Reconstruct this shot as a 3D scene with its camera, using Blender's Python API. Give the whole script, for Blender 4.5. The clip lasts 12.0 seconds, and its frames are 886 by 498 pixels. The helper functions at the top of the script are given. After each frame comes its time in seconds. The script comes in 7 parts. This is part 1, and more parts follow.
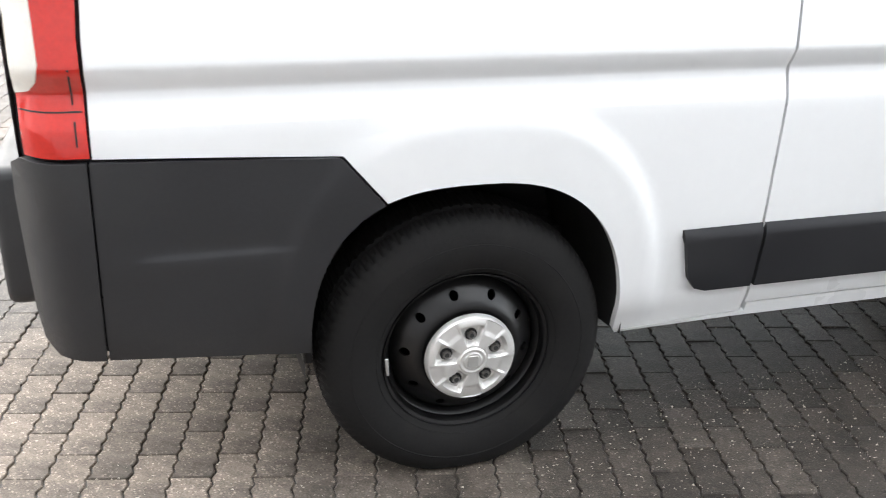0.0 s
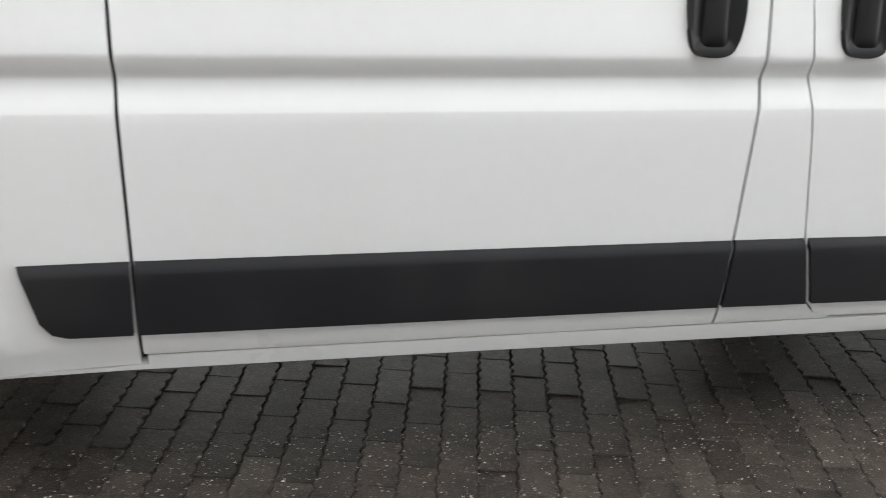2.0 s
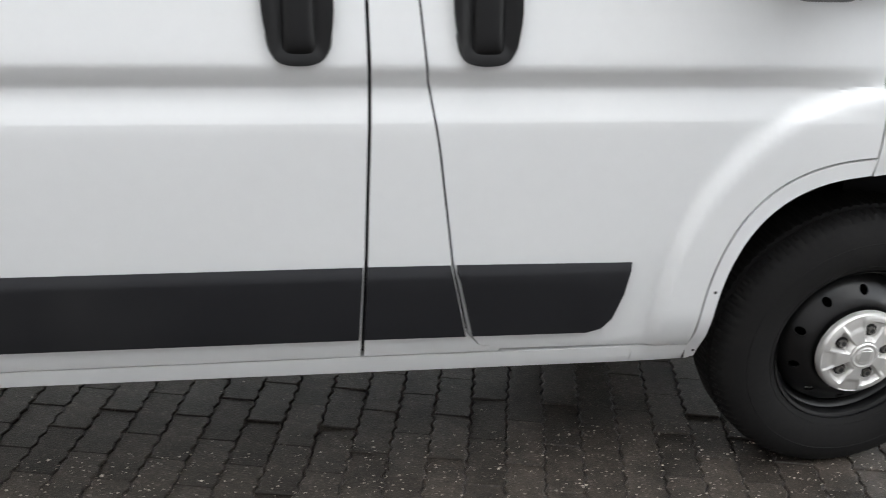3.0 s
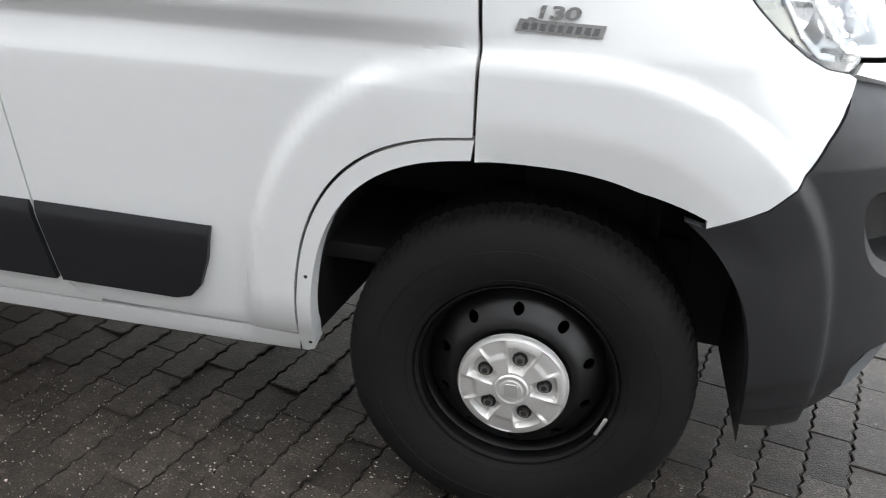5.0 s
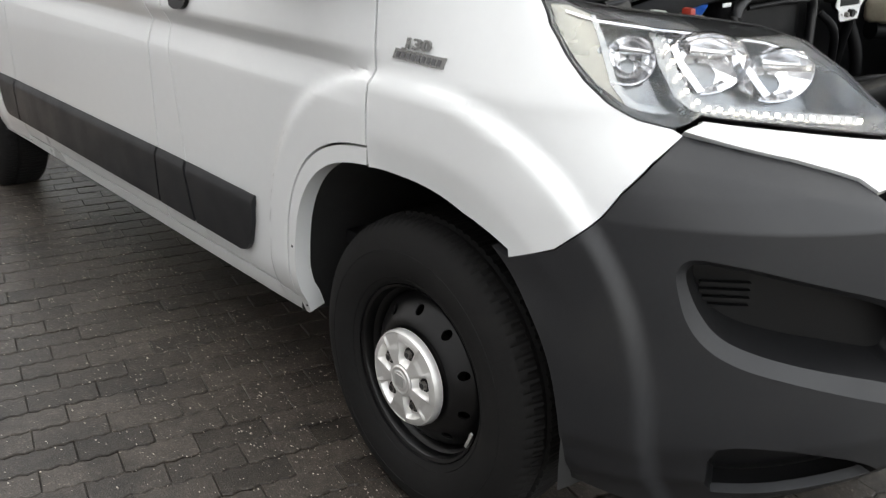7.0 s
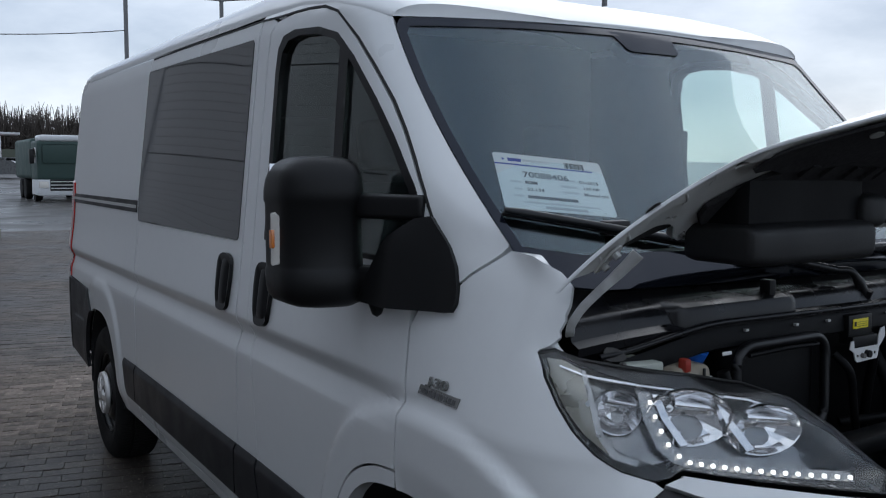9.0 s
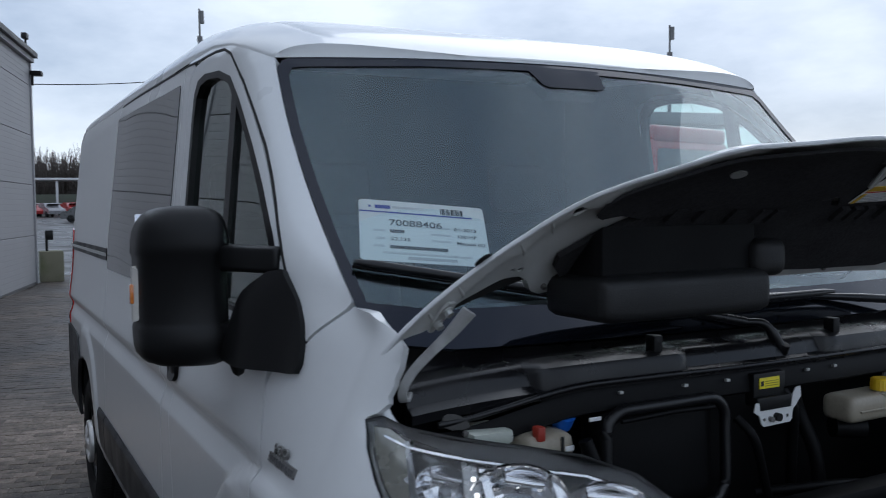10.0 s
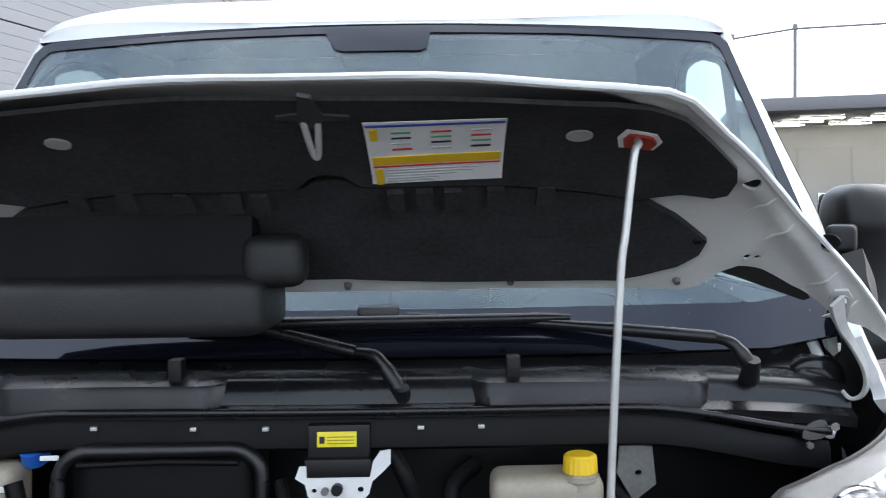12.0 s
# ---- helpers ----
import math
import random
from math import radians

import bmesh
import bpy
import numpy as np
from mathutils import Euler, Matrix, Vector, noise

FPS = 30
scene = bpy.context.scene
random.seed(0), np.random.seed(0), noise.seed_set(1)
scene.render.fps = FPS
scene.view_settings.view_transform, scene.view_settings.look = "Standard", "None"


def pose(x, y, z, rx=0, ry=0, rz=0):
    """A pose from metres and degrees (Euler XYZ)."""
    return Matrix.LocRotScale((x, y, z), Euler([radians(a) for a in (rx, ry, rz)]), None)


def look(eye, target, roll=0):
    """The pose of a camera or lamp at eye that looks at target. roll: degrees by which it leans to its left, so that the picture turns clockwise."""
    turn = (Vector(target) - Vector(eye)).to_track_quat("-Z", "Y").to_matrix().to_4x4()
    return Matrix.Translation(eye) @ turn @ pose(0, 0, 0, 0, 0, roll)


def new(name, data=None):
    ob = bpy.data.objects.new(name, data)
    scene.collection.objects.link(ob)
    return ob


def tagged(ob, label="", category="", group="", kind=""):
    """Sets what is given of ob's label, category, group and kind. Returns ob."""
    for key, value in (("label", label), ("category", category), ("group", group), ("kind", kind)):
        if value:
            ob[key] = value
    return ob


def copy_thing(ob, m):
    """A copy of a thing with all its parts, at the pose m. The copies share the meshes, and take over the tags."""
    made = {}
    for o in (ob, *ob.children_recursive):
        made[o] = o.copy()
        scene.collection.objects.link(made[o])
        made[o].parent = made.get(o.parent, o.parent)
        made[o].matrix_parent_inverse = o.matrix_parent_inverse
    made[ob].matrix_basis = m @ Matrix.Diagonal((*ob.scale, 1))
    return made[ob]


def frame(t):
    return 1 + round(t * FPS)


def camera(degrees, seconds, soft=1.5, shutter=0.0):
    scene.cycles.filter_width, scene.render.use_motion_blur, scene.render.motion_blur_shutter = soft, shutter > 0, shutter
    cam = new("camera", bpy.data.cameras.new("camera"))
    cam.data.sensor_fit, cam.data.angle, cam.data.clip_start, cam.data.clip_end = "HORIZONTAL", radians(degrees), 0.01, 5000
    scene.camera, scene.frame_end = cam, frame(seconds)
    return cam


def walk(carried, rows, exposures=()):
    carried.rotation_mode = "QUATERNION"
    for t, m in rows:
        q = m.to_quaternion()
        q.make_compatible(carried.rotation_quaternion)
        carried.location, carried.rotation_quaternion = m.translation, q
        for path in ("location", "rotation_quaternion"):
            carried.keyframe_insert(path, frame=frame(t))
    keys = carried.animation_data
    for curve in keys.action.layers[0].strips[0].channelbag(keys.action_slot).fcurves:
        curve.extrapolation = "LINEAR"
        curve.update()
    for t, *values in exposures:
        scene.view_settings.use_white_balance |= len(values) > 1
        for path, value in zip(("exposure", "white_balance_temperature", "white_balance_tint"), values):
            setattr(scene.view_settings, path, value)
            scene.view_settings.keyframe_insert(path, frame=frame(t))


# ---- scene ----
cam = camera(52.3, 12.0, 1.0, 0.2)
PATH = [
    (0, (-4.108, -1.809, 1.496), (-3.555, -0.068, 0.683), 2.2),
    (0.5, (-3.738, -1.816, 1.492), (-3.271, -0.072, 0.634), 2.4),
    (0.7, (-3.559, -1.877, 1.473), (-3.117, -0.115, 0.638), 2.2),
    (1, (-3.317, -1.893, 1.518), (-2.886, -0.136, 0.666), 2.7),
    (1.5, (-2.839, -1.883, 1.417), (-2.453, -0.068, 0.673), 2.2),
    (2, (-2.369, -1.887, 1.446), (-1.999, -0.077, 0.681), 2.4),
    (2.5, (-1.857, -1.871, 1.48), (-1.546, -0.061, 0.692), 2.3),
    (3, (-1.378, -1.794, 1.508), (-1.084, 0.003, 0.682), 2.3),
    (3.5, (-1.001, -1.757, 1.518), (-0.722, 0.031, 0.667), 2.8),
    (5.5, (0.62, -1.474, 1.344), (-0.065, 0.206, 0.504), 1.6),
    (6, (1.035, -1.377, 1.306), (0.083, 0.164, 0.457), 1.1),
    (6.5, (1.223, -1.217, 1.322), (0.063, 0.18, 0.484), 0.8),
    (7, (1.432, -1.127, 1.389), (0.022, 0.092, 0.663), 0.7),
    (7.3, (1.555, -1.122, 1.454), (0.043, 0.018, 0.809), 0.4),
    (7.6, (1.621, -1.112, 1.494), (0.046, -0.014, 0.934), 0.3),
    (9.5, (1.708, -0.879, 1.605), (-0.002, 0.153, 1.499), -0.2),
    (10, (1.787, -0.526, 1.611), (0.015, 0.397, 1.516), -0.7),
    (10.5, (1.909, -0.102, 1.602), (0.037, 0.597, 1.522), -0.8),
    (11, (1.847, 0.314, 1.588), (-0.082, 0.833, 1.498), -0.8),
    (11.5, (1.842, 0.767, 1.570), (-0.132, 1.076, 1.491), -0.8),
    (12, (1.762, 1.171, 1.567), (-0.237, 1.150, 1.485), -0.8),
]
walk(cam, [(t, look(eye, target, roll)) for t, eye, target, roll in PATH],
     exposures=[(0, 2.72, 7000, 10), (0.5, 2.45, 7100, 10), (1.0, 2.33, 7250, 10), (1.5, 2.15, 7350, 10), (2.5, 2.27, 7250, 10), (3.0, 2.12, 7100, 10), (3.7, 2.15, 7050, 10), (5.3, 2.02, 7100, 10), (6.5, 1.92, 7250, 10), (7.7, 1.43, 7400, 10), (9.3, -0.14, 5900, 10), (10.0, -0.03, 5900, 10), (11.0, 0.75, 6200, 10), (12, 1.6, 6300, 10)])

# ---- world and sun ----
from mathutils import geometry

world = bpy.data.worlds.new("overcast_sky")
scene.world = world
world.use_nodes = True
wn, wl = world.node_tree.nodes, world.node_tree.links
sky = wn.new("ShaderNodeTexSky")
sky.sky_type, sky.sun_disc = "NISHITA", False
sky.sun_elevation, sky.sun_rotation = radians(35), radians(-37)
way = wn.new("ShaderNodeTexCoord")
stretch = wn.new("ShaderNodeMapping")
stretch.inputs["Scale"].default_value = (1.0, 1.0, 2.6)
wl.new(way.outputs["Generated"], stretch.inputs["Vector"])
clouds = wn.new("ShaderNodeTexNoise")
clouds.inputs["Scale"].default_value, clouds.inputs["Detail"].default_value, clouds.inputs["Roughness"].default_value = 2.2, 7, 0.55
wl.new(stretch.outputs[0], clouds.inputs["Vector"])
tone = wn.new("ShaderNodeValToRGB")
tone.color_ramp.elements[0].position, tone.color_ramp.elements[0].color = 0.36, (3.6, 4.2, 5.1, 1)
tone.color_ramp.elements[1].position, tone.color_ramp.elements[1].color = 0.64, (8.4, 8.7, 9.1, 1)
wl.new(clouds.outputs[0], tone.inputs[0])
veil = wn.new("ShaderNodeMix")
veil.data_type = "RGBA"
veil.inputs["Factor"].default_value = 0.85
wl.new(sky.outputs[0], veil.inputs["A"])
wl.new(tone.outputs[0], veil.inputs["B"])
height = wn.new("ShaderNodeSeparateXYZ")
wl.new(way.outputs["Generated"], height.inputs[0])
lift_ = wn.new("ShaderNodeMapRange")     # an overcast sky is a little brighter overhead
lift_.inputs[3].default_value, lift_.inputs[4].default_value = 1.0, 1.12
wl.new(height.outputs["Z"], lift_.inputs[0])
shade = wn.new("ShaderNodeVectorMath")
shade.operation = "SCALE"
wl.new(veil.outputs["Result"], shade.inputs[0])
wl.new(lift_.outputs[0], shade.inputs["Scale"])
bg = wn["Background"]
wl.new(shade.outputs[0], bg.inputs["Color"])
bg.inputs["Strength"].default_value = 0.12
sun = new("sun", bpy.data.lights.new("sun", "SUN"))
sun.data.energy, sun.data.angle, sun.data.color = 0.5, radians(50), (1.0, 0.97, 0.92)
sun.matrix_world = look((-6, 8, 7), (0, 0, 0))

# ---- body surface ----
YC = 1.0025                    # half the width: the van's middle plane
CORNER, BEND = 0.2, 2.3        # where the front corner begins, and how square it is


def ramp(v, a, b):
    t = min(1.0, max(0.0, (v - a) / (b - a)))
    return t * t * (3 - 2 * t)


def arch(x, z, xc, a, b, n):
    return ((abs(x - xc) / a) ** n + (abs(z - 0.36) / b) ** n) ** (1 / n)


PROFILE = [[0.25, 0.33, 0.36, 0.40, 0.43, 0.50, 0.66, 0.90, 0.968, 0.974, 1.036, 1.044, 1.084, 1.096, 1.34, 1.70, 2.03, 2.09, 2.12],
           [0.06, 0.045, 0.03, 0.022, 0.012, 0.006, 0.001, 0.0, 0.0005, 0.0015, 0.023, 0.022, 0.001, 0.001, 0.033, 0.074, 0.112, 0.13, 0.15]]
SMOOTH = [[0.25, 0.33, 0.36, 0.40, 0.43, 0.50, 0.66, 0.90, 1.0, 1.10, 1.34, 1.70, 2.03, 2.09, 2.12],
          [0.06, 0.045, 0.03, 0.022, 0.012, 0.006, 0.001, 0.0, 0.004, 0.010, 0.033, 0.074, 0.112, 0.13, 0.15]]
NOSE = [[0.20, 0.28, 0.36, 0.45, 0.60, 0.80, 0.87, 0.92, 0.96, 1.00, 1.03, 1.10, 1.16, 1.20, 1.225, 1.25, 1.30, 1.36, 1.42],
        [0.55, 0.66, 0.74, 0.765, 0.765, 0.757, 0.752, 0.700, 0.648, 0.59, 0.55, 0.505, 0.455, 0.39, 0.30, 0.28, 0.30, 0.28, 0.10]]


def glass_edge(z):
    return 0.158 - (z - 1.39) * 1.024 - 0.36 * max(0.0, z - 1.41) * max(0.0, 1.99 - z)


def edge_y(z):
    return 0.138 + 0.155 * max(0.0, z - 1.55) ** 2


def side_y(x, z):
    k = ramp(x, -0.32, -0.02)
    y = float(np.interp(z, *PROFILE)) * (1 - k) + float(np.interp(z, *SMOOTH)) * k
    if x < -1.4 and z > 1.2:
        y -= 0.014 * ramp(x, -1.4, -2.4) * ramp(z, 1.2, 1.5)
    if x > -0.25 and z > 1.05:
        y += 0.3415 * (min(z, 1.42) - 1.05) * ((x + 0.25) / 0.45) ** 2 * ramp(z, 1.62, 1.42)
    if z > 1.32:
        k = (x - glass_edge(z) + 0.26) / 0.26
        if k > 0:
            y += (edge_y(z) - y) * min(1.0, k) ** 4 * ramp(z, 1.32, 1.44)
    if x < -4.3:
        y += 0.12 * ((-4.3 - x) / 0.13) ** 2.5
    return y


def bulge(x, z):
    r, f = arch(x, z, -3.445, 0.49, 0.617, 2.5), arch(x, z, -0.005, 0.568 if x < 0 else 0.602, 0.685, 2.6)
    out = 0.0
    if x < -2.4:
        out = 0.013 * ramp(r, 1.025, 0.955) * (1 if x > -3.5 else 0.35 + 0.65 * ramp(x, -3.8, -3.5))
    elif x > -1.2:
        out = 0.024 * ramp(f, 1.016, 0.966)
        e = arch(x, z, -0.005, 0.452, 0.488, 2.5)     # the skin turns in towards the wheel
        out -= 0.009 * min(1.0, max(0.0, (1.15 - e) / 0.15)) * ramp(x, -0.14, -0.06) * ramp(z, 0.66, 0.76)
    if -3.4 < x < 0:              # the flares run out towards the sill
        out *= ramp(z, 0.33, 0.50) if x < -1.2 else ramp(z, 0.34, 0.50)
    return out


def nose(turn, z):
    """A point of the front corner: turn 0 is the side, 1 the middle of the front."""
    a = radians(90 * (1 - min(1.0, max(0.0, turn))))
    y0 = side_y(CORNER, z)
    return (CORNER + float(np.interp(z, *NOSE)) * math.cos(a) ** (2 / BEND), YC - (YC - y0) * math.sin(a) ** (2 / BEND))


def skin(s, z, lift=0.0):
    """The outer skin of the right side and the front: s is x along the side up to CORNER, and CORNER + turn round the front."""
    if s <= CORNER:
        return Vector((s, side_y(s, z) - bulge(s, z) - lift, z))
    t = s - CORNER
    x, y = nose(t, z)
    x1, y1 = nose(min(1, t + 0.004), z)
    x0, y0 = nose(max(0, t - 0.004), z)
    d = Vector((y1 - y0, -(x1 - x0), 0)).normalized()
    b = bulge(x, z) + lift
    return Vector((x + d.x * b, y + d.y * b, z))


def s_at(x, z):
    """s for a place on the corner, from its x."""
    if x <= CORNER:
        return x
    c = min(1.0, (x - CORNER) / float(np.interp(z, *NOSE)))
    return CORNER + 1 - math.degrees(math.acos(c ** (BEND / 2))) / 90


def pane_x(y, z):
    """The windscreen's surface."""
    k = (y - YC) / (YC - edge_y(z))
    return glass_edge(z) + 0.08 * (1 - min(1, k * k))


def pane_place(lift):
    return lambda y, z: Vector((pane_x(y, z) + lift * 0.67, y, z + lift * 0.74))


def pane_top(y):
    return 1.997 + 0.022 * (1 - ((y - YC) / 0.83) ** 2)


# ---- small builders ----
def mesh_object(name, bm, material, parent=None, label="", smooth=40):
    bm.normal_update()
    me = bpy.data.meshes.new(name)
    bm.to_mesh(me)
    bm.free()
    me.materials.append(material)
    if smooth:
        me.shade_smooth()
        me.set_sharp_from_angle(angle=radians(smooth))
    ob = new(name, me)
    if parent:
        ob.parent = parent
    if label:
        tagged(ob, label)
    return ob


def part(name, bm, material, parent, label="", smooth=40):
    return mesh_object(name, bm, material, parent, label, smooth)


def thing(name, bm, material, label, category, group="", kind="", smooth=40):
    return tagged(mesh_object(name, bm, material, None, "", smooth), label, category, group, kind)


def base(name, label, category, place=(0, 0, 0), group=""):
    ob = new(name)
    ob.empty_display_size = 0.1
    ob.location = place
    return tagged(ob, label, category, group)


def flip(bm):
    """The same piece on the other side of the van."""
    for v in bm.verts:
        v.co.y = 2 * YC - v.co.y
    bmesh.ops.reverse_faces(bm, faces=bm.faces[:])
    return bm


def block(bm, x0, x1, y0, y1, z0, z1, bevel=0.0, segs=2, m=None):
    """A box with rounded edges, added to bm."""
    geo = bmesh.ops.create_cube(bm, size=1, matrix=Matrix.Translation(((x0 + x1) / 2, (y0 + y1) / 2, (z0 + z1) / 2)) @ Matrix.Diagonal((x1 - x0, y1 - y0, z1 - z0, 1)))
    verts = geo["verts"]
    if bevel:
        edges = list({e for v in verts for e in v.link_edges})
        out = bmesh.ops.bevel(bm, geom=edges, offset=bevel, segments=segs, affect="EDGES", profile=0.6)
        verts = list({v for v in out["verts"]} | {v for v in verts if v.is_valid})
    if m:
        done = set(verts)
        for v in list(done):
            for e in v.link_edges:
                done.add(e.other_vert(v))
        bmesh.ops.transform(bm, matrix=m, verts=list(done))
    return bm


def boxed(*args, **kw):
    return block(bmesh.new(), *args, **kw)


def rod(bm, a, b, r, n=10, r2=None):
    a, b = Vector(a), Vector(b)
    d = b - a
    m = Matrix.Translation((a + b) / 2) @ d.to_track_quat("Z", "Y").to_matrix().to_4x4()
    bmesh.ops.create_cone(bm, cap_ends=True, segments=n, radius1=r, radius2=r if r2 is None else r2, depth=d.length, matrix=m)
    return bm


def tube(bm, points, r, n=8):
    """A round bar along a line of points."""
    n = max(n, 12)
    pts = [Vector(p) for p in points]
    rings = []
    up = Vector((0.13, 0.21, 0.97))
    for i, p in enumerate(pts):
        d = (pts[min(i + 1, len(pts) - 1)] - pts[max(i - 1, 0)]).normalized()
        u = d.cross(up).normalized()
        w = d.cross(u).normalized()
        rr = r[i] if isinstance(r, (list, tuple)) else r
        rings.append([bm.verts.new(p + (u * math.cos(2 * math.pi * k / n) + w * math.sin(2 * math.pi * k / n)) * rr) for k in range(n)])
    for a, b in zip(rings, rings[1:]):
        for k in range(n):
            bm.faces.new((a[k], b[k], b[(k + 1) % n], a[(k + 1) % n]))
    bm.faces.new(rings[0])
    bm.faces.new(rings[-1][::-1])
    bmesh.ops.recalc_face_normals(bm, faces=bm.faces[:])
    return bm


def bowed(points, n=8):
    """A smooth line through the points."""
    p = [Vector(q) for q in points]
    p = [2 * p[0] - p[1]] + p + [2 * p[-1] - p[-2]]
    out = []
    for i in range(1, len(p) - 2):
        for k in range(n):
            t = k / n
            out.append(0.5 * (2 * p[i] + (p[i + 1] - p[i - 1]) * t + (2 * p[i - 1] - 5 * p[i] + 4 * p[i + 1] - p[i + 2]) * t * t + (3 * p[i] - p[i - 1] - 3 * p[i + 1] + p[i + 2]) * t ** 3))
    return out + [p[-2]]


def softened(points, times=2):
    """An outline with its corners cut round."""
    for _ in range(times):
        out = []
        for a, b in zip(points, points[1:] + points[:1]):
            out += [(a[0] * 0.75 + b[0] * 0.25, a[1] * 0.75 + b[1] * 0.25), (a[0] * 0.25 + b[0] * 0.75, a[1] * 0.25 + b[1] * 0.75)]
        points = out
    return points


def dense(points, step):
    out = []
    for a, b in zip(points, points[1:] + points[:1]):
        n = max(1, int(math.hypot(b[0] - a[0], b[1] - a[1]) / step + 0.5))
        out += [(a[0] + (b[0] - a[0]) * k / n, a[1] + (b[1] - a[1]) * k / n) for k in range(n)]
    return out


def inside(poly, u, v):
    hit = np.zeros(len(u), bool)
    for (x0, y0), (x1, y1) in zip(poly, poly[1:] + poly[:1]):
        if y0 != y1:
            hit ^= ((y0 > v) != (y1 > v)) & (u < (x1 - x0) * (v - y0) / (y1 - y0) + x0)
    return hit


def sheet(outline, place, inward, depth=0.015, holes=(), step=0.022, rows=(), closed=False):
    """A pressed panel: an outline in (u, v), laid on a surface by place(u, v), its rim turned in by depth; closed: a plate with a back."""
    rings = [dense(list(r), step) for r in (outline, *holes)]
    pts, edges = [], []
    for ring in rings:
        n0, n = len(pts), len(ring)
        pts += [Vector(p) for p in ring]
        edges += [(n0 + k, n0 + (k + 1) % n) for k in range(n)]
    edge = np.array([tuple(p) for p in pts])
    lo, hi = edge.min(0), edge.max(0)
    vs = np.arange(lo[1] + step / 2, hi[1], step)
    if len(rows):
        vs = np.array([v for v in vs if min(abs(v - r) for r in rows) > step * 0.45] + [r for r in rows if lo[1] < r < hi[1]])
    us = np.arange(lo[0] + step / 2, hi[0], step)
    gu, gv = (a.ravel() for a in np.meshgrid(us, vs))
    ok = inside(rings[0], gu, gv)
    for ring in rings[1:]:
        ok &= ~inside(ring, gu, gv)
    gu, gv = gu[ok], gv[ok]
    if len(gu):
        near = np.array([((edge[:, 0] - a) ** 2 + (edge[:, 1] - b) ** 2).min() for a, b in zip(gu, gv)])
        keep = near > (0.42 * step) ** 2
        pts += [Vector((a, b)) for a, b in zip(gu[keep], gv[keep])]
    got, _, tris, *_ = geometry.delaunay_2d_cdt(pts, edges, [], 0, 1e-6)
    bm = bmesh.new()
    verts = [bm.verts.new(place(p.x, p.y)) for p in got]
    cu = np.array([sum(got[k].x for k in t) / len(t) for t in tris])
    cv = np.array([sum(got[k].y for k in t) / len(t) for t in tris])
    fill = inside(rings[0], cu, cv)
    for ring in rings[1:]:
        fill &= ~inside(ring, cu, cv)
    for t, ok in zip(tris, fill):
        if ok and len(set(t)) > 2:
            try:
                bm.faces.new([verts[k] for k in t])
            except ValueError:
                pass
    for v in [v for v in verts if not v.link_faces]:
        bm.verts.remove(v)
    bm.normal_update()
    total = sum((f.normal * f.calc_area() for f in bm.faces), Vector())
    inward = Vector(inward)
    if total.dot(inward) > 0:
        bmesh.ops.reverse_faces(bm, faces=bm.faces[:])
        bm.normal_update()
    if depth:
        shift = {v: (-v.normal if v.normal.length > 0.5 else inward) for v in bm.verts}
        border = [e for e in bm.edges if e.is_boundary]
        if closed:
            back = {v: bm.verts.new(v.co + shift[v] * depth) for v in list(bm.verts)}
            for f in list(bm.faces):
                bm.faces.new([back[v] for v in reversed(f.verts)])
            for e in border:
                f = e.link_faces[0]
                a, b = e.verts
                loop = [v for v in f.verts]
                if loop[(loop.index(a) + 1) % len(loop)] != b:
                    a, b = b, a
                bm.faces.new((b, a, back[a], back[b]))
        else:
            back = {}
            for e in border:
                for v in e.verts:
                    if v not in back:
                        back[v] = bm.verts.new(v.co + shift[v] * depth)
            for e in border:
                f = e.link_faces[0]
                a, b = e.verts
                loop = [v for v in f.verts]
                if loop[(loop.index(a) + 1) % len(loop)] != b:
                    a, b = b, a
                bm.faces.new((b, a, back[a], back[b]))
    return bm


def lathe(profile, n=64, axis="y", centre=(0, 0, 0), wave=None):
    """A turned shape: (radius, along) pairs round an axis through centre."""
    bm = bmesh.new()
    rings = []
    for k in range(n):
        a = 2 * math.pi * k / n
        ring = []
        for i, (r, h) in enumerate(profile):
            rr = r + (wave(i, k) if wave else 0)
            p = (rr * math.cos(a), h, rr * math.sin(a)) if axis == "y" else (rr * math.cos(a), rr * math.sin(a), h) if axis == "z" else (h, rr * math.cos(a), rr * math.sin(a))
            ring.append(bm.verts.new(Vector(centre) + Vector(p)))
        rings.append(ring)
    for a, b in zip(rings, rings[1:] + rings[:1]):
        for i in range(len(profile) - 1):
            bm.faces.new((a[i], a[i + 1], b[i + 1], b[i]))
    bmesh.ops.remove_doubles(bm, verts=bm.verts[:], dist=1e-5)
    bmesh.ops.recalc_face_normals(bm, faces=bm.faces[:])
    return bm


def curve_arch(xc, a, b, n, t0, t1, k=24):
    """Points of an arch line, by angle in degrees from the front."""
    out = []
    for i in range(k + 1):
        t = radians(t0 + (t1 - t0) * i / k)
        c, s = math.cos(t), math.sin(t)
        out.append((xc + a * math.copysign(abs(c) ** (2 / n), c), 0.36 + b * math.copysign(abs(s) ** (2 / n), s)))
    return out


def lettering(name, text, size, material, parent, m, depth=0.0006, bold=0.0):
    cu = bpy.data.curves.new(name, "FONT")
    cu.body, cu.size, cu.extrude, cu.offset = text, size, depth, bold
    ob = bpy.data.objects.new(name, cu)
    scene.collection.objects.link(ob)
    me = bpy.data.meshes.new_from_object(ob.evaluated_get(bpy.context.evaluated_depsgraph_get()))
    bpy.data.objects.remove(ob)
    me.transform(m)
    me.materials.clear()
    me.materials.append(material)
    out = new(name, me)
    out.parent = parent
    return out


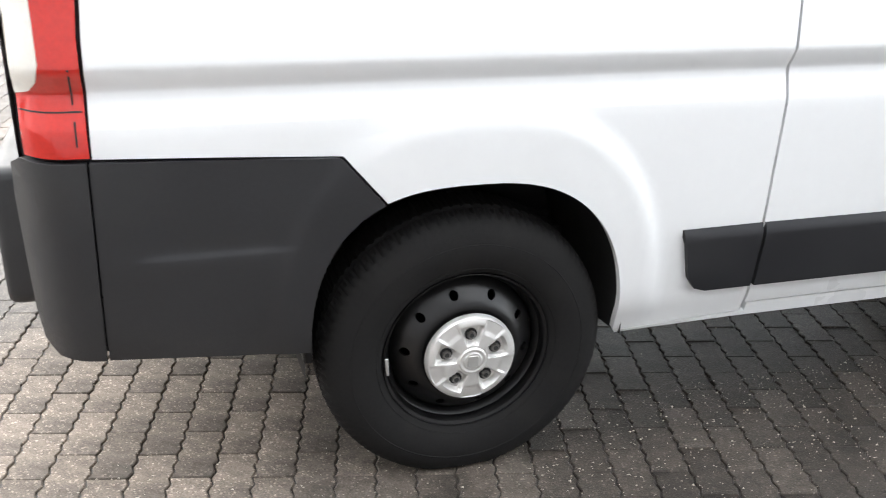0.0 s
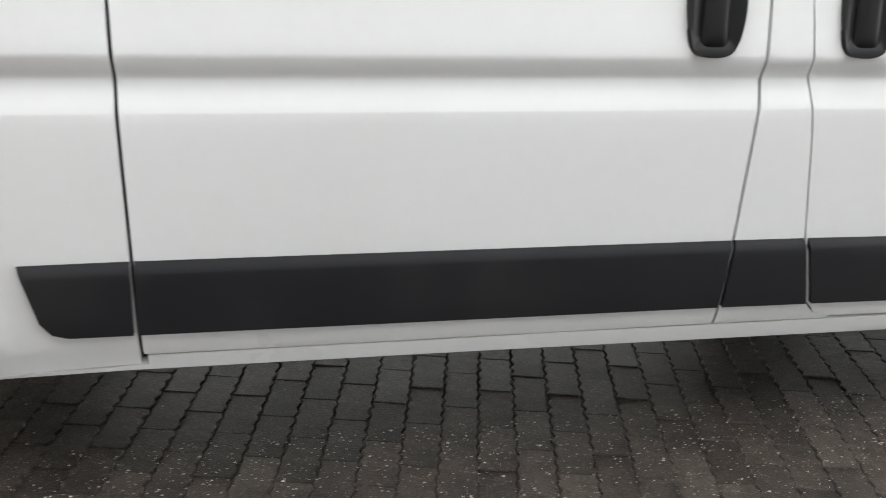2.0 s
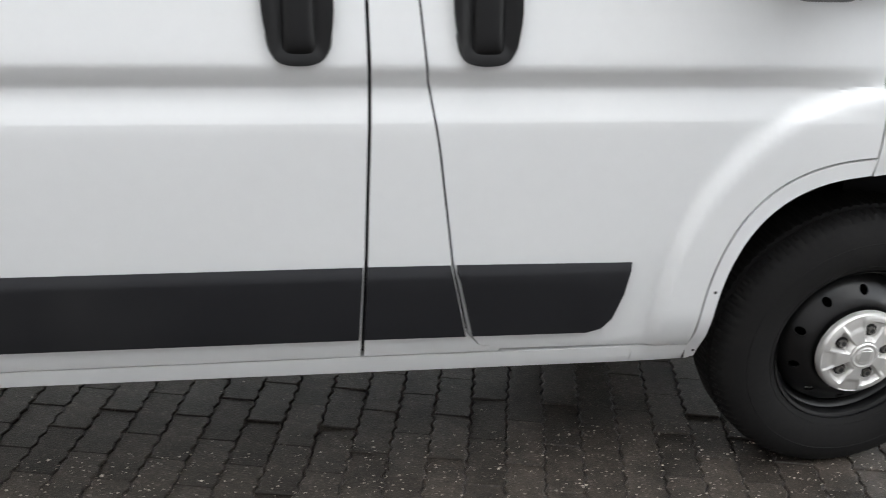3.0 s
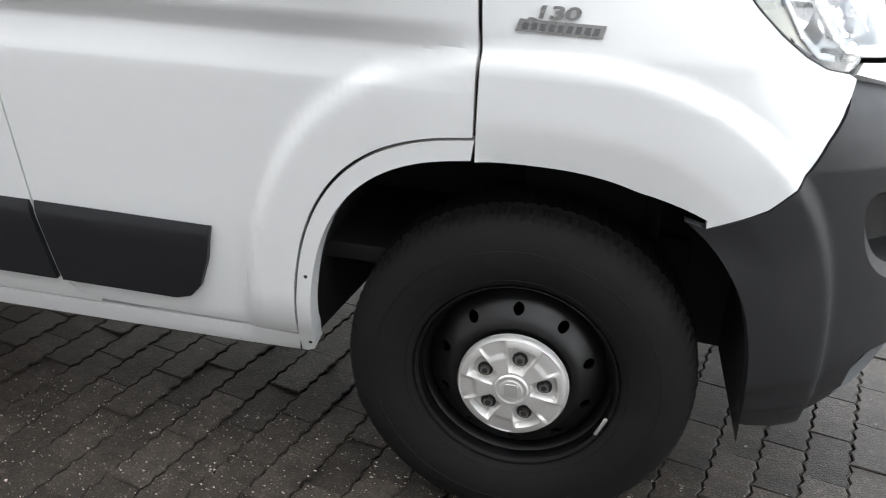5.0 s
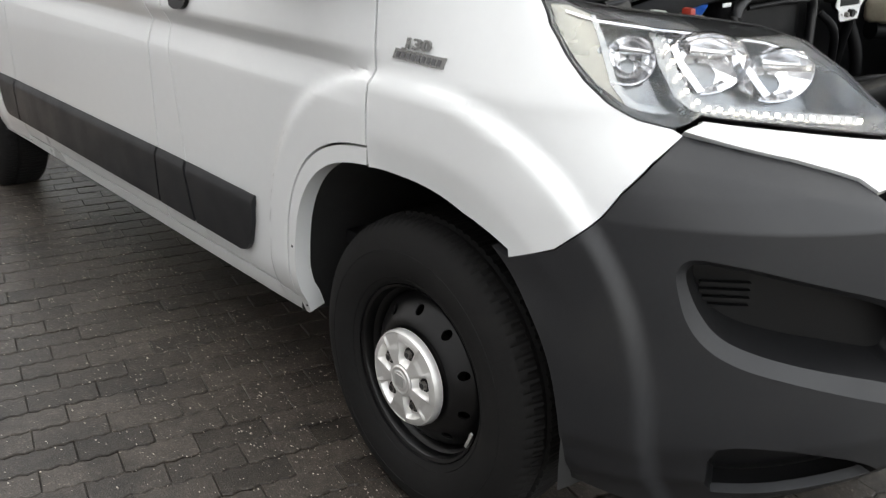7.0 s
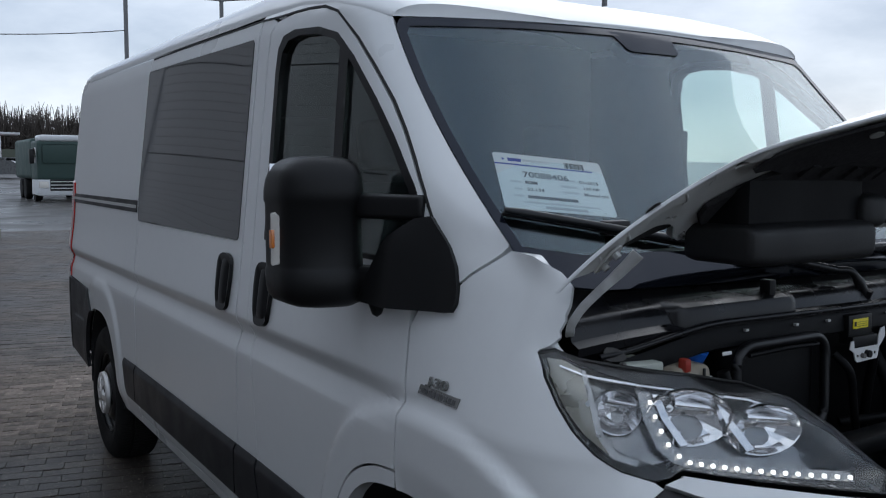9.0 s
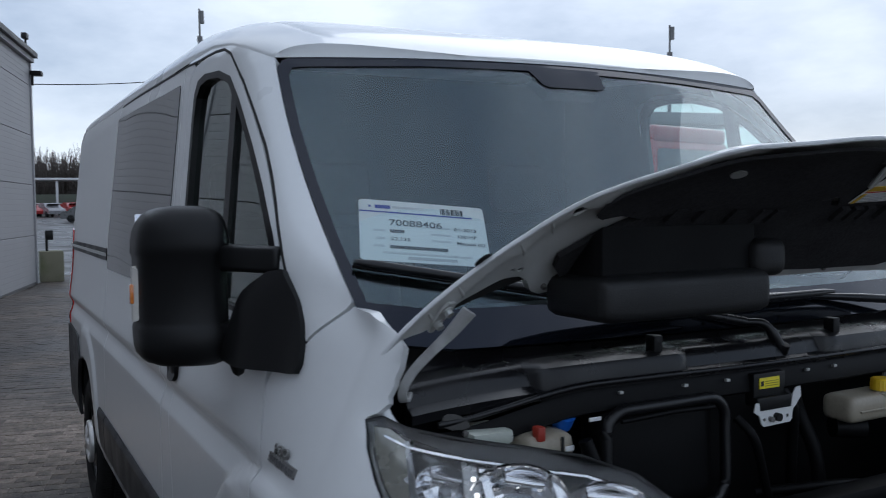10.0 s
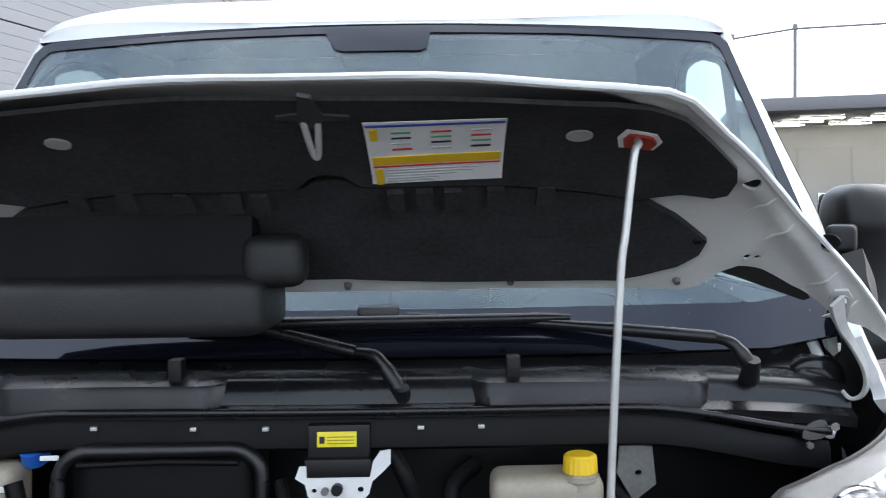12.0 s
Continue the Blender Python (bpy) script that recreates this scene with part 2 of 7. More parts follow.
# ---- materials ----
def material(name, colour, rough=0.5, metal=0.0, vary=0.08, scale=6.0, fine=120.0, bump=0.0, bump_scale=200.0, spread=0.08, coat=0.0, dirt=None, dirt_amount=0.0, dirt_scale=3.0, island=0.0, spec=0.5):
    m = bpy.data.materials.new(name)
    m.use_nodes = True
    n, links = m.node_tree.nodes, m.node_tree.links
    p = n["Principled BSDF"]
    p.inputs["Metallic"].default_value = metal
    p.inputs["Specular IOR Level"].default_value = spec
    if coat:
        p.inputs["Coat Weight"].default_value = coat
        p.inputs["Coat Roughness"].default_value = 0.04
    co = n.new("ShaderNodeTexCoord")
    big = n.new("ShaderNodeTexNoise")
    big.inputs["Scale"].default_value, big.inputs["Detail"].default_value = scale, 5
    links.new(co.outputs["Object"], big.inputs["Vector"])
    small = n.new("ShaderNodeTexNoise")
    small.inputs["Scale"].default_value, small.inputs["Detail"].default_value = fine, 3
    links.new(co.outputs["Object"], small.inputs["Vector"])
    both = n.new("ShaderNodeMath")
    both.operation = "ADD"
    links.new(big.outputs[0], both.inputs[0])
    links.new(small.outputs[0], both.inputs[1])
    ramp_ = n.new("ShaderNodeMapRange")
    ramp_.inputs[1].default_value, ramp_.inputs[2].default_value = 0.6, 1.4
    ramp_.inputs[3].default_value, ramp_.inputs[4].default_value = 1 - vary, 1 + vary
    links.new(both.outputs[0], ramp_.inputs[0])
    tone = n.new("ShaderNodeVectorMath")
    tone.operation = "SCALE"
    tone.inputs[0].default_value = colour
    links.new(ramp_.outputs[0], tone.inputs["Scale"])
    out = tone.outputs[0]
    if island:
        info = n.new("ShaderNodeObjectInfo")
        geo = n.new("ShaderNodeNewGeometry")
        add = n.new("ShaderNodeMath")
        add.operation = "ADD"
        links.new(info.outputs["Random"], add.inputs[0])
        links.new(geo.outputs["Random Per Island"], add.inputs[1])
        fr = n.new("ShaderNodeMath")
        fr.operation = "FRACT"
        links.new(add.outputs[0], fr.inputs[0])
        mr = n.new("ShaderNodeMapRange")
        mr.inputs[3].default_value, mr.inputs[4].default_value = 1 - island, 1 + island
        links.new(fr.outputs[0], mr.inputs[0])
        sc = n.new("ShaderNodeVectorMath")
        sc.operation = "SCALE"
        links.new(out, sc.inputs[0])
        links.new(mr.outputs[0], sc.inputs["Scale"])
        out = sc.outputs[0]
    if dirt:
        dn = n.new("ShaderNodeTexNoise")
        dn.inputs["Scale"].default_value, dn.inputs["Detail"].default_value = dirt_scale, 8
        links.new(co.outputs["Object"], dn.inputs["Vector"])
        dm = n.new("ShaderNodeMapRange")
        dm.inputs[1].default_value, dm.inputs[2].default_value, dm.inputs[4].default_value = 0.5, 0.75, dirt_amount
        links.new(dn.outputs[0], dm.inputs[0])
        mix = n.new("ShaderNodeMix")
        mix.data_type = "RGBA"
        links.new(dm.outputs[0], mix.inputs["Factor"])
        links.new(out, mix.inputs["A"])
        mix.inputs["B"].default_value = (*dirt, 1)
        out = mix.outputs["Result"]
    links.new(out, p.inputs["Base Color"])
    rr = n.new("ShaderNodeMapRange")
    rr.inputs[1].default_value, rr.inputs[2].default_value = 0.3, 0.7
    rr.inputs[3].default_value, rr.inputs[4].default_value = max(0.02, rough - spread), min(1, rough + spread)
    links.new(big.outputs[0], rr.inputs[0])
    links.new(rr.outputs[0], p.inputs["Roughness"])
    if bump:
        bt = n.new("ShaderNodeTexNoise")
        bt.inputs["Scale"].default_value, bt.inputs["Detail"].default_value = bump_scale, 4
        links.new(co.outputs["Object"], bt.inputs["Vector"])
        bp = n.new("ShaderNodeBump")
        bp.inputs["Strength"].default_value, bp.inputs["Distance"].default_value = bump, 0.002
        links.new(bt.outputs[0], bp.inputs["Height"])
        links.new(bp.outputs[0], p.inputs["Normal"])
    return m


def glass(name, colour, rough=0.0, ior=1.45):
    m = bpy.data.materials.new(name)
    m.use_nodes = True
    p = m.node_tree.nodes["Principled BSDF"]
    p.inputs["Base Color"].default_value = (*colour, 1)
    p.inputs["Roughness"].default_value = rough
    p.inputs["Transmission Weight"].default_value = 1
    p.inputs["IOR"].default_value = ior
    return m


def glow(name, colour, strength):
    m = bpy.data.materials.new(name)
    m.use_nodes = True
    p = m.node_tree.nodes["Principled BSDF"]
    p.inputs["Base Color"].default_value = (0.8, 0.8, 0.8, 1)
    p.inputs["Emission Color"].default_value = (*colour, 1)
    p.inputs["Emission Strength"].default_value = strength
    return m


WHITE = material("white_paint", (0.78, 0.79, 0.79), 0.32, vary=0.015, scale=2, fine=30, coat=0.7, spread=0.05, dirt=(0.55, 0.53, 0.5), dirt_amount=0.06, dirt_scale=2.5)
INNER = material("inner_paint", (0.62, 0.62, 0.60), 0.4, vary=0.04, scale=5, coat=0.2, dirt=(0.35, 0.33, 0.3), dirt_amount=0.35, dirt_scale=6)
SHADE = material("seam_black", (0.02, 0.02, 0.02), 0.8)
PLASTIC = material("grained_plastic", (0.0175, 0.018, 0.020), 0.46, vary=0.12, bump=0.3, bump_scale=900, dirt=(0.04, 0.039, 0.037), dirt_amount=0.3, dirt_scale=4, spec=0.48)
TRIM = material("trim_plastic", (0.014, 0.0145, 0.017), 0.42, vary=0.08, bump=0.12, bump_scale=900, dirt=(0.03, 0.03, 0.03), dirt_amount=0.3, spec=0.4)
SATIN = material("mirror_plastic", (0.006, 0.006, 0.0065), 0.4, vary=0.12, bump=0.15, bump_scale=700, spec=0.3)
HANDLE = material("handle_plastic", (0.0045, 0.0045, 0.005), 0.36, vary=0.1, spec=0.35)
WET = material("wet_plastic", (0.0075, 0.0075, 0.009), 0.28, vary=0.25, bump=0.1, bump_scale=160, spread=0.15, dirt=(0.022, 0.021, 0.02), dirt_amount=0.25, dirt_scale=8, spec=0.42)
BAY = material("engine_black", (0.0045, 0.0045, 0.005), 0.5, vary=0.3, bump=0.1, spec=0.14)
FELT = material("felt", (0.037, 0.036, 0.038), 0.95, vary=0.4, scale=12, bump=0.6, bump_scale=300, spec=0.15)
RUBBER = material("tyre_rubber", (0.0105, 0.0102, 0.0102), 0.8, vary=0.25, scale=10, bump=0.25, bump_scale=300, dirt=(0.02, 0.019, 0.0175), dirt_amount=0.4, dirt_scale=9, spec=0.22)
STEEL = material("black_steel", (0.0045, 0.0045, 0.005), 0.36, vary=0.15, dirt=(0.02, 0.018, 0.016), dirt_amount=0.3, dirt_scale=14)
SILVER = material("silver_cap", (0.76, 0.75, 0.73), 0.40, metal=0.6, vary=0.04, dirt=(0.25, 0.23, 0.2), dirt_amount=0.12, dirt_scale=30)
HINGE = material("hinge_paint", (0.44, 0.44, 0.43), 0.45, vary=0.1, dirt=(0.15, 0.14, 0.12), dirt_amount=0.5, dirt_scale=18)
CHROME = material("chrome", (0.8, 0.8, 0.82), 0.12, metal=1.0, vary=0.03, spread=0.05)
NUT = material("nut_metal", (0.22, 0.21, 0.20), 0.5, metal=0.6, vary=0.25, dirt=(0.06, 0.045, 0.03), dirt_amount=0.6, dirt_scale=60)
ZINC = material("plated_steel", (0.6, 0.6, 0.58), 0.38, metal=0.6, vary=0.08)
RED_LENS = material("red_lens", (0.55, 0.018, 0.012), 0.12, vary=0.1, scale=30, coat=1.0)
CLEAR_LENS = material("clear_lens", (0.75, 0.72, 0.66), 0.12, vary=0.06, coat=1.0)
AMBER = material("amber_lens", (0.75, 0.22, 0.03), 0.2, vary=0.1, coat=1.0)
DARK_GLASS = material("privacy_glass", (0.012, 0.014, 0.015), 0.04, vary=0.05, coat=0.6, spread=0.02)
FRIT = material("black_frit", (0.004, 0.005, 0.008), 0.06, vary=0.05, spread=0.02, spec=0.36)
FRIT.node_tree.nodes["Principled BSDF"].inputs["Specular Tint"].default_value = (0.74, 0.80, 1.0, 1)
PANE = glass("tinted_glass", (0.72, 0.86, 0.80))
SCREEN = glass("windscreen_glass", (0.78, 0.88, 0.90), ior=1.52)
SCREEN.node_tree.nodes["Principled BSDF"].inputs["Specular Tint"].default_value = (0.70, 0.88, 1.0, 1)    # heat-reflecting coat
LENS = glass("lamp_lens", (0.97, 0.98, 0.98), ior=1.35)
LED = glow("daylight_led", (1.0, 0.97, 0.9), 1.6)
TUBE_LIGHT = glow("tube_light", (1.0, 0.97, 0.85), 6.0)
YELLOW = material("yellow_plastic", (0.85, 0.55, 0.02), 0.4, vary=0.06)
LABEL_YELLOW = material("yellow_label", (0.85, 0.72, 0.03), 0.4, vary=0.05)
PAPER = material("white_paper", (0.86, 0.86, 0.85), 0.5, vary=0.02)
INK = material("ink", (0.02, 0.02, 0.025), 0.6)
GREY_INK = material("pale_ink", (0.5, 0.5, 0.52), 0.6)
BLUE_INK = material("blue_ink", (0.03, 0.05, 0.35), 0.5)
RED_INK = material("red_print", (0.55, 0.03, 0.03), 0.45)
GREEN_INK = material("green_print", (0.1, 0.3, 0.12), 0.5)
TANK = material("milky_tank", (0.36, 0.32, 0.25), 0.45, vary=0.12, dirt=(0.2, 0.17, 0.13), dirt_amount=0.5, dirt_scale=12)
PALE_BOX = material("pale_box", (0.5, 0.53, 0.47), 0.5, vary=0.08)
RED_PLASTIC = material("red_plastic", (0.35, 0.035, 0.02), 0.45)
BLUE_PLASTIC = material("blue_plastic", (0.02, 0.12, 0.5), 0.4)
CABIN = material("cabin_grey", (0.022, 0.023, 0.026), 0.8, vary=0.1)
DASH = material("dashboard", (0.013, 0.013, 0.015), 0.7, vary=0.1)


# ---- the van ----
van = base("panel_van", "white panel van with its bonnet propped open, parked on block paving", "van", (-1.7, YC, 0))
van.location = (0, 0, 0)
KINKS = (0.968, 0.974, 1.036, 1.044, 1.084, 1.096)
RIGHT = (0, 1, 0)


def panel(outline, depth=0.02, holes=(), lift=0.0, step=0.022, left=False, rows=KINKS, closed=False):
    bm = sheet(outline, lambda s, z: skin(s, z, lift), RIGHT, depth, holes, step, rows, closed)
    return flip(bm) if left else bm


def top_edge(x):
    return float(np.interp(x, [-4.46, -1.3, -0.95, -0.70, -0.56, -0.45], [2.10, 2.10, 2.09, 2.060, 2.028, 1.99]))


SLIDE_FRONT = [(-1.262, 0.405), (-1.254, 0.645), (-1.246, 1.036), (-1.258, 1.34), (-1.285, 2.085)]
DOOR_REAR = [(-0.928, 0.412), (-0.985, 0.427), (-1.016, 0.465), (-1.058, 0.645), (-1.097, 0.916), (-1.120, 1.036), (-1.124, 1.05), (-1.146, 1.22), (-1.165, 1.5), (-1.182, 1.95), (-1.175, 2.03), (-1.14, 2.062)]
DOOR_TOP = [(-1.01, 2.071), (-0.89, 2.066), (-0.772, 2.055), (-0.675, 2.028), (-0.606, 1.984), (-0.537, 1.935), (-0.433, 1.85), (-0.325, 1.755), (-0.249, 1.677), (-0.184, 1.604), (-0.127, 1.534), (-0.089, 1.476), (-0.06, 1.43), (-0.03, 1.36), (-0.04, 1.31)]
WINDOW_HOLE = [(-1.065, 1.36), (-1.085, 1.60), (-1.105, 1.90), (-1.10, 1.97), (-1.065, 2.008), (-0.975, 2.018), (-0.792, 2.003), (-0.657, 1.97), (-0.54, 1.893), (-0.387, 1.768), (-0.275, 1.667), (-0.160, 1.553), (-0.108, 1.485), (-0.118, 1.42), (-0.20, 1.36)]
SEAL_IN = [(-1.044, 1.372), (-1.055, 1.60), (-1.072, 1.885), (-1.062, 1.955), (-1.02, 1.988), (-0.93, 1.995), (-0.80, 1.984), (-0.672, 1.952), (-0.553, 1.876), (-0.402, 1.753), (-0.292, 1.653), (-0.182, 1.543), (-0.135, 1.478), (-0.143, 1.42), (-0.215, 1.372)]
LAMP_LOW = [(0.326, 1.224), (0.34, 1.183), (0.382, 1.137), (0.427, 1.096), (0.477, 1.061), (0.528, 1.036), (0.583, 1.023), (0.612, 1.030), (0.637, 1.044), (0.70, 1.034), (0.779, 1.022), (0.878, 1.004), (0.935, 0.994)]
LAMP_UP = [(0.965, 1.015), (0.947, 1.043), (0.903, 1.102), (0.849, 1.154), (0.78, 1.182), (0.685, 1.197), (0.58, 1.207), (0.459, 1.219), (0.39, 1.232)]
BUMPER_TOP = [(0.596, 1.017), (0.675, 0.99), (0.744, 0.97), (0.791, 0.952), (0.819, 0.939), (0.833, 0.918), (0.847, 0.885), (0.862, 0.80), (0.90, 0.74), (1.0, 0.70), (1.2, 0.69)]
WING_FOOT = [(0.595, 1.014), (0.525, 0.972), (0.460, 0.922), (0.408, 0.864), (0.356, 0.808)]
ARCH_BREAK = (s_at(0.324, 0.764), 0.764)


def gap(points, d):
    return [(x + d, z) for x, z in points]


def build_side(left):
    tint = WHITE
    # rear quarter
    over = curve_arch(-3.445, 0.388, 0.448, 2.5, 4, 90, 20)[:-1] + curve_arch(-3.445, 0.398, 0.448, 2.8, 90, 116, 9)
    quarter = part("rear_quarter_panel", panel([(-2.676, 0.378), (-3.052, 0.362)] + over + [(-3.763, 0.889), (-4.0, 0.901), (-4.262, 0.912), (-4.256, 1.15), (-4.235, 1.42), (-4.25, 1.50), (-4.40, 1.52), (-4.41, 2.098), (-2.676, 2.098)], left=left), tint, van)
    # door track
    part("door_track", panel([(-4.33, 1.372), (-2.69, 1.375), (-2.69, 1.432), (-4.33, 1.425)], 0.012, lift=0.004, left=left, closed=True), SATIN, quarter, "dark sliding-door rail")
    part("rail_strip", panel([(-4.33, 1.392), (-2.70, 1.395), (-2.70, 1.41), (-4.33, 1.406)], 0.006, lift=0.009, left=left, closed=True), ZINC, quarter)
    # sliding door
    slide = part("sliding_door", panel([(-2.668, 0.405)] + gap(SLIDE_FRONT, -0.004) + [(-2.668, 2.085)], left=left), tint, van)
    part("window_glass", panel([(-2.664, 1.349), (-2.654, 1.337), (-1.312, 1.340), (-1.301, 1.352), (-1.325, 2.015), (-1.337, 2.027), (-2.654, 2.031), (-2.666, 2.019)], 0.012, lift=0.003, left=left, closed=True), DARK_GLASS, slide, "dark tinted glued-in side window")
    # pillar and front door
    pillar = part("door_pillar", panel(gap(SLIDE_FRONT, 0.004) + [(-1.20, 2.085)] + gap(DOOR_REAR[::-1], -0.005) + [(-0.94, 0.402), (-1.0, 0.404)], left=left), tint, van)
    seam = curve_arch(-0.005, 0.461, 0.533, 3.0, 176.6, 95.8, 24)
    door = part("front_door", panel(DOOR_REAR[1:] + DOOR_TOP + [(-0.118, 1.30), (-0.121, 1.225), (-0.107, 1.036)] + seam[::-1] + [(-0.467, 0.405), (-0.928, 0.411)], holes=[WINDOW_HOLE], step=0.015, left=left), tint, van)
    part("window_seal", panel(WINDOW_HOLE, 0.02, holes=[SEAL_IN], lift=0.001, left=left, closed=True), SATIN, door, "black rubber window seal")
    pane = part("door_glass", panel([(x + (0.012 if x > -0.9 else -0.012), z + (0.008 if z > 1.6 else -0.008)) for x, z in SEAL_IN], 0.004, lift=-0.016, left=left, closed=True), PANE, door, "lightly tinted door glass")
    pane.visible_shadow = False
    part("glass_divider", panel([(-0.600, 1.38), (-0.548, 1.38), (-0.590, 1.90), (-0.612, 1.925), (-0.650, 1.95)], 0.012, lift=-0.006, left=left, closed=True), SATIN, door)
    # A-pillar with the frame over the door
    edge = [(glass_edge(z), z) for z in np.linspace(1.428, 1.972, 14)]
    roof_line = [(x, top_edge(x)) for x in (-0.455, -0.50, -0.56, -0.63, -0.70, -0.80, -0.95, -1.15, -1.285)]
    door_top = [(x + (0.006 if x > -0.6 else 0), z + 0.006) for x, z in DOOR_TOP[:-1]]
    part("windscreen_pillar", panel([(0.004, 1.314), (0.049, 1.359), (0.086, 1.388), (0.108, 1.408), (0.118, 1.422)] + edge + roof_line + [(-1.283, 2.09), (-1.19, 2.085), (-1.13, 2.072)] + door_top + [(-0.018, 1.345)], step=0.016, left=left), tint, van)
    # black seal over the doors and down the pillar
    run = [(-2.66, 2.089), (-1.9, 2.089), (-1.3, 2.087), (-1.14, 2.079)] + [(x + (0.005 if x > -0.6 else 0), z + 0.0055) for x, z in DOOR_TOP[:-2]]
    ends = [(b[0] - a[0], b[1] - a[1]) for a, b in zip(run[:1] + run[:-1], run[1:] + run[-1:])]
    offs = [(-dz / math.hypot(dx, dz), dx / math.hypot(dx, dz)) for dx, dz in ends]
    band = [(x + 0.0035 * u, z + 0.0035 * v) for (x, z), (u, v) in zip(run, offs)] + [(x - 0.0035 * u, z - 0.0035 * v) for (x, z), (u, v) in zip(run[::-1], offs[::-1])]
    part("drip_seal", panel(band, 0.006, lift=0.0015, left=left, closed=True, rows=()), SHADE, van, "black rubber drip seal")
    # fender
    fender = part("front_fender", panel([(-0.099, 0.846), (-0.099, 1.036), (-0.113, 1.225), (-0.09, 1.262), (-0.02, 1.285), (0.008, 1.310), (0.053, 1.353), (0.090, 1.382), (0.112, 1.400), (0.130, 1.414), (0.198, 1.408), (0.30, 1.392), (0.352, 1.38), (0.381, 1.356), (0.390, 1.32), (0.384, 1.298), (0.392, 1.288), (0.388, 1.266), (0.402, 1.254), (0.37, 1.237), (0.335, 1.229)] + LAMP_LOW[:7] + WING_FOOT + [ARCH_BREAK] + curve_arch(-0.005, 0.452, 0.488, 2.5, 56, 98.1, 16), step=0.013, left=left), tint, van)
    # sill and arch lip
    lip = curve_arch(-0.005, 0.425, 0.489, 3.0, 96.7, 173.8, 24)
    rim = curve_arch(-0.005, 0.455, 0.527, 3.0, 176.2, 95.6, 24)
    part("arch_lip", panel(lip + [(-0.432, 0.40), (-0.437, 0.360), (-0.455, 0.350), (-0.602, 0.347), (-0.602, 0.400), (-0.467, 0.399)] + rim, 0.045, step=0.015, left=left), tint, van)
    part("sill", panel([(-3.045, 0.352), (-3.045, 0.36), (-2.66, 0.373), (-2.66, 0.400), (-1.262, 0.400), (-0.94, 0.398), (-0.603, 0.400), (-0.603, 0.347), (-1.0, 0.350), (-1.9, 0.357), (-2.7, 0.360)], 0.03, left=left, step=0.018), tint, van)
    for xb, zb in ((-0.434, 0.56), (-0.444, 0.380)):
        bm = rod(bmesh.new(), (xb, side_y(xb, zb) - bulge(xb, zb) - 0.001, zb), (xb, side_y(xb, zb) - bulge(xb, zb) + 0.004, zb), 0.004, 8)
        part("plug", flip(bm) if left else bm, SHADE, van)
    # protection strips
    strips = ((quarter, [(-2.906, 0.645), (-2.676, 0.647), (-2.682, 0.468), (-2.82, 0.468), (-2.852, 0.478), (-2.875, 0.508)]),
              (slide, [(-2.666, 0.647), (-1.262, 0.645), (-1.270, 0.463), (-2.671, 0.468)]),
              (pillar, [(-1.250, 0.645), (-1.066, 0.644), (-1.024, 0.461), (-1.258, 0.463)]),
              (door, [(-1.052, 0.644), (-0.643, 0.639), (-0.655, 0.56), (-0.676, 0.495), (-0.70, 0.468), (-0.735, 0.458), (-1.008, 0.461)]))
    for owner, line in strips:
        def on(s, z, top=max(p[1] for p in line)):
            return skin(s, z, 0.012 * ramp(top - z, -0.004, 0.028) + 0.004)
        bm = sheet(line, on, RIGHT, 0.014, (), 0.02, (0.615, 0.625, 0.635), False)
        part("protection_strip", flip(bm) if left else bm, TRIM, owner, "black plastic protection strip")
    # handles
    for owner, x in ((slide, -1.386), (door, -1.008)):
        line = softened([(x - 0.068, 1.292), (x + 0.055, 1.292), (x + 0.072, 1.21), (x + 0.058, 1.115), (x + 0.03, 1.092), (x - 0.034, 1.092), (x - 0.056, 1.115), (x - 0.075, 1.21)], 2)
        def cup(s, z, x=x):
            e = max(abs(s - x) / 0.066, abs(z - 1.19) / 0.1)
            return skin(s, z, 0.014 - 0.011 * ramp(e, 0.94, 0.5))
        bm = sheet(line, cup, RIGHT, 0.012, (), 0.008)
        handle = part("handle_cup", flip(bm) if left else bm, HANDLE, owner, "black plastic door handle recess")
        def bar(u, v, x=x):
            k = max(0.0, 1 - (abs(u) / 0.034) ** 3) * max(0.0, 1 - (abs(v) / 0.088) ** 4)
            return skin(x + u, 1.195 + v, 0.002 + 0.016 * k ** 0.6)
        bm = sheet(softened([(-0.034, -0.07), (-0.026, -0.088), (0.026, -0.088), (0.034, -0.07), (0.034, 0.07), (0.026, 0.088), (-0.026, 0.088), (-0.034, 0.07)], 1), bar, RIGHT, 0.006, (), 0.007)
        part("grip", flip(bm) if left else bm, HANDLE, handle)
    return fender


fender_r = build_side(False)
build_side(True)

# dark liners inside the fenders
for left in (False, True):
    line = [(-0.08, 0.86), (-0.08, 1.20), (-0.07, 1.25), (0.02, 1.29), (0.10, 1.375), (0.14, 1.395), (0.198, 1.39), (0.30, 1.375), (0.345, 1.36), (0.368, 1.34), (0.376, 1.30), (0.374, 1.262), (0.345, 1.23), (0.34, 1.19), (0.427, 1.10), (0.52, 1.045), (0.47, 0.96), (0.40, 0.88), (0.33, 0.81), (0.2, 0.85)]
    part("fender_liner", panel(line, 0.004, lift=-0.021, left=left, closed=True), SHADE, van)

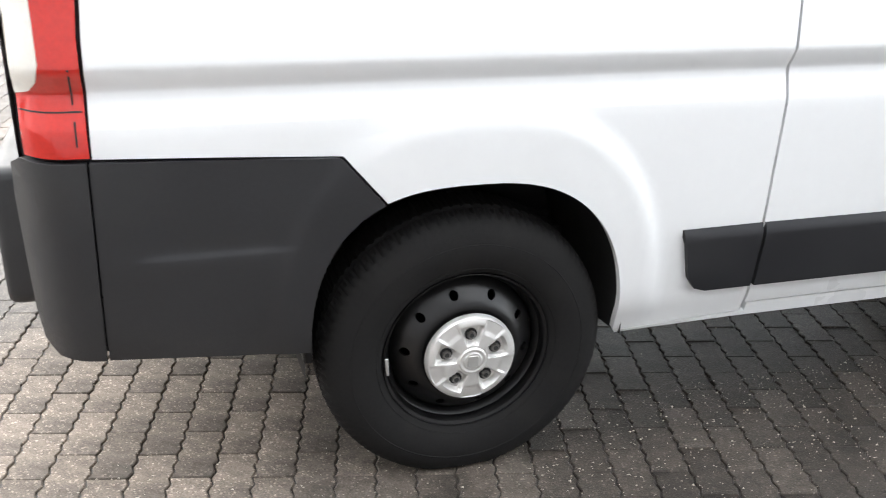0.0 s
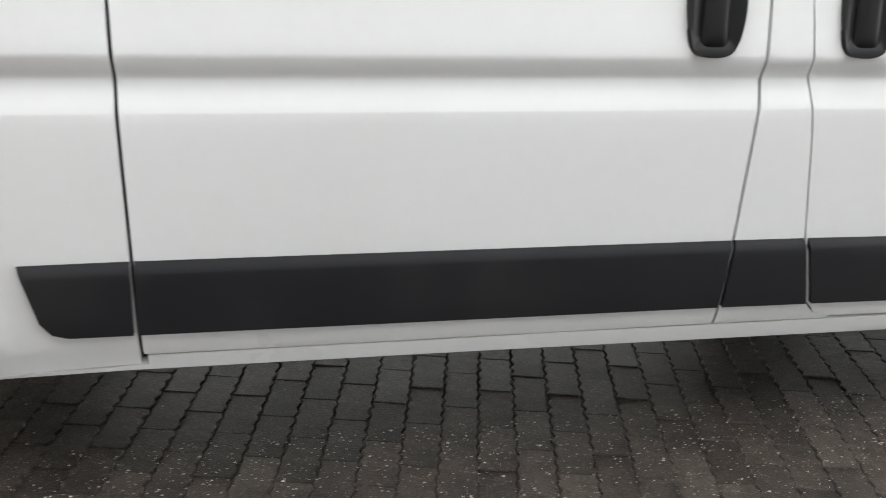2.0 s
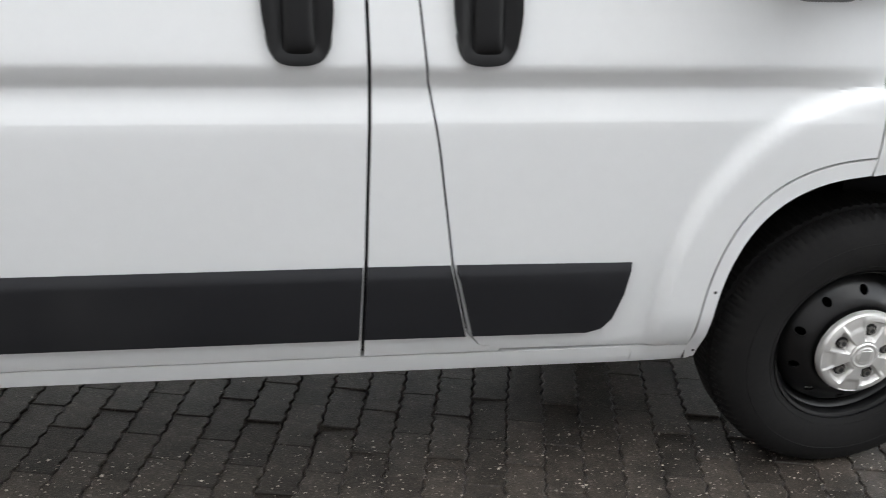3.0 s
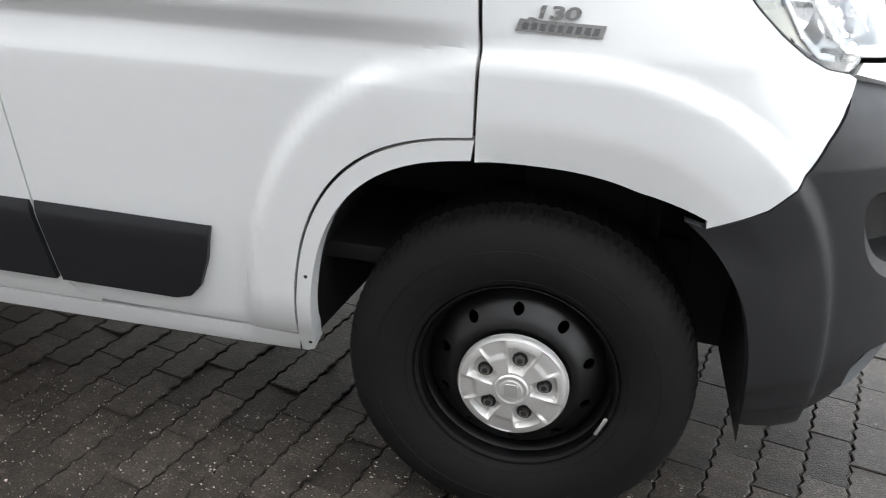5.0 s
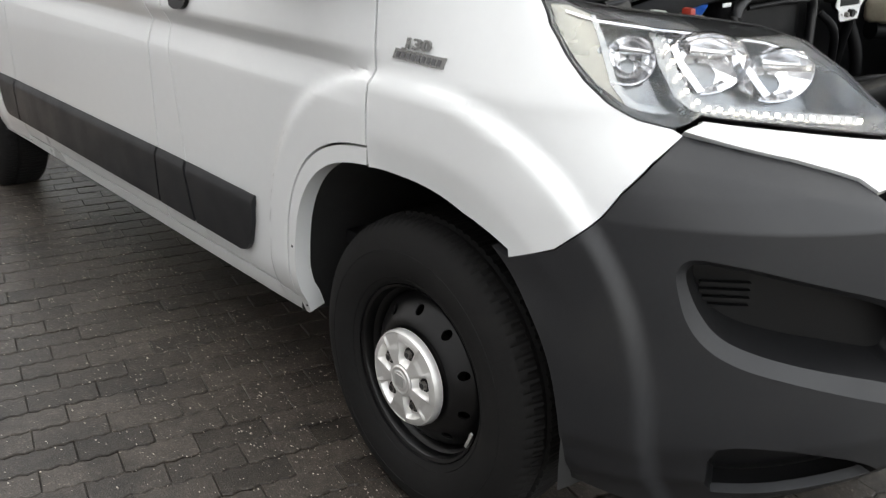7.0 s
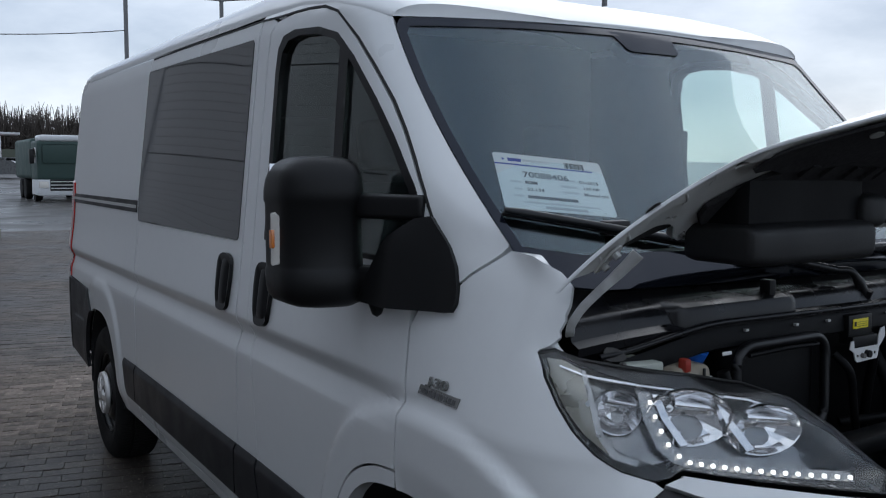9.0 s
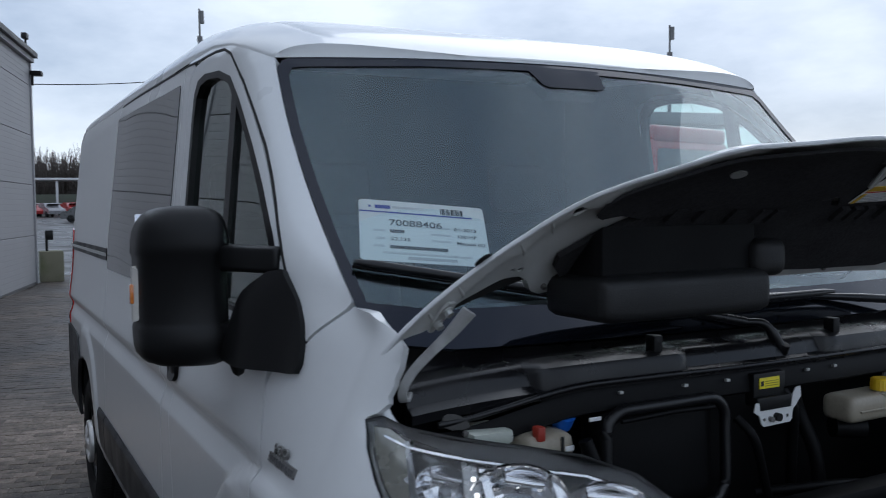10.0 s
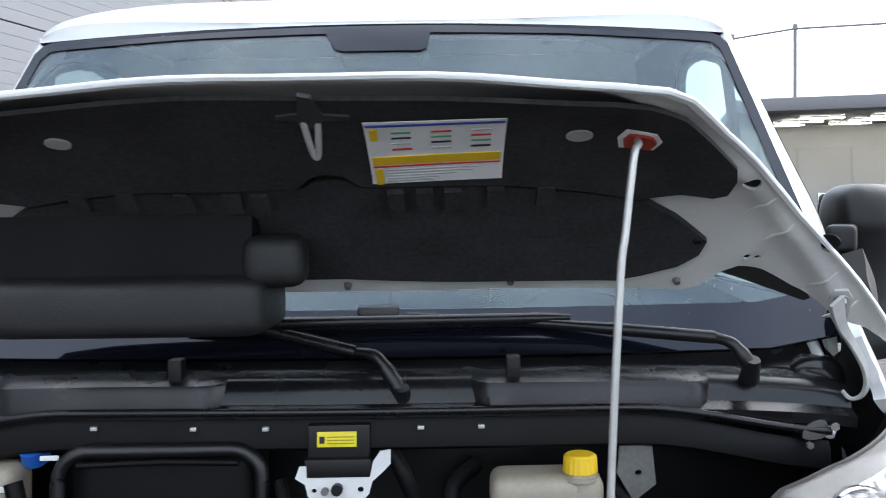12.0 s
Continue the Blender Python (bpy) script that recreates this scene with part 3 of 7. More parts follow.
# badge on the fender
DULL_CHROME = material("dull_chrome", (0.34, 0.34, 0.33), 0.28, metal=0.9, vary=0.1, scale=40)
bm = sheet([(-0.046, 1.083), (0.106, 1.080), (0.111, 1.101), (-0.038, 1.104)], lambda s, z: skin(s, z, 0.004), RIGHT, 0.005, (), 0.02, (), True)
badge = part("engine_badge", bm, DULL_CHROME, fender_r, "dull chrome engine badge")
for k in range(9):
    u = -0.034 + 0.0153 * k
    bm = sheet([(u, 1.0865 - 0.02 * (u + 0.034)), (u + 0.010, 1.0865 - 0.02 * (u + 0.034)), (u + 0.0125, 1.0985 - 0.02 * (u + 0.034)), (u + 0.0025, 1.0985 - 0.02 * (u + 0.034))], lambda s, z: skin(s, z, 0.0052), RIGHT, 0.002, (), 0.02, (), True)
    part("badge_bar", bm, material("badge_grey", (0.12, 0.12, 0.125), 0.4), badge)
p0 = skin(-0.016, 1.107, 0.005)
lettering("badge_number", "130", 0.030, DULL_CHROME, badge, Matrix.Translation(p0) @ Euler((radians(90 - 6), 0, radians(4))).to_matrix().to_4x4() @ Matrix(((1.75, 0.25, 0, 0), (0, 1, 0, 0), (0, 0, 1, 0), (0, 0, 0, 1))), 0.0025, 0.0009)

# roof
def roof_place(x, k):
    """k runs from -1 at the right gutter to 1 at the left one."""
    z1 = top_edge(x)
    y1 = side_y(x, z1)
    zc = float(np.interp(x, [-4.46, -4.38, -4.2, -1.3, -0.9, -0.75, -0.6, -0.5, -0.44, -0.40], [2.15, 2.195, 2.23, 2.248, 2.190, 2.156, 2.112, 2.075, 2.047, 2.022]))
    e = abs(k)
    z = z1 + (zc - z1) * (1 - e ** 6.5) ** 0.52
    z -= 0.010 * math.exp(-((e - 0.80) / 0.012) ** 2) * ramp(x, -0.50, -0.56)
    half = YC - y1
    return Vector((x, YC + k * half, z))


bm = bmesh.new()
ks = sorted(set(list(np.linspace(-1, 1, 41)) + [s * v for s in (-1, 1) for v in (0.77, 0.785, 0.8, 0.815, 0.83, 0.87, 0.9, 0.925, 0.94, 0.955, 0.967, 0.976, 0.984, 0.99, 0.995, 0.9985)]))
ts = list(np.linspace(0, 0.75, 26)) + list(np.linspace(0.77, 1, 22))
grid = []
def roof_front(k):
    y = YC + k * 0.83
    return pane_x(y, pane_top(y)) + 0.010
for t in ts:
    grid.append([bm.verts.new(roof_place(-4.415 + (roof_front(k) + 4.415) * t, k)) for k in ks])
for drop, lift in ((0.0, 0.012), (0.006, 0.003)):        # the header turns down on to the glass
    row = []
    for v in grid[len(ts) - 1]:
        y = v.co.y
        row.append(bm.verts.new(pane_place(lift)(y, pane_top(y) - drop)))
    grid.append(row)
for a, b in zip(grid, grid[1:]):
    for i in range(len(ks) - 1):
        bm.faces.new((a[i], b[i], b[i + 1], a[i + 1]))
roof = part("roof", bm, WHITE, van, "white pressed-steel roof", 60)

# rear end
bm = bmesh.new()
ys = np.linspace(0, 1, 15)
rows_ = []
for z in (0.50, 0.75, 0.95, 1.1, 1.5, 1.9, 2.09, 2.125):
    y0 = side_y(-4.405, z) + 0.004
    rows_.append([bm.verts.new((-4.405 - 0.025 * math.sin(math.pi * t) ** 0.5, y0 + (2 * YC - 2 * y0) * t, z)) for t in ys])
for a, b in zip(rows_, rows_[1:]):
    for i in range(len(ys) - 1):
        bm.faces.new((a[i], a[i + 1], b[i + 1], b[i]))
bmesh.ops.recalc_face_normals(bm, faces=bm.faces[:])
part("rear_doors", bm, WHITE, van)

for left in (False, True):
    # rear lamps
    lamp = part("rear_lamp", panel([(-4.266, 0.916), (-4.264, 1.15), (-4.242, 1.42), (-4.27, 1.49), (-4.385, 1.51), (-4.392, 1.2), (-4.388, 0.918)], 0.03, lift=0.006, left=left, step=0.015), RED_LENS, van, "red rear lamp cluster")
    part("reverse_lens", panel([(-4.392, 1.035), (-4.362, 1.045), (-4.346, 1.065), (-4.338, 1.10), (-4.34, 1.30), (-4.39, 1.30)], 0.006, lift=0.009, left=left, step=0.015, closed=True), CLEAR_LENS, lamp, "clear reversing lens")
    for z in (1.006, 1.315):
        part("lens_joint", panel([(-4.270, z), (-4.270, z + 0.003), (-4.386, z + 0.003), (-4.386, z)], 0.004, lift=0.0075, left=left, closed=True), SHADE, lamp)
    for z0, z1 in ((0.94, 0.99), (1.02, 1.09)):
        part("lens_joint", panel([(-4.287, z0), (-4.284, z0), (-4.283, z1), (-4.287, z1)], 0.004, lift=0.0075, left=left, closed=True), SHADE, lamp)
    # rear bumper
    over = curve_arch(-3.445, 0.400, 0.450, 2.8, 117, 173, 16)
    def flank(s, z):
        step_ = 0.006 * ramp(z, 0.680, 0.698) * ramp(s, -3.84, -3.95) * ramp(s, -4.24, -4.12)
        return skin(s, z, 0.010 - step_)
    bm = sheet([(-3.764, 0.882), (-3.775, 0.888)] + [(-4.0, 0.895), (-4.268, 0.906), (-4.278, 0.458), (-4.05, 0.436), (-3.842, 0.416)] + over[::-1], flank, RIGHT, 0.02, (), 0.016, (0.680, 0.686, 0.692, 0.698))
    side_ = part("rear_bumper_side", flip(bm) if left else bm, PLASTIC, van, "dark grey grained bumper side")
    bm = sheet([(-4.273, 0.906), (-4.283, 0.458), (-4.38, 0.468), (-4.408, 0.495), (-4.42, 0.56), (-4.428, 0.80), (-4.424, 0.887), (-4.40, 0.909)], lambda s, z: skin(s, z, 0.012), RIGHT, 0.02, (), 0.016)
    part("rear_bumper_corner", flip(bm) if left else bm, PLASTIC, van, "dark grey grained bumper corner")
    # dark strip added behind the joint to stand for the gap's shade
    part("joint_shade", flip(boxed(-4.33, -4.24, 0.018, 0.032, 0.47, 0.60, 0.003)) if left else boxed(-4.33, -4.24, 0.018, 0.032, 0.47, 0.60, 0.003), SHADE, side_)
    bm = boxed(-4.258, -3.95, 0.035, 0.045, 0.432, 0.47, 0.003)
    part("rear_flange", flip(bm) if left else bm, INNER, van)
for y0 in (0.03, 2 * YC - 0.27):
    part("mud_flap", boxed(-3.858, -3.835, y0, y0 + 0.24, 0.37, 0.62, 0.006), SATIN, van)
bm = boxed(-4.50, -4.39, 0.22, 1.83, 0.50, 0.83, 0.03, segs=3)
part("rear_step", bm, PLASTIC, van, "dark rear bumper with step")

# wheels
def tyre_wave(i, k):
    """Sipes cut into the shoulder and the tread blocks."""
    if i in (6, 7, 8):
        return (0.0, -0.002, -0.005)[i - 6] if k % 4 == 0 else 0.0
    if i in (9, 12, 13, 14):
        return -0.0055 if (k + 2 * i) % 4 == 0 else 0.0
    return 0.0


TYRE = [(0.206, 0.062), (0.214, 0.036), (0.226, 0.024), (0.250, 0.014), (0.285, 0.008), (0.318, 0.012), (0.342, 0.022), (0.356, 0.033), (0.364, 0.048), (0.370, 0.072), (0.362, 0.076), (0.362, 0.088), (0.372, 0.092), (0.372, 0.17), (0.365, 0.21), (0.355, 0.222), (0.32, 0.242), (0.25, 0.242), (0.206, 0.215)]
RIM = [(0.2155, 0.028), (0.2165, 0.034), (0.209, 0.037), (0.204, 0.046), (0.203, 0.060), (0.196, 0.066), (0.190, 0.080), (0.187, 0.110), (0.186, 0.16), (0.200, 0.20), (0.214, 0.225)]


def wheel_at(x, left, spin, weight, height_):
    c = Vector((x, 0.0, height_))
    bm = lathe(TYRE, 360, "y", c, tyre_wave)
    for v in bm.verts:            # the contact patch is flat
        v.co.z = max(v.co.z, 0.001)
    tyre = part("wheel", flip(bm) if left else bm, RUBBER, van, "black tyre on a black steel rim with a silver cap", 30)
    for r in (0.2335, 0.300):
        bm = lathe([(r - 0.0025, 0.0235 if r < 0.25 else 0.0115), (r, 0.0195 if r < 0.25 else 0.0085), (r + 0.0025, 0.0225 if r < 0.25 else 0.0115)], 96, "y", c)
        part("sidewall_ring", flip(bm) if left else bm, RUBBER, tyre)
    bm = lathe(RIM, 72, "y", c)
    part("rim", flip(bm) if left else bm, STEEL, tyre, "black steel rim", 30)
    # disc with hand holes
    def dish(u, v):
        r = math.hypot(u, v)
        return c + Vector((u, float(np.interp(r, [0.06, 0.105, 0.118, 0.128, 0.138, 0.150, 0.165, 0.178, 0.190], [0.034, 0.032, 0.026, 0.025, 0.030, 0.040, 0.052, 0.064, 0.080])), v))
    ring = lambda r, n, cu=0.0, cv=0.0: [(cu + r * math.cos(2 * math.pi * k / n), cv + r * math.sin(2 * math.pi * k / n)) for k in range(n)]
    holes_ = [ring(0.0115, 14, 0.158 * math.cos(a), 0.158 * math.sin(a)) for a in [spin + 0.2 + 2 * math.pi * k / 10 for k in range(10)]]
    bm = sheet(ring(0.189, 64), dish, RIGHT, 0.006, [ring(0.06, 32)] + holes_, 0.009)
    part("rim_disc", flip(bm) if left else bm, STEEL, tyre)
    bm = lathe([(0.0, 0.13), (0.185, 0.13)], 32, "y", c)
    part("brake_drum", flip(bm) if left else bm, BAY, tyre)
    bm = rod(bmesh.new(), c + Vector((0, 0.12, 0)), c + Vector((0, 0.02, 0)), 0.075, 24)
    part("hub", flip(bm) if left else bm, NUT, tyre)
    # cap: five keystone pockets for the nuts between broad arms, shallow facets towards the rim
    radii = [0.0, 0.012, 0.022, 0.0245, 0.027, 0.031, 0.0335, 0.036, 0.040, 0.044, 0.048, 0.052, 0.056, 0.060, 0.065, 0.070, 0.075, 0.080, 0.084, 0.088, 0.092, 0.096, 0.100, 0.104, 0.108, 0.111, 0.1135, 0.1155, 0.116]
    def face(r, a):
        y = float(np.interp(r, [0.0, 0.022, 0.0245, 0.027, 0.031, 0.0335, 0.036, 0.060, 0.096, 0.104, 0.111, 0.1155, 0.116], [-0.0165, -0.0165, -0.0145, -0.0142, -0.0160, -0.0155, -0.0125, -0.0110, -0.0085, -0.0075, -0.0045, 0.004, 0.016]))
        step = 2 * math.pi / 5
        da = (a - spin + step / 2) % step - step / 2
        across = abs(da) * r
        y += 0.016 * ramp(across, 0.0225 + 0.28 * (r - 0.066), 0.0160 + 0.28 * (r - 0.066)) * ramp(r, 0.040, 0.047) * ramp(r, 0.096, 0.088)
        db = abs((a - spin) % step - step / 2) * r
        y += 0.0042 * ramp(db, 0.34 * r - 0.006, 0.34 * r - 0.011) * ramp(r, 0.074, 0.082) * ramp(r, 0.112, 0.106)
        return y
    bm = bmesh.new()
    n = 150
    rows_ = [[bm.verts.new(c + Vector((r * math.cos(2 * math.pi * k / n), face(r, 2 * math.pi * k / n), r * math.sin(2 * math.pi * k / n)))) for k in range(n)] for r in radii[1:]]
    hub_top = bm.verts.new(c + Vector((0, face(0, 0), 0)))
    for k in range(n):
        bm.faces.new((hub_top, rows_[0][k], rows_[0][(k + 1) % n]))
    for r0, r1 in zip(rows_, rows_[1:]):
        for k in range(n):
            bm.faces.new((r0[k], r1[k], r1[(k + 1) % n], r0[(k + 1) % n]))
    bmesh.ops.recalc_face_normals(bm, faces=bm.faces[:])
    if sum(f.normal.y * f.calc_area() for f in bm.faces) > 0:
        bmesh.ops.reverse_faces(bm, faces=bm.faces[:])
    part("wheel_cap", flip(bm) if left else bm, SILVER, tyre, "silver five-spoke centre cap", 35)
    bm = block(bmesh.new(), c.x - 0.014, c.x + 0.014, -0.0178, -0.0160, c.z - 0.015, c.z + 0.015, 0.0008, 1)
    part("cap_emblem", flip(bm) if left else bm, ZINC, tyre)
    for k in range(5):
        a = spin + 2 * math.pi * k / 5
        q = c + Vector((0.066 * math.cos(a), 0, 0.066 * math.sin(a)))
        # flat black discs stand for the shade in each well and nut bore
        bm = rod(bmesh.new(), q + Vector((0, 0.012, 0)), q + Vector((0, 0.0040, 0)), 0.0160, 20)
        part("nut_well_shade", flip(bm) if left else bm, SHADE, tyre)
        bm = rod(bmesh.new(), q + Vector((0, 0.022, 0)), q + Vector((0, -0.004, 0)), 0.0108, 6)
        part("wheel_nut", flip(bm) if left else bm, NUT, tyre)
        bm = rod(bmesh.new(), q + Vector((0, -0.003, 0)), q + Vector((0, -0.0046, 0)), 0.0062, 12)
        part("nut_bore_shade", flip(bm) if left else bm, SHADE, tyre)
    q = Vector((0.206 * math.cos(weight), 0.03, 0.206 * math.sin(weight)))
    bm = block(bmesh.new(), -0.024, 0.024, -0.004, 0.002, -0.004, 0.004, 0.0015, 1)
    bmesh.ops.transform(bm, matrix=Matrix.Translation(c + q) @ Matrix.Rotation(-weight + math.pi / 2, 4, "Y"), verts=bm.verts[:])
    part("balance_weight", flip(bm) if left else bm, ZINC, tyre)


for x, spin, weight, height_ in ((-3.45, radians(92), radians(184), 0.349), (0.001, radians(80), radians(-24), 0.361)):
    for left in (False, True):
        wheel_at(x, left, spin, weight, height_)

# wheel housings and underbody
for x, a, b, low, low2 in ((-3.445, 0.41, 0.46, 0.352, 0.33), (-0.005, 0.462, 0.505, 0.30, 0.355)):
    for left in (False, True):
        bm = bmesh.new()
        line = [(x + a, low)] + curve_arch(x, a, b, 2.6, 3, 177, 32) + [(x - a, low2)]
        lo, hi = [bm.verts.new((p, side_y(p, 0.6) + 0.018, z)) for p, z in line], [bm.verts.new((p, 0.52, z if 0 < i < len(line) - 1 else z - 0.07)) for i, (p, z) in enumerate(line)]
        for i in range(len(line) - 1):
            bm.faces.new((lo[i], lo[i + 1], hi[i + 1], hi[i]))
        bm.faces.new(hi)
        part("wheel_housing", flip(bm) if left else bm, SHADE, van)
bm = boxed(-4.40, 0.35, 0.50, 1.55, 0.42, 0.52, 0.02)
part("underbody", bm, SHADE, van, "black underbody")
for x0, x1, z in ((-2.98, -0.52, 0.37), (-4.34, -3.92, 0.50)):
    part("floor_pan", boxed(x0, x1, 0.06, 1.99, z, z + 0.05, 0.01), SHADE, van)
for y in (0.50, 1.47):
    bm = boxed(-4.40, -0.2, y, y + 0.08, 0.34, 0.44, 0.01)
    part("chassis_rail", bm, SHADE, van)
bm = rod(bmesh.new(), (-3.45, 0.2, 0.32), (-3.45, 1.85, 0.32), 0.045, 14)
part("rear_axle", bm, SHADE, van)
for y in (0.42, 1.55):
    bm = boxed(-4.15, -2.75, y, y + 0.08, 0.44, 0.50, 0.01)
    part("leaf_spring", bm, SHADE, van)
# inner shell behind the panel joints
for left in (False, True):
    shell = [(-4.40, 0.52), (-3.87, 0.50)] + curve_arch(-3.445, 0.42, 0.47, 2.5, 165, 15, 20) + [(-3.0, 0.40), (-0.52, 0.40)] + curve_arch(-0.005, 0.47, 0.50, 2.5, 172, 30, 20) + [(0.36, 0.75), (0.36, 0.9), (0.15, 1.15), (0.05, 1.24), (-0.3, 1.30), (-1.05, 1.34), (-1.11, 2.0), (-1.0, 2.03), (-0.80, 2.022), (-0.68, 1.99), (-0.70, 2.03), (-0.80, 2.065), (-1.0, 2.085), (-1.3, 2.10), (-4.40, 2.10)]
    bm = sheet(shell, lambda s, z: skin(s, z, -0.024), RIGHT, 0, (), 0.05)
    part("inner_shell", flip(bm) if left else bm, CABIN, van)


# ---- front end ----
POCKET = [(0.527, 0.795), (0.545, 0.822), (0.60, 0.814), (0.655, 0.802), (0.789, 0.758), (0.87, 0.722), (0.95, 0.668), (0.97, 0.64), (0.97, 0.53), (0.95, 0.492), (0.88, 0.518), (0.823, 0.543), (0.722, 0.584), (0.632, 0.616), (0.581, 0.650), (0.549, 0.697), (0.533, 0.755)]
POCKET_IN = [(0.541, 0.79), (0.553, 0.806), (0.60, 0.801), (0.655, 0.789), (0.785, 0.746), (0.86, 0.708), (0.932, 0.656), (0.948, 0.634), (0.948, 0.560), (0.93, 0.532), (0.87, 0.558), (0.818, 0.580), (0.722, 0.612), (0.647, 0.640), (0.597, 0.668), (0.566, 0.713), (0.547, 0.760)]
FOG = softened([(0.598, 0.442), (0.65, 0.456), (0.744, 0.440), (0.843, 0.395), (0.90, 0.345), (0.86, 0.318), (0.76, 0.308), (0.70, 0.308), (0.607, 0.320)], 1)


POCKET, POCKET_IN = softened(POCKET, 2), softened(POCKET_IN, 2)


def nose_sheet(line, depth, holes=(), lift=0.0, step=0.02, rows=(), closed=False, left=False, inward=(-0.7, 0.7, 0)):
    bm = sheet(line, lambda s, z: skin(s, z, lift), inward, depth, holes, step, rows, closed)
    return flip(bm) if left else bm


def ring_between(outer, inner, lift0, lift1, n=3):
    """A band between two outlines with the same number of points, going in from lift0 to lift1."""
    bm = bmesh.new()
    rows_ = []
    finer = lambda p: [(a[0] + (b[0] - a[0]) * k / 4, a[1] + (b[1] - a[1]) * k / 4) for a, b in zip(p, p[1:] + p[:1]) for k in range(4)]
    outer, inner = finer(outer), finer(inner)
    for k in range(n + 1):
        t = k / n
        rows_.append([bm.verts.new(skin(a[0] + (b[0] - a[0]) * t, a[1] + (b[1] - a[1]) * t, lift0 + (lift1 - lift0) * t)) for a, b in zip(outer, inner)])
    m = len(outer)
    for r0, r1 in zip(rows_, rows_[1:]):
        for i in range(m):
            bm.faces.new((r0[i], r0[(i + 1) % m], r1[(i + 1) % m], r1[i]))
    bmesh.ops.recalc_face_normals(bm, faces=bm.faces[:])
    bm.normal_update()
    return bm


def bumper_lift(s, z):
    crest = float(np.interp(s, [0.45, 0.60, 0.72, 0.85, 1.2], [0.985, 0.958, 0.930, 0.888, 0.860]))
    return 0.003 - 0.30 * max(0.0, z - crest) * ramp(s, 0.44, 0.56)


LAMP_GREY = material("lamp_housing", (0.33, 0.335, 0.34), 0.22, metal=0.9, vary=0.12, scale=25)
LAMP_DARK = material("lamp_chrome", (0.24, 0.245, 0.25), 0.16, metal=0.9, vary=0.2, scale=30, bump=0.5, bump_scale=60)
bumper = part("front_bumper", boxed(0.44, 0.50, 0.40, 1.65, 0.50, 0.60, 0.01), SHADE, van, "dark grey grained front bumper")
for left in (False, True):
    over = curve_arch(-0.005, 0.452, 0.488, 2.5, -3, 55, 18)
    line = [(s_at(x, z) if x > CORNER else x, z) for x, z in over] + [ARCH_BREAK] + [(s + 0.001, z - 0.003) for s, z in WING_FOOT[::-1]] + BUMPER_TOP[1:] + [(1.2, 0.25), (0.95, 0.25), (0.79, 0.262), (0.63, 0.272), (0.49, 0.290), (0.45, 0.300)]
    bm = sheet(line, lambda s, z: skin(s, z, bumper_lift(s, z)), (-0.7, 0.7, 0), 0.02, [POCKET, FOG], 0.010, (0.86, 0.87, 0.88, 0.92))
    bm = flip(bm) if left else bm
    part("bumper_skin", bm, PLASTIC, bumper, "dark grey grained bumper skin")
    bm = ring_between(POCKET, POCKET_IN, 0.003, -0.016)
    part("pocket_lip", flip(bm) if left else bm, PLASTIC, bumper)
    # pocket inside is darker than the skin: overhang shade put into its colour
    bm = ring_between(POCKET_IN, [(0.60 + (s - 0.60) * 0.9 + 0.01, 0.70 + (z - 0.70) * 0.72) for s, z in POCKET_IN], -0.016, -0.112, 5)
    part("pocket_wall", flip(bm) if left else bm, material("shaded_plastic", (0.008, 0.008, 0.009), 0.5, vary=0.12, bump=0.3, bump_scale=900, spec=0.35), bumper)
    bm = nose_sheet([(0.60 + (s - 0.60) * 0.9 + 0.01, 0.70 + (z - 0.70) * 0.72) for s, z in POCKET_IN], 0.0, (), -0.110, 0.02, left=left)
    part("pocket_back", bm, SATIN, bumper)
    part("pocket_box", nose_sheet(POCKET, 0.004, (), -0.115, 0.03, (), True, left), PLASTIC, bumper)
    for k in range(4):
        z = 0.690 + 0.015 * k
        bm = nose_sheet([(0.572, z), (0.66, z), (0.66, z + 0.0065), (0.572, z + 0.0065)], 0.012, (), -0.094, 0.02, (), True, left)
        part("pocket_slat", bm, SATIN, bumper)
    fog_in = [(0.73 + (s - 0.73) * 0.86, 0.385 + (z - 0.385) * 0.8) for s, z in FOG]
    # fog recess likewise carries its shade in a darker plastic
    bm = ring_between(FOG, fog_in, 0.003, -0.07, 4)
    part("fog_recess_wall", flip(bm) if left else bm, SATIN, bumper)
    bm = nose_sheet(fog_in, 0.0, (), -0.068, 0.02, left=left)
    part("fog_recess_back", bm, SATIN, bumper)
    # white panel under the lamp
    low = BUMPER_TOP[:6]
    line = [(0.601, 1.021)] + [(s + 0.002, z + 0.007) for s, z in low[1:]] + [(0.86, 0.93), (0.90, 0.95), (1.0, 0.965), (1.2, 0.97), (1.2, 1.01), (1.0, 1.005), (0.945, 0.986)] + [(s, z - 0.008) for s, z in LAMP_LOW[8:12][::-1]] + [(0.637, 1.034)]
    bm = nose_sheet(line, 0.02, (), 0.002, 0.016, left=left)
    part("lamp_panel", bm, WHITE, van, "white panel under the headlamp")
    # headlamp
    lamp_line = LAMP_LOW + LAMP_UP
    shrink = lambda d: [(s + (0.66 - s) * d, z + (1.10 - z) * d) for s, z in lamp_line]
    lens = part("headlamp", nose_sheet(shrink(0.012), 0.004, (), 0.001, 0.014, (), True, left), LENS, van, "clear headlamp with a strip of daytime lights")
    lens.visible_shadow = False
    bm = ring_between(lamp_line, shrink(0.03), -0.001, 0.0005, 2)
    part("lamp_seal", flip(bm) if left else bm, SHADE, lens)
    behind = lambda d: [(s + (0.66 - s) * d, z + (1.10 - z) * (0.42 if z > 1.10 else d)) for s, z in lamp_line]
    mid = behind(0.1)
    bm = ring_between(shrink(0.03), mid, -0.002, -0.075, 4)
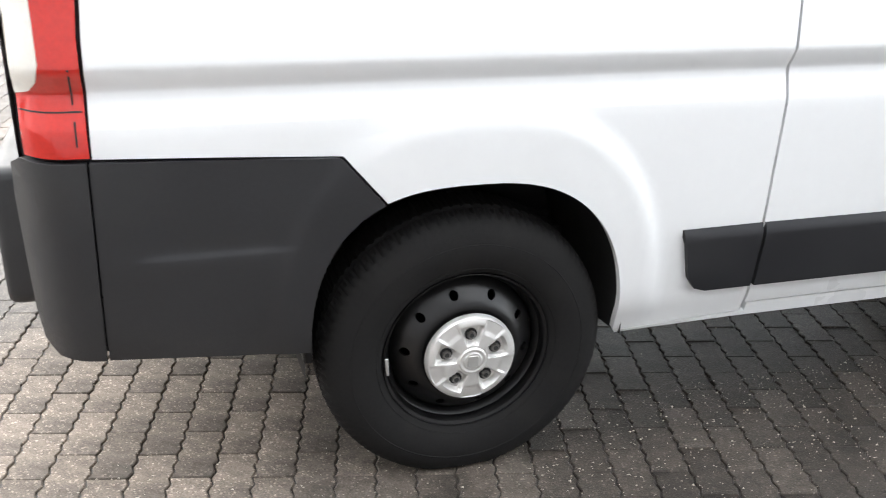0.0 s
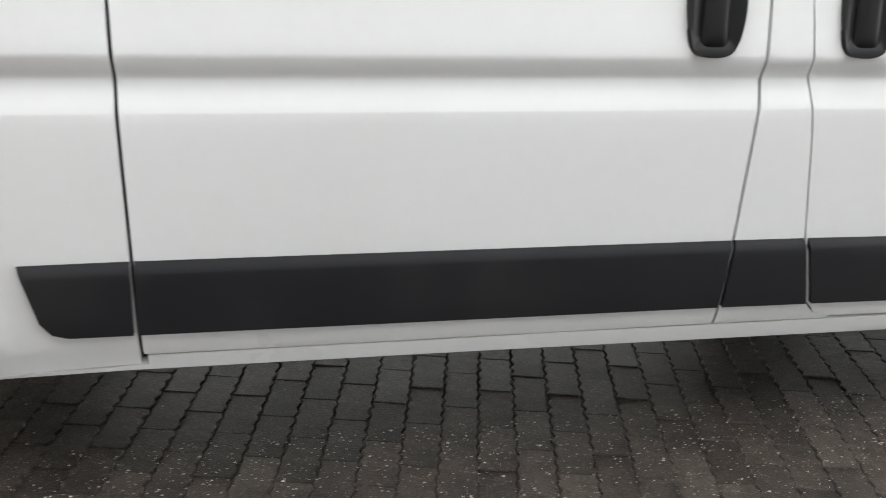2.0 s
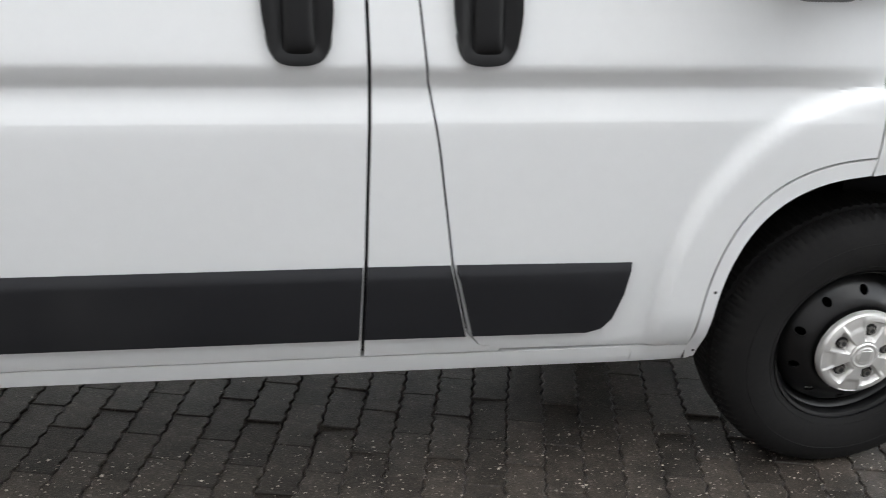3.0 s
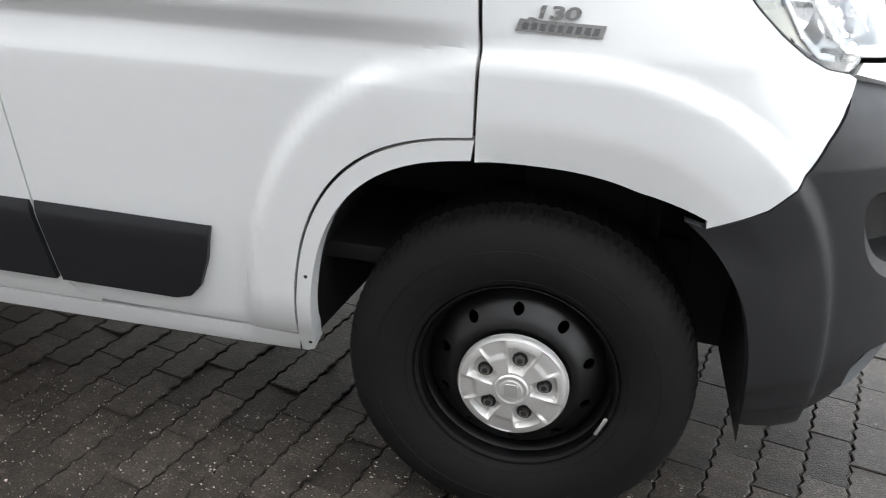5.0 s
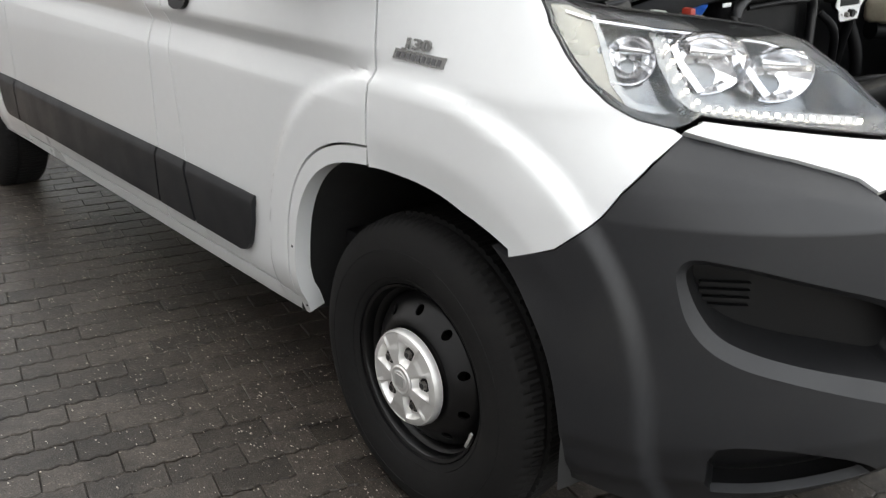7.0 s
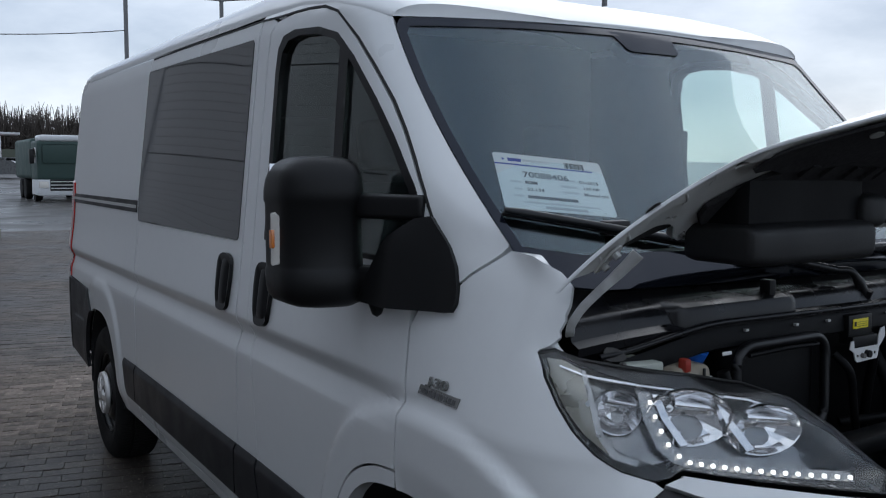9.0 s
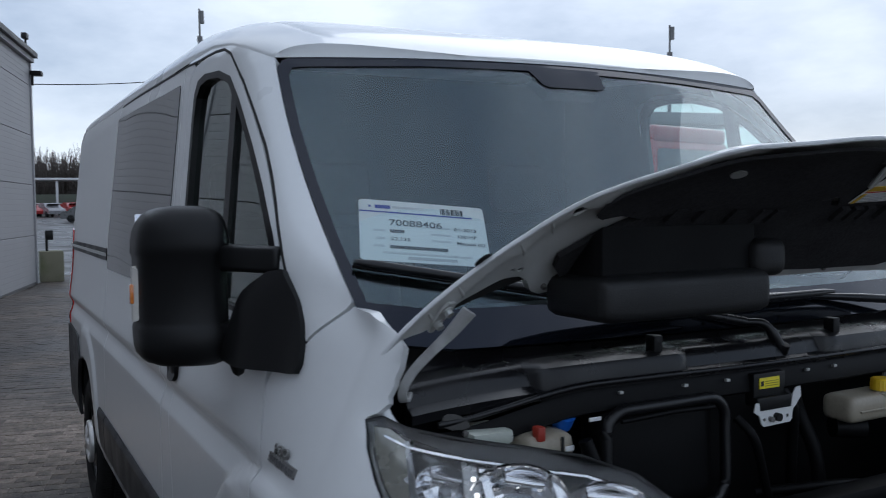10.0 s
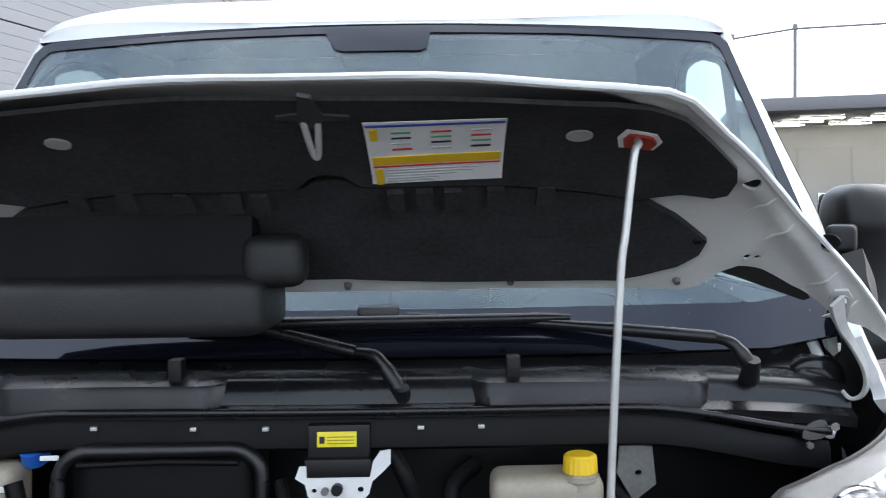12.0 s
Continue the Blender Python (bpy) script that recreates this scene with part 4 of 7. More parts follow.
    part("lamp_bezel", flip(bm) if left else bm, LAMP_GREY, lens)
    bm = nose_sheet(mid, 0.0, (), -0.074, 0.016, left=left)
    part("lamp_housing", bm, LAMP_DARK, lens)
    bm = nose_sheet([(0.345, 1.212), (0.365, 1.165), (0.41, 1.122), (0.455, 1.088), (0.50, 1.063), (0.515, 1.058), (0.478, 1.092), (0.455, 1.155), (0.444, 1.198), (0.40, 1.212)], 0.006, (), -0.014, 0.012, (), True, left)
    part("turn_lens", bm, material("turn_lens", (0.30, 0.29, 0.25), 0.3, metal=0.6, vary=0.15, coat=1.0), lens, "pale turn-signal lens")
    bm = nose_sheet([(0.444, 1.198), (0.455, 1.155), (0.480, 1.09), (0.515, 1.055), (0.56, 1.045), (0.565, 1.055), (0.526, 1.063), (0.492, 1.096), (0.468, 1.156), (0.456, 1.198)], 0.008, (), -0.009, 0.012, (), True, left)
    part("chrome_rib", bm, LAMP_GREY, lens)
    for s, z, r, w in ((0.520, 1.125, 0.048, 0.95), (0.668, 1.119, 0.060, 1.38), (0.800, 1.096, 0.054, 1.45)):
        a, b = skin(s, z, -0.066), skin(s, z, -0.02)
        q = (b - a).normalized().to_track_quat("-Y", "Z").to_matrix().to_4x4()
        bm = lathe([(0.004, 0.006), (r * 0.30, 0.004), (r * 0.55, -0.004), (r * 0.8, -0.016), (r * 0.98, -0.030), (r * 1.02, -0.031), (r * 1.03, -0.015)], 22)
        for v in bm.verts:
            v.co.x *= w
            v.co.z *= 0.9
        bmesh.ops.transform(bm, matrix=Matrix.Translation(a) @ q, verts=bm.verts[:])
        part("reflector", flip(bm) if left else bm, CHROME, lens, "chrome faceted reflector", 0)
        e0, e1 = skin(s - 0.02, z + r * 0.35, -0.05), skin(s + 0.045, z + r * 0.25, -0.04)
        bm = rod(bmesh.new(), e0, e1, 0.010, 12, 0.006)
        part("bulb_shield", flip(bm) if left else bm, CHROME, lens)
    for pts in ([(0.600, 1.175), (0.618, 1.12), (0.650, 1.075)], [(0.725, 1.165), (0.738, 1.11), (0.765, 1.065)]):
        ring = [(s - 0.006, z) for s, z in pts] + [(s + 0.008, z + 0.003) for s, z in pts[::-1]]
        part("chrome_fin", nose_sheet(ring, 0.03, (), -0.028, 0.012, (), True, left), CHROME, lens)
    bm = ring_between(shrink(-0.004), behind(0.08), -0.006, -0.085, 3)
    part("lamp_shell", flip(bm) if left else bm, BAY, lens)
    part("lamp_back", nose_sheet(behind(0.08), 0.004, (), -0.082, 0.02, (), True, left), BAY, lens)
    # black strip along the top of the lamp with a bright line under it
    strip = LAMP_UP[1:]
    part("lamp_brow", nose_sheet(strip + [(s - 0.004, z - 0.020 * ramp(abs(s - 0.68), 0.30, 0.12) - 0.006) for s, z in strip[::-1]], 0.004, (), -0.006, 0.012, (), True, left), SATIN, lens)
    part("brow_line", nose_sheet([(s - 0.004, z - 0.0275) for s, z in strip[2:]] + [(s - 0.005, z - 0.031) for s, z in strip[:1:-1]], 0.004, (), -0.009, 0.012, (), True, left), CHROME, lens)
    for k, (s, z) in enumerate([(0.590, 1.150), (0.598, 1.127), (0.607, 1.104), (0.619, 1.082), (0.637, 1.064)] + [(0.655 + 0.0189 * j, 1.0537 - 0.00278 * j) for j in range(14)]):
        c, d = skin(s, z, -0.012), skin(s, z, 0.0)
        q = (d - c).normalized().to_track_quat("Y", "Z").to_matrix().to_4x4()
        bm = block(bmesh.new(), -0.0036, 0.0036, -0.004, 0.004, -0.0034, 0.0034, 0.0012, 1)
        bmesh.ops.transform(bm, matrix=Matrix.Translation(c) @ q, verts=bm.verts[:])
        part("daylight_led", flip(bm) if left else bm, LED, lens, "lit daytime light")
    bm = nose_sheet([(0.565, 1.170), (0.575, 1.120), (0.60, 1.07), (0.63, 1.048), (0.75, 1.030), (0.905, 1.008), (0.91, 1.022), (0.75, 1.045), (0.648, 1.062), (0.622, 1.085), (0.602, 1.130), (0.592, 1.172)], 0.006, (), -0.024, 0.012, (), True, left)
    part("light_guide", bm, material("light_guide", (0.30, 0.30, 0.30), 0.22, metal=0.9, vary=0.15, scale=60), lens)
# grille
bm = nose_sheet([(0.86, 0.70), (1.2, 0.66), (1.2, 0.965), (1.0, 0.96), (0.88, 0.93)], 0.0, (), -0.05, 0.03)
bm2 = nose_sheet([(0.86, 0.70), (1.2, 0.66), (1.2, 0.965), (1.0, 0.96), (0.88, 0.93)], 0.0, (), -0.05, 0.03, left=True)
grille = part("grille", bm, SHADE, van, "black front grille")
part("grille_back", bm2, SHADE, grille)
for left in (False, True):
    for k in range(6):
        z = 0.705 + 0.04 * k
        bm = nose_sheet([(0.865, z), (1.2, z), (1.2, z + 0.018), (0.865, z + 0.018)], 0.02, (), -0.012, 0.03, (), True, left)
        part("grille_slat", bm, SATIN, grille)

# windscreen
def screen_line(d, bottom=1.33, top=1.997):
    zs = np.linspace(bottom + 0.02, top - 0.035, 16)
    right = [(edge_y(z) + d, z) for z in zs]
    crown = [(edge_y(top) + 0.012 + d, top - 0.014), (edge_y(top) + 0.045 + d, top - d * 0.4)]
    leftc = [(2 * YC - y, z) for y, z in crown[::-1]]
    return [(YC, bottom), (0.30, bottom)] + right + crown + [(0.55, pane_top(0.55) - 1.997 + top - d * 0.4), (YC, top + 0.022 - d * 0.4), (1.455, pane_top(1.455) - 1.997 + top - d * 0.4)] + leftc + [(2 * YC - y, z) for y, z in right[::-1]] + [(2 * YC - 0.30, bottom)]


BACKWARD = (-0.7, 0, -0.7)
screen = part("windscreen", sheet(screen_line(0.004), pane_place(0.0), BACKWARD, 0.005, (), 0.025, (), True), SCREEN, van, "laminated windscreen with rain drops")
screen.visible_shadow = False
hole = screen_line(0.026, 1.40, 1.978)
part("windscreen_frit", sheet(screen_line(0.002), pane_place(0.0025), BACKWARD, 0.0015, [hole], 0.03, (), True), FRIT, screen, "black printed screen border")
part("sensor_patch", sheet([(0.872, 2.0), (0.905, 1.944), (0.925, 1.938), (1.100, 1.938), (1.118, 1.944), (1.128, 2.0)], pane_place(0.003), BACKWARD, 0.0015, (), 0.03, (), True), FRIT, screen, "dark sensor patch")
part("mirror_foot", sheet([(0.89, 1.985), (0.925, 1.94), (1.10, 1.94), (1.115, 1.985)], pane_place(-0.02), BACKWARD, 0.03, (), 0.03, (), True), DASH, screen)
random.seed(4)
bm = bmesh.new()
for _ in range(240):
    y, z = random.uniform(0.25, 1.8), random.choice((random.uniform(1.36, 1.5), random.uniform(1.36, 1.5), random.uniform(1.4, 2.0)))
    r = random.choice((0.0012, 0.0016, 0.0022))
    m = Matrix.Translation(pane_place(0.003)(y, z)) @ Euler((0, radians(48), 0)).to_matrix().to_4x4() @ Matrix.Diagonal((1, random.uniform(0.8, 1.4), 0.45, 1))
    bmesh.ops.create_icosphere(bm, subdivisions=1, radius=r, matrix=m)
tagged(part("rainwater", bm, LENS, screen, "scattered rain drops"), kind="stuff")

# cabin behind the glass
cab = part("dashboard", boxed(-0.62, 0.02, 0.16, 1.89, 1.02, 1.30, 0.06, segs=3), DASH, van, "dark grey dashboard")
part("dash_top", boxed(-0.35, 0.10, 0.22, 1.83, 1.28, 1.345, 0.03, segs=3), DASH, cab)
bm = boxed(-1.62, -1.58, 0.15, 1.855, 0.5, 2.14, 0.01)
part("bulkhead", bm, CABIN, van, "grey cabin bulkhead")
part("cabin_floor", boxed(-1.6, 0.1, 0.16, 1.89, 0.52, 0.56, 0.005), DASH, van)
bm = bmesh.new()
g = [[bm.verts.new((x, YC + k * 0.85, roof_place(x, k * 0.96).z - 0.04)) for k in np.linspace(-1, 1, 9)] for x in np.linspace(-1.6, -0.50, 8)]
for a, b in zip(g, g[1:]):
    for i in range(8):
        bm.faces.new((a[i], a[i + 1], b[i + 1], b[i]))
part("headlining", bm, material("headlining", (0.07, 0.075, 0.08), 0.9), van, "pale grey headlining")
for y, w in ((0.55, 0.40), (1.55, 0.25)):
    seat = part("seat", boxed(-1.45, -0.95, y - w, y + w, 0.72, 0.92, 0.06, segs=3), CABIN, van, "dark grey cab seat")
    part("backrest", block(bmesh.new(), -0.07, 0.07, y - w, y + w, 0, 0.66, 0.05, 3, Matrix.Translation((-1.38, 0, 0.88)) @ Matrix.Rotation(radians(-10), 4, "Y")), CABIN, seat)
    for yy in ((y - 0.18, y + 0.18) if w > 0.3 else (y,)):
        part("headrest", block(bmesh.new(), -0.05, 0.05, yy - 0.13, yy + 0.13, 0, 0.2, 0.05, 3, Matrix.Translation((-1.49, 0, 1.58)) @ Matrix.Rotation(radians(-8), 4, "Y")), CABIN, seat)
bm = lathe([(0.185, -0.014), (0.199, 0), (0.185, 0.014), (0.171, 0), (0.185, -0.014)], 40, "x", (0, 0, 0))
bmesh.ops.transform(bm, matrix=Matrix.Translation((-0.62, 1.5, 1.23)) @ Matrix.Rotation(radians(40), 4, "Y"), verts=bm.verts[:])
part("steering_wheel", bm, DASH, van)

# wing mirrors
def wing_mirror(left):
    bm = bmesh.new()
    loops = []
    for z, y0, y1, x0, x1 in ((1.248, -0.130, -0.050, -0.38, -0.315), (1.252, -0.158, -0.026, -0.405, -0.29), (1.262, -0.182, -0.006, -0.425, -0.273), (1.276, -0.194, 0.002, -0.434, -0.263), (1.295, -0.198, 0.006, -0.438, -0.258), (1.335, -0.200, 0.006, -0.442, -0.256), (1.345, -0.196, 0.002, -0.442, -0.262), (1.355, -0.196, 0.0, -0.442, -0.264), (1.500, -0.196, -0.002, -0.445, -0.268), (1.510, -0.200, 0.004, -0.447, -0.262), (1.535, -0.199, 0.004, -0.447, -0.262), (1.560, -0.195, 0.002, -0.446, -0.265), (1.580, -0.187, -0.002, -0.443, -0.271), (1.597, -0.175, -0.010, -0.439, -0.281), (1.609, -0.158, -0.024, -0.433, -0.296), (1.616, -0.136, -0.042, -0.424, -0.316), (1.619, -0.11, -0.065, -0.41, -0.34)):
        ring = []
        for k in range(36):
            a = 2 * math.pi * k / 36
            c, s = math.cos(a), math.sin(a)
            px = (x0 + x1) / 2 + (x1 - x0) / 2 * math.copysign(abs(c) ** 0.55, c)
            py = (y0 + y1) / 2 + (y1 - y0) / 2 * math.copysign(abs(s) ** 0.4, s)
            px -= 0.05 * ramp(-py, 0.06, 0.2)
            ring.append(bm.verts.new((px, py, z)))
        loops.append(ring)
    for a, b in zip(loops, loops[1:]):
        for k in range(36):
            bm.faces.new((a[k], a[(k + 1) % 36], b[(k + 1) % 36], b[k]))
    bm.faces.new(loops[0][::-1])
    bm.faces.new(loops[-1])
    bmesh.ops.recalc_face_normals(bm, faces=bm.faces[:])
    body = part("wing_mirror", flip(bm) if left else bm, SATIN, van, "large black two-arm wing mirror", 35)
    for z0, z1 in ((1.468, 1.528), (1.280, 1.352)):
        bm = bmesh.new()
        tip = (-0.115, 0.075) if z0 > 1.4 else (-0.12, 0.06)
        d = Vector((tip[0] + 0.34, tip[1] + 0.03, 0))
        block(bm, 0, d.length, -0.030, 0.030, z0, z1, 0.014, 3, Matrix.Translation((-0.34, -0.03, 0)) @ Matrix.Rotation(math.atan2(d.y, d.x), 4, "Z"))
        part("mirror_arm", flip(bm) if left else bm, SATIN, body)
    def foot(s, z):
        return skin(s, z, 0.014 + 0.045 * ramp(s, 0.0, -0.16) * ramp(z, 1.54, 1.40))
    bm = sheet([(0.030, 1.275), (0.040, 1.295), (0.036, 1.33), (0.018, 1.375), (-0.009, 1.415), (-0.04, 1.452), (-0.066, 1.482), (-0.105, 1.475), (-0.17, 1.43), (-0.25, 1.31), (-0.265, 1.268), (-0.15, 1.266), (0.0, 1.270)], foot, RIGHT, 0.05, (), 0.016)
    part("mirror_foot", flip(bm) if left else bm, SATIN, body, "black triangular mirror foot")
    bm = sheet(softened([(-0.335, 1.36), (-0.335, 1.47), (-0.365, 1.485), (-0.395, 1.46), (-0.395, 1.37), (-0.365, 1.35)], 1), lambda s, z: Vector((s - 0.02, -0.207 + 0.02 * ((s + 0.365) / 0.03) ** 2, z)), RIGHT, 0.016, (), 0.012)
    part("side_indicator", flip(bm) if left else bm, CLEAR_LENS, body, "clear side indicator lens")
    bm = boxed(-0.390, -0.372, -0.211, -0.198, 1.395, 1.44, 0.003)
    part("indicator_bulb", flip(bm) if left else bm, AMBER, body)
    bm = boxed(-0.452, -0.446, -0.185, -0.012, 1.36, 1.60, 0.002)
    part("mirror_glass", flip(bm) if left else bm, CHROME, body)
    bm = lathe([(0.0, -0.03), (0.012, -0.022), (0.02, 0.0)], 14, "z", (-0.22, -0.005, 1.262))
    part("mirror_pin", flip(bm) if left else bm, SATIN, body)
    if left:
        body.location.y = 0.045
    return body


wing_mirror(False)
wing_mirror(True)


# ---- bonnet, propped open ----
def hood_z(x, y):
    u, d = x - 0.5, y - YC
    return 1.608 + 0.653 * u - 0.856 * u * u + 0.081 * d * d - 0.271 * d ** 4


def hood_place(lift):
    def put(y, x):
        d = y - YC
        n = Vector((-(0.653 - 1.712 * (x - 0.5)), -0.162 * d + 1.084 * d ** 3, 1)).normalized()
        return Vector((x, y, hood_z(x, y))) + n * lift
    return put


HALF = [(0.0, 0.757), (0.20, 0.756), (0.36, 0.748), (0.415, 0.735), (0.45, 0.708), (0.48, 0.668), (0.515, 0.620), (0.56, 0.566), (0.61, 0.512), (0.67, 0.456), (0.73, 0.412), (0.80, 0.368), (0.85, 0.335), (0.885, 0.306), (0.875, 0.296), (0.80, 0.304), (0.755, 0.313), (0.71, 0.322), (0.66, 0.338), (0.62, 0.341), (0.595, 0.328), (0.57, 0.301), (0.537, 0.286), (0.445, 0.283), (0.26, 0.288), (0.0, 0.290)]


def whole(half):
    return [(YC - d, x) for d, x in half] + [(YC + d, x) for d, x in half[::-1] if d > 0]


UP = (0, 0, -1)
DOWN = (0, 0, 1)
edge_half = HALF[:14]


def rim_drop(y):
    """The bonnet's edge turns down at its front corners."""
    d = abs(y - YC)
    return 0.021 * ramp(d, 0.10, 0.40) * ramp(d, 0.62, 0.47)


def rim_band():
    """The turned-down outer edge of the bonnet, along the front and both sides."""
    bm = bmesh.new()
    line = [(YC - d, x) for d, x in edge_half[::-1]] + [(YC + d, x) for d, x in edge_half[1:]]
    fine = []
    for a, b in zip(line, line[1:]):
        fine += [(a[0] + (b[0] - a[0]) * k / 4, a[1] + (b[1] - a[1]) * k / 4) for k in range(4)]
    fine.append(line[-1])
    mid = (YC, 0.5)
    rows_ = []
    for t, inset in ((0.0035, 0.0), (0.002, -0.002), (-0.001, -0.002), (-0.004, 0.001), (-0.0045, 0.009), (0.0, 0.015)):
        ring = []
        for y, x in fine:
            v = Vector((mid[0] - y, mid[1] - x)).normalized() * inset
            ring.append(bm.verts.new(hood_place(t - rim_drop(y))(y + v.x, x + v.y)))
        rows_.append(ring)
    for a, b in zip(rows_, rows_[1:]):
        for i in range(len(fine) - 1):
            bm.faces.new((a[i], a[i + 1], b[i + 1], b[i]))
    bmesh.ops.recalc_face_normals(bm, faces=bm.faces[:])
    return bm


def rim_near(y, x):
    """How far a place is from the bonnet's outer edge."""
    d = abs(y - YC)
    best = 9.0
    for (a, b), (c, e) in zip(edge_half, edge_half[1:]):
        k = min(1, max(0, ((d - a) * (c - a) + (x - b) * (e - b)) / ((c - a) ** 2 + (e - b) ** 2)))
        best = min(best, math.hypot(d - a - (c - a) * k, x - b - (e - b) * k))
    return best


def outer_place(y, x):
    near = rim_near(y, x)
    return hood_place(0.003 + 0.011 * ramp(near, 0.0, 0.08) - rim_drop(y) * ramp(near, 0.11, 0.0))(y, x)


hood = part("bonnet", sheet(whole(HALF), outer_place, UP, 0.003, (), 0.025), WHITE, van, "white bonnet propped open on a rod")
part("bonnet_edge", rim_band(), WHITE, hood)


def inner_place(y, x):
    """The pressed inner frame, with stiffening swages along the sides."""
    d = abs(y - YC)
    along = (d - 0.45) * 0.78 + (0.70 - x) * 0.62
    swage = 0.007 * max(0, math.sin(along * 42)) ** 2 * ramp(d, 0.50, 0.56) * ramp(d, 0.86, 0.80)
    side = (d - 0.45) * 0.70 - (0.70 - x) * 0.71
    wall = 0.014 * ramp(side, -0.075, -0.03)
    lift = 0.004 - swage - wall + 0.012 * ramp(side, -0.035, -0.005)
    near = rim_near(y, x)
    k = ramp(near, 0.012, 0.034)
    return hood_place(lift * k - 0.001 * (1 - k) - rim_drop(y) * ramp(near, 0.11, 0.0))(y, x)


hole_ring = lambda y, x, r: [(y + r * math.cos(2 * math.pi * k / 14), x + r * 0.85 * math.sin(2 * math.pi * k / 14)) for k in range(14)]
HOLES = [(0.7315, 0.411, 0.013), (0.587, 0.4985, 0.013), (0.640, 0.362, 0.005), (0.6245, 0.3625, 0.006)]
inner_half = [(max(0, d - 0.004), x - 0.004 if x > 0.45 else x + 0.003) for d, x in HALF]
part("bonnet_inner_panel", sheet(whole(inner_half), inner_place, DOWN, 0.004, [hole_ring(YC + s * d, x, r) for d, x, r in HOLES for s in (-1, 1)], 0.014), INNER, hood, "pale pressed inner panel of the bonnet", 50)
# dark sheet added inside the hollow bonnet, unseen but for its openings
part("bonnet_dark_sheet", sheet(whole([(d * 0.84, 0.32 + (x - 0.32) * 0.76) for d, x in HALF]), hood_place(0.0085), DOWN, 0.002, (), 0.05, (), True), SHADE, hood)
# dark discs behind the open holes stand for the shade inside
for d, x, r in HOLES[:2]:
    for side in (-1, 1):
        part("hole_shade", sheet(hole_ring(YC + side * d, x, r * 1.2), lambda y, x: inner_place(y, x) + Vector((0, 0, 0.006)), DOWN, 0.002, (), 0.02), BAY, hood)
# pressed ribs across the side bands
for side in (-1, 1):
    for k in range(7):
        t = k / 6
        d, x = 0.555 + 0.26 * t, 0.560 - 0.21 * t
        if any(math.hypot(d - 0.028 - h[0], x - 0.035 - h[1]) < 0.045 for h in HOLES[:2]):
            continue
        pts = []
        for q in np.linspace(0.012, 0.075, 7):
            y, xx = YC + side * (d - 0.62 * q), x - 0.78 * q
            pts.append(inner_place(y, xx) + Vector((0, 0, 0.0012)))
        part("pressed_rib", tube(bmesh.new(), pts, [0.001] + [0.0032] * 5 + [0.001]), INNER, hood)
# felt lining in two fields
FELT_FRONT = [(0.0, 0.722), (0.25, 0.721), (0.36, 0.715), (0.40, 0.703), (0.449, 0.676), (0.49, 0.628), (0.547, 0.555), (0.556, 0.525), (0.553, 0.492), (0.535, 0.482), (0.49, 0.483), (0.435, 0.471), (0.36, 0.486), (0.25, 0.502), (0.09, 0.510), (0.045, 0.512), (0.022, 0.536), (0.0, 0.543)]
FELT_REAR = [(0.0, 0.530), (0.016, 0.524), (0.04, 0.503), (0.25, 0.492), (0.36, 0.475), (0.44, 0.460), (0.50, 0.425), (0.556, 0.384), (0.55, 0.358), (0.522, 0.335), (0.472, 0.319), (0.43, 0.310), (0.26, 0.317), (0.0, 0.325)]
def quilt(lift):
    def put(y, x):
        return hood_place(-0.003 - lift - 0.004 * math.sin(y * 9) * math.sin(x * 14) - rim_drop(y) * ramp(rim_near(y, x), 0.11, 0.0))(y, x)
    return put
part("front_lining", sheet(whole(FELT_FRONT), quilt(0.013), DOWN, 0.006, (), 0.02), FELT, hood, "black felt bonnet lining")
part("rear_lining", sheet(whole(FELT_REAR), quilt(0.006), DOWN, 0.012, (), 0.02), FELT, hood, "black felt bonnet lining")
for d in (-0.36, -0.29, -0.21, -0.14, -0.10, 0.09, 0.13, 0.17, 0.23, 0.30):
    bm = sheet([(YC + d - 0.012, 0.462), (YC + d + 0.012, 0.462), (YC + d + 0.012, 0.498), (YC + d - 0.012, 0.498)], hood_place(-0.018), DOWN, 0.01, (), 0.02, (), True)
    part("lining_fold", bm, FELT, hood)
def clip(y, x, r=0.008, lift=-0.002, m=SATIN, name="lining_clip"):
    a, b = hood_place(lift)(y, x), hood_place(lift - 0.008)(y, x)
    bm = rod(bmesh.new(), a, b, r, 12, r * 0.7)
    part(name, bm, m, hood)
for y in (0.468, 0.735, 1.001, 1.264, 1.532):
    clip(y, 0.306, 0.007, 0.003, NUT)
clip(YC - 0.540, 0.386)
clip(YC + 0.540, 0.386)
for y in (YC - 0.3305, YC + 0.3305):
    bm = sheet([(y + 0.017 * math.cos(2 * math.pi * k / 20), 0.610 + 0.012 * math.sin(2 * math.pi * k / 20)) for k in range(20)], quilt(0.016), DOWN, 0.005, (), 0.012)
    part("lining_disc", bm, material("pale_disc", (0.35, 0.35, 0.34), 0.6), hood, "pale round lining fastener")
# air duct under the lining
bm = bmesh.new()
loops = []
for x, d in ((0.300, 0.004), (0.320, 0.0), (0.462, 0.0), (0.472, 0.002), (0.481, 0.006), (0.487, 0.012), (0.490, 0.022)):
    z0, z1, y0, y1 = 1.390 + d, 1.480 - d, 0.476 + d, 0.902 - d
    ring = []
    for k in range(32):
        a = 2 * math.pi * k / 32
        c, s = math.cos(a), math.sin(a)
        ring.append(bm.verts.new((x, (y0 + y1) / 2 + (y1 - y0) / 2 * math.copysign(abs(c) ** 0.16, c), (z0 + z1) / 2 + (z1 - z0) / 2 * math.copysign(abs(s) ** 0.3, s))))
    loops.append(ring)
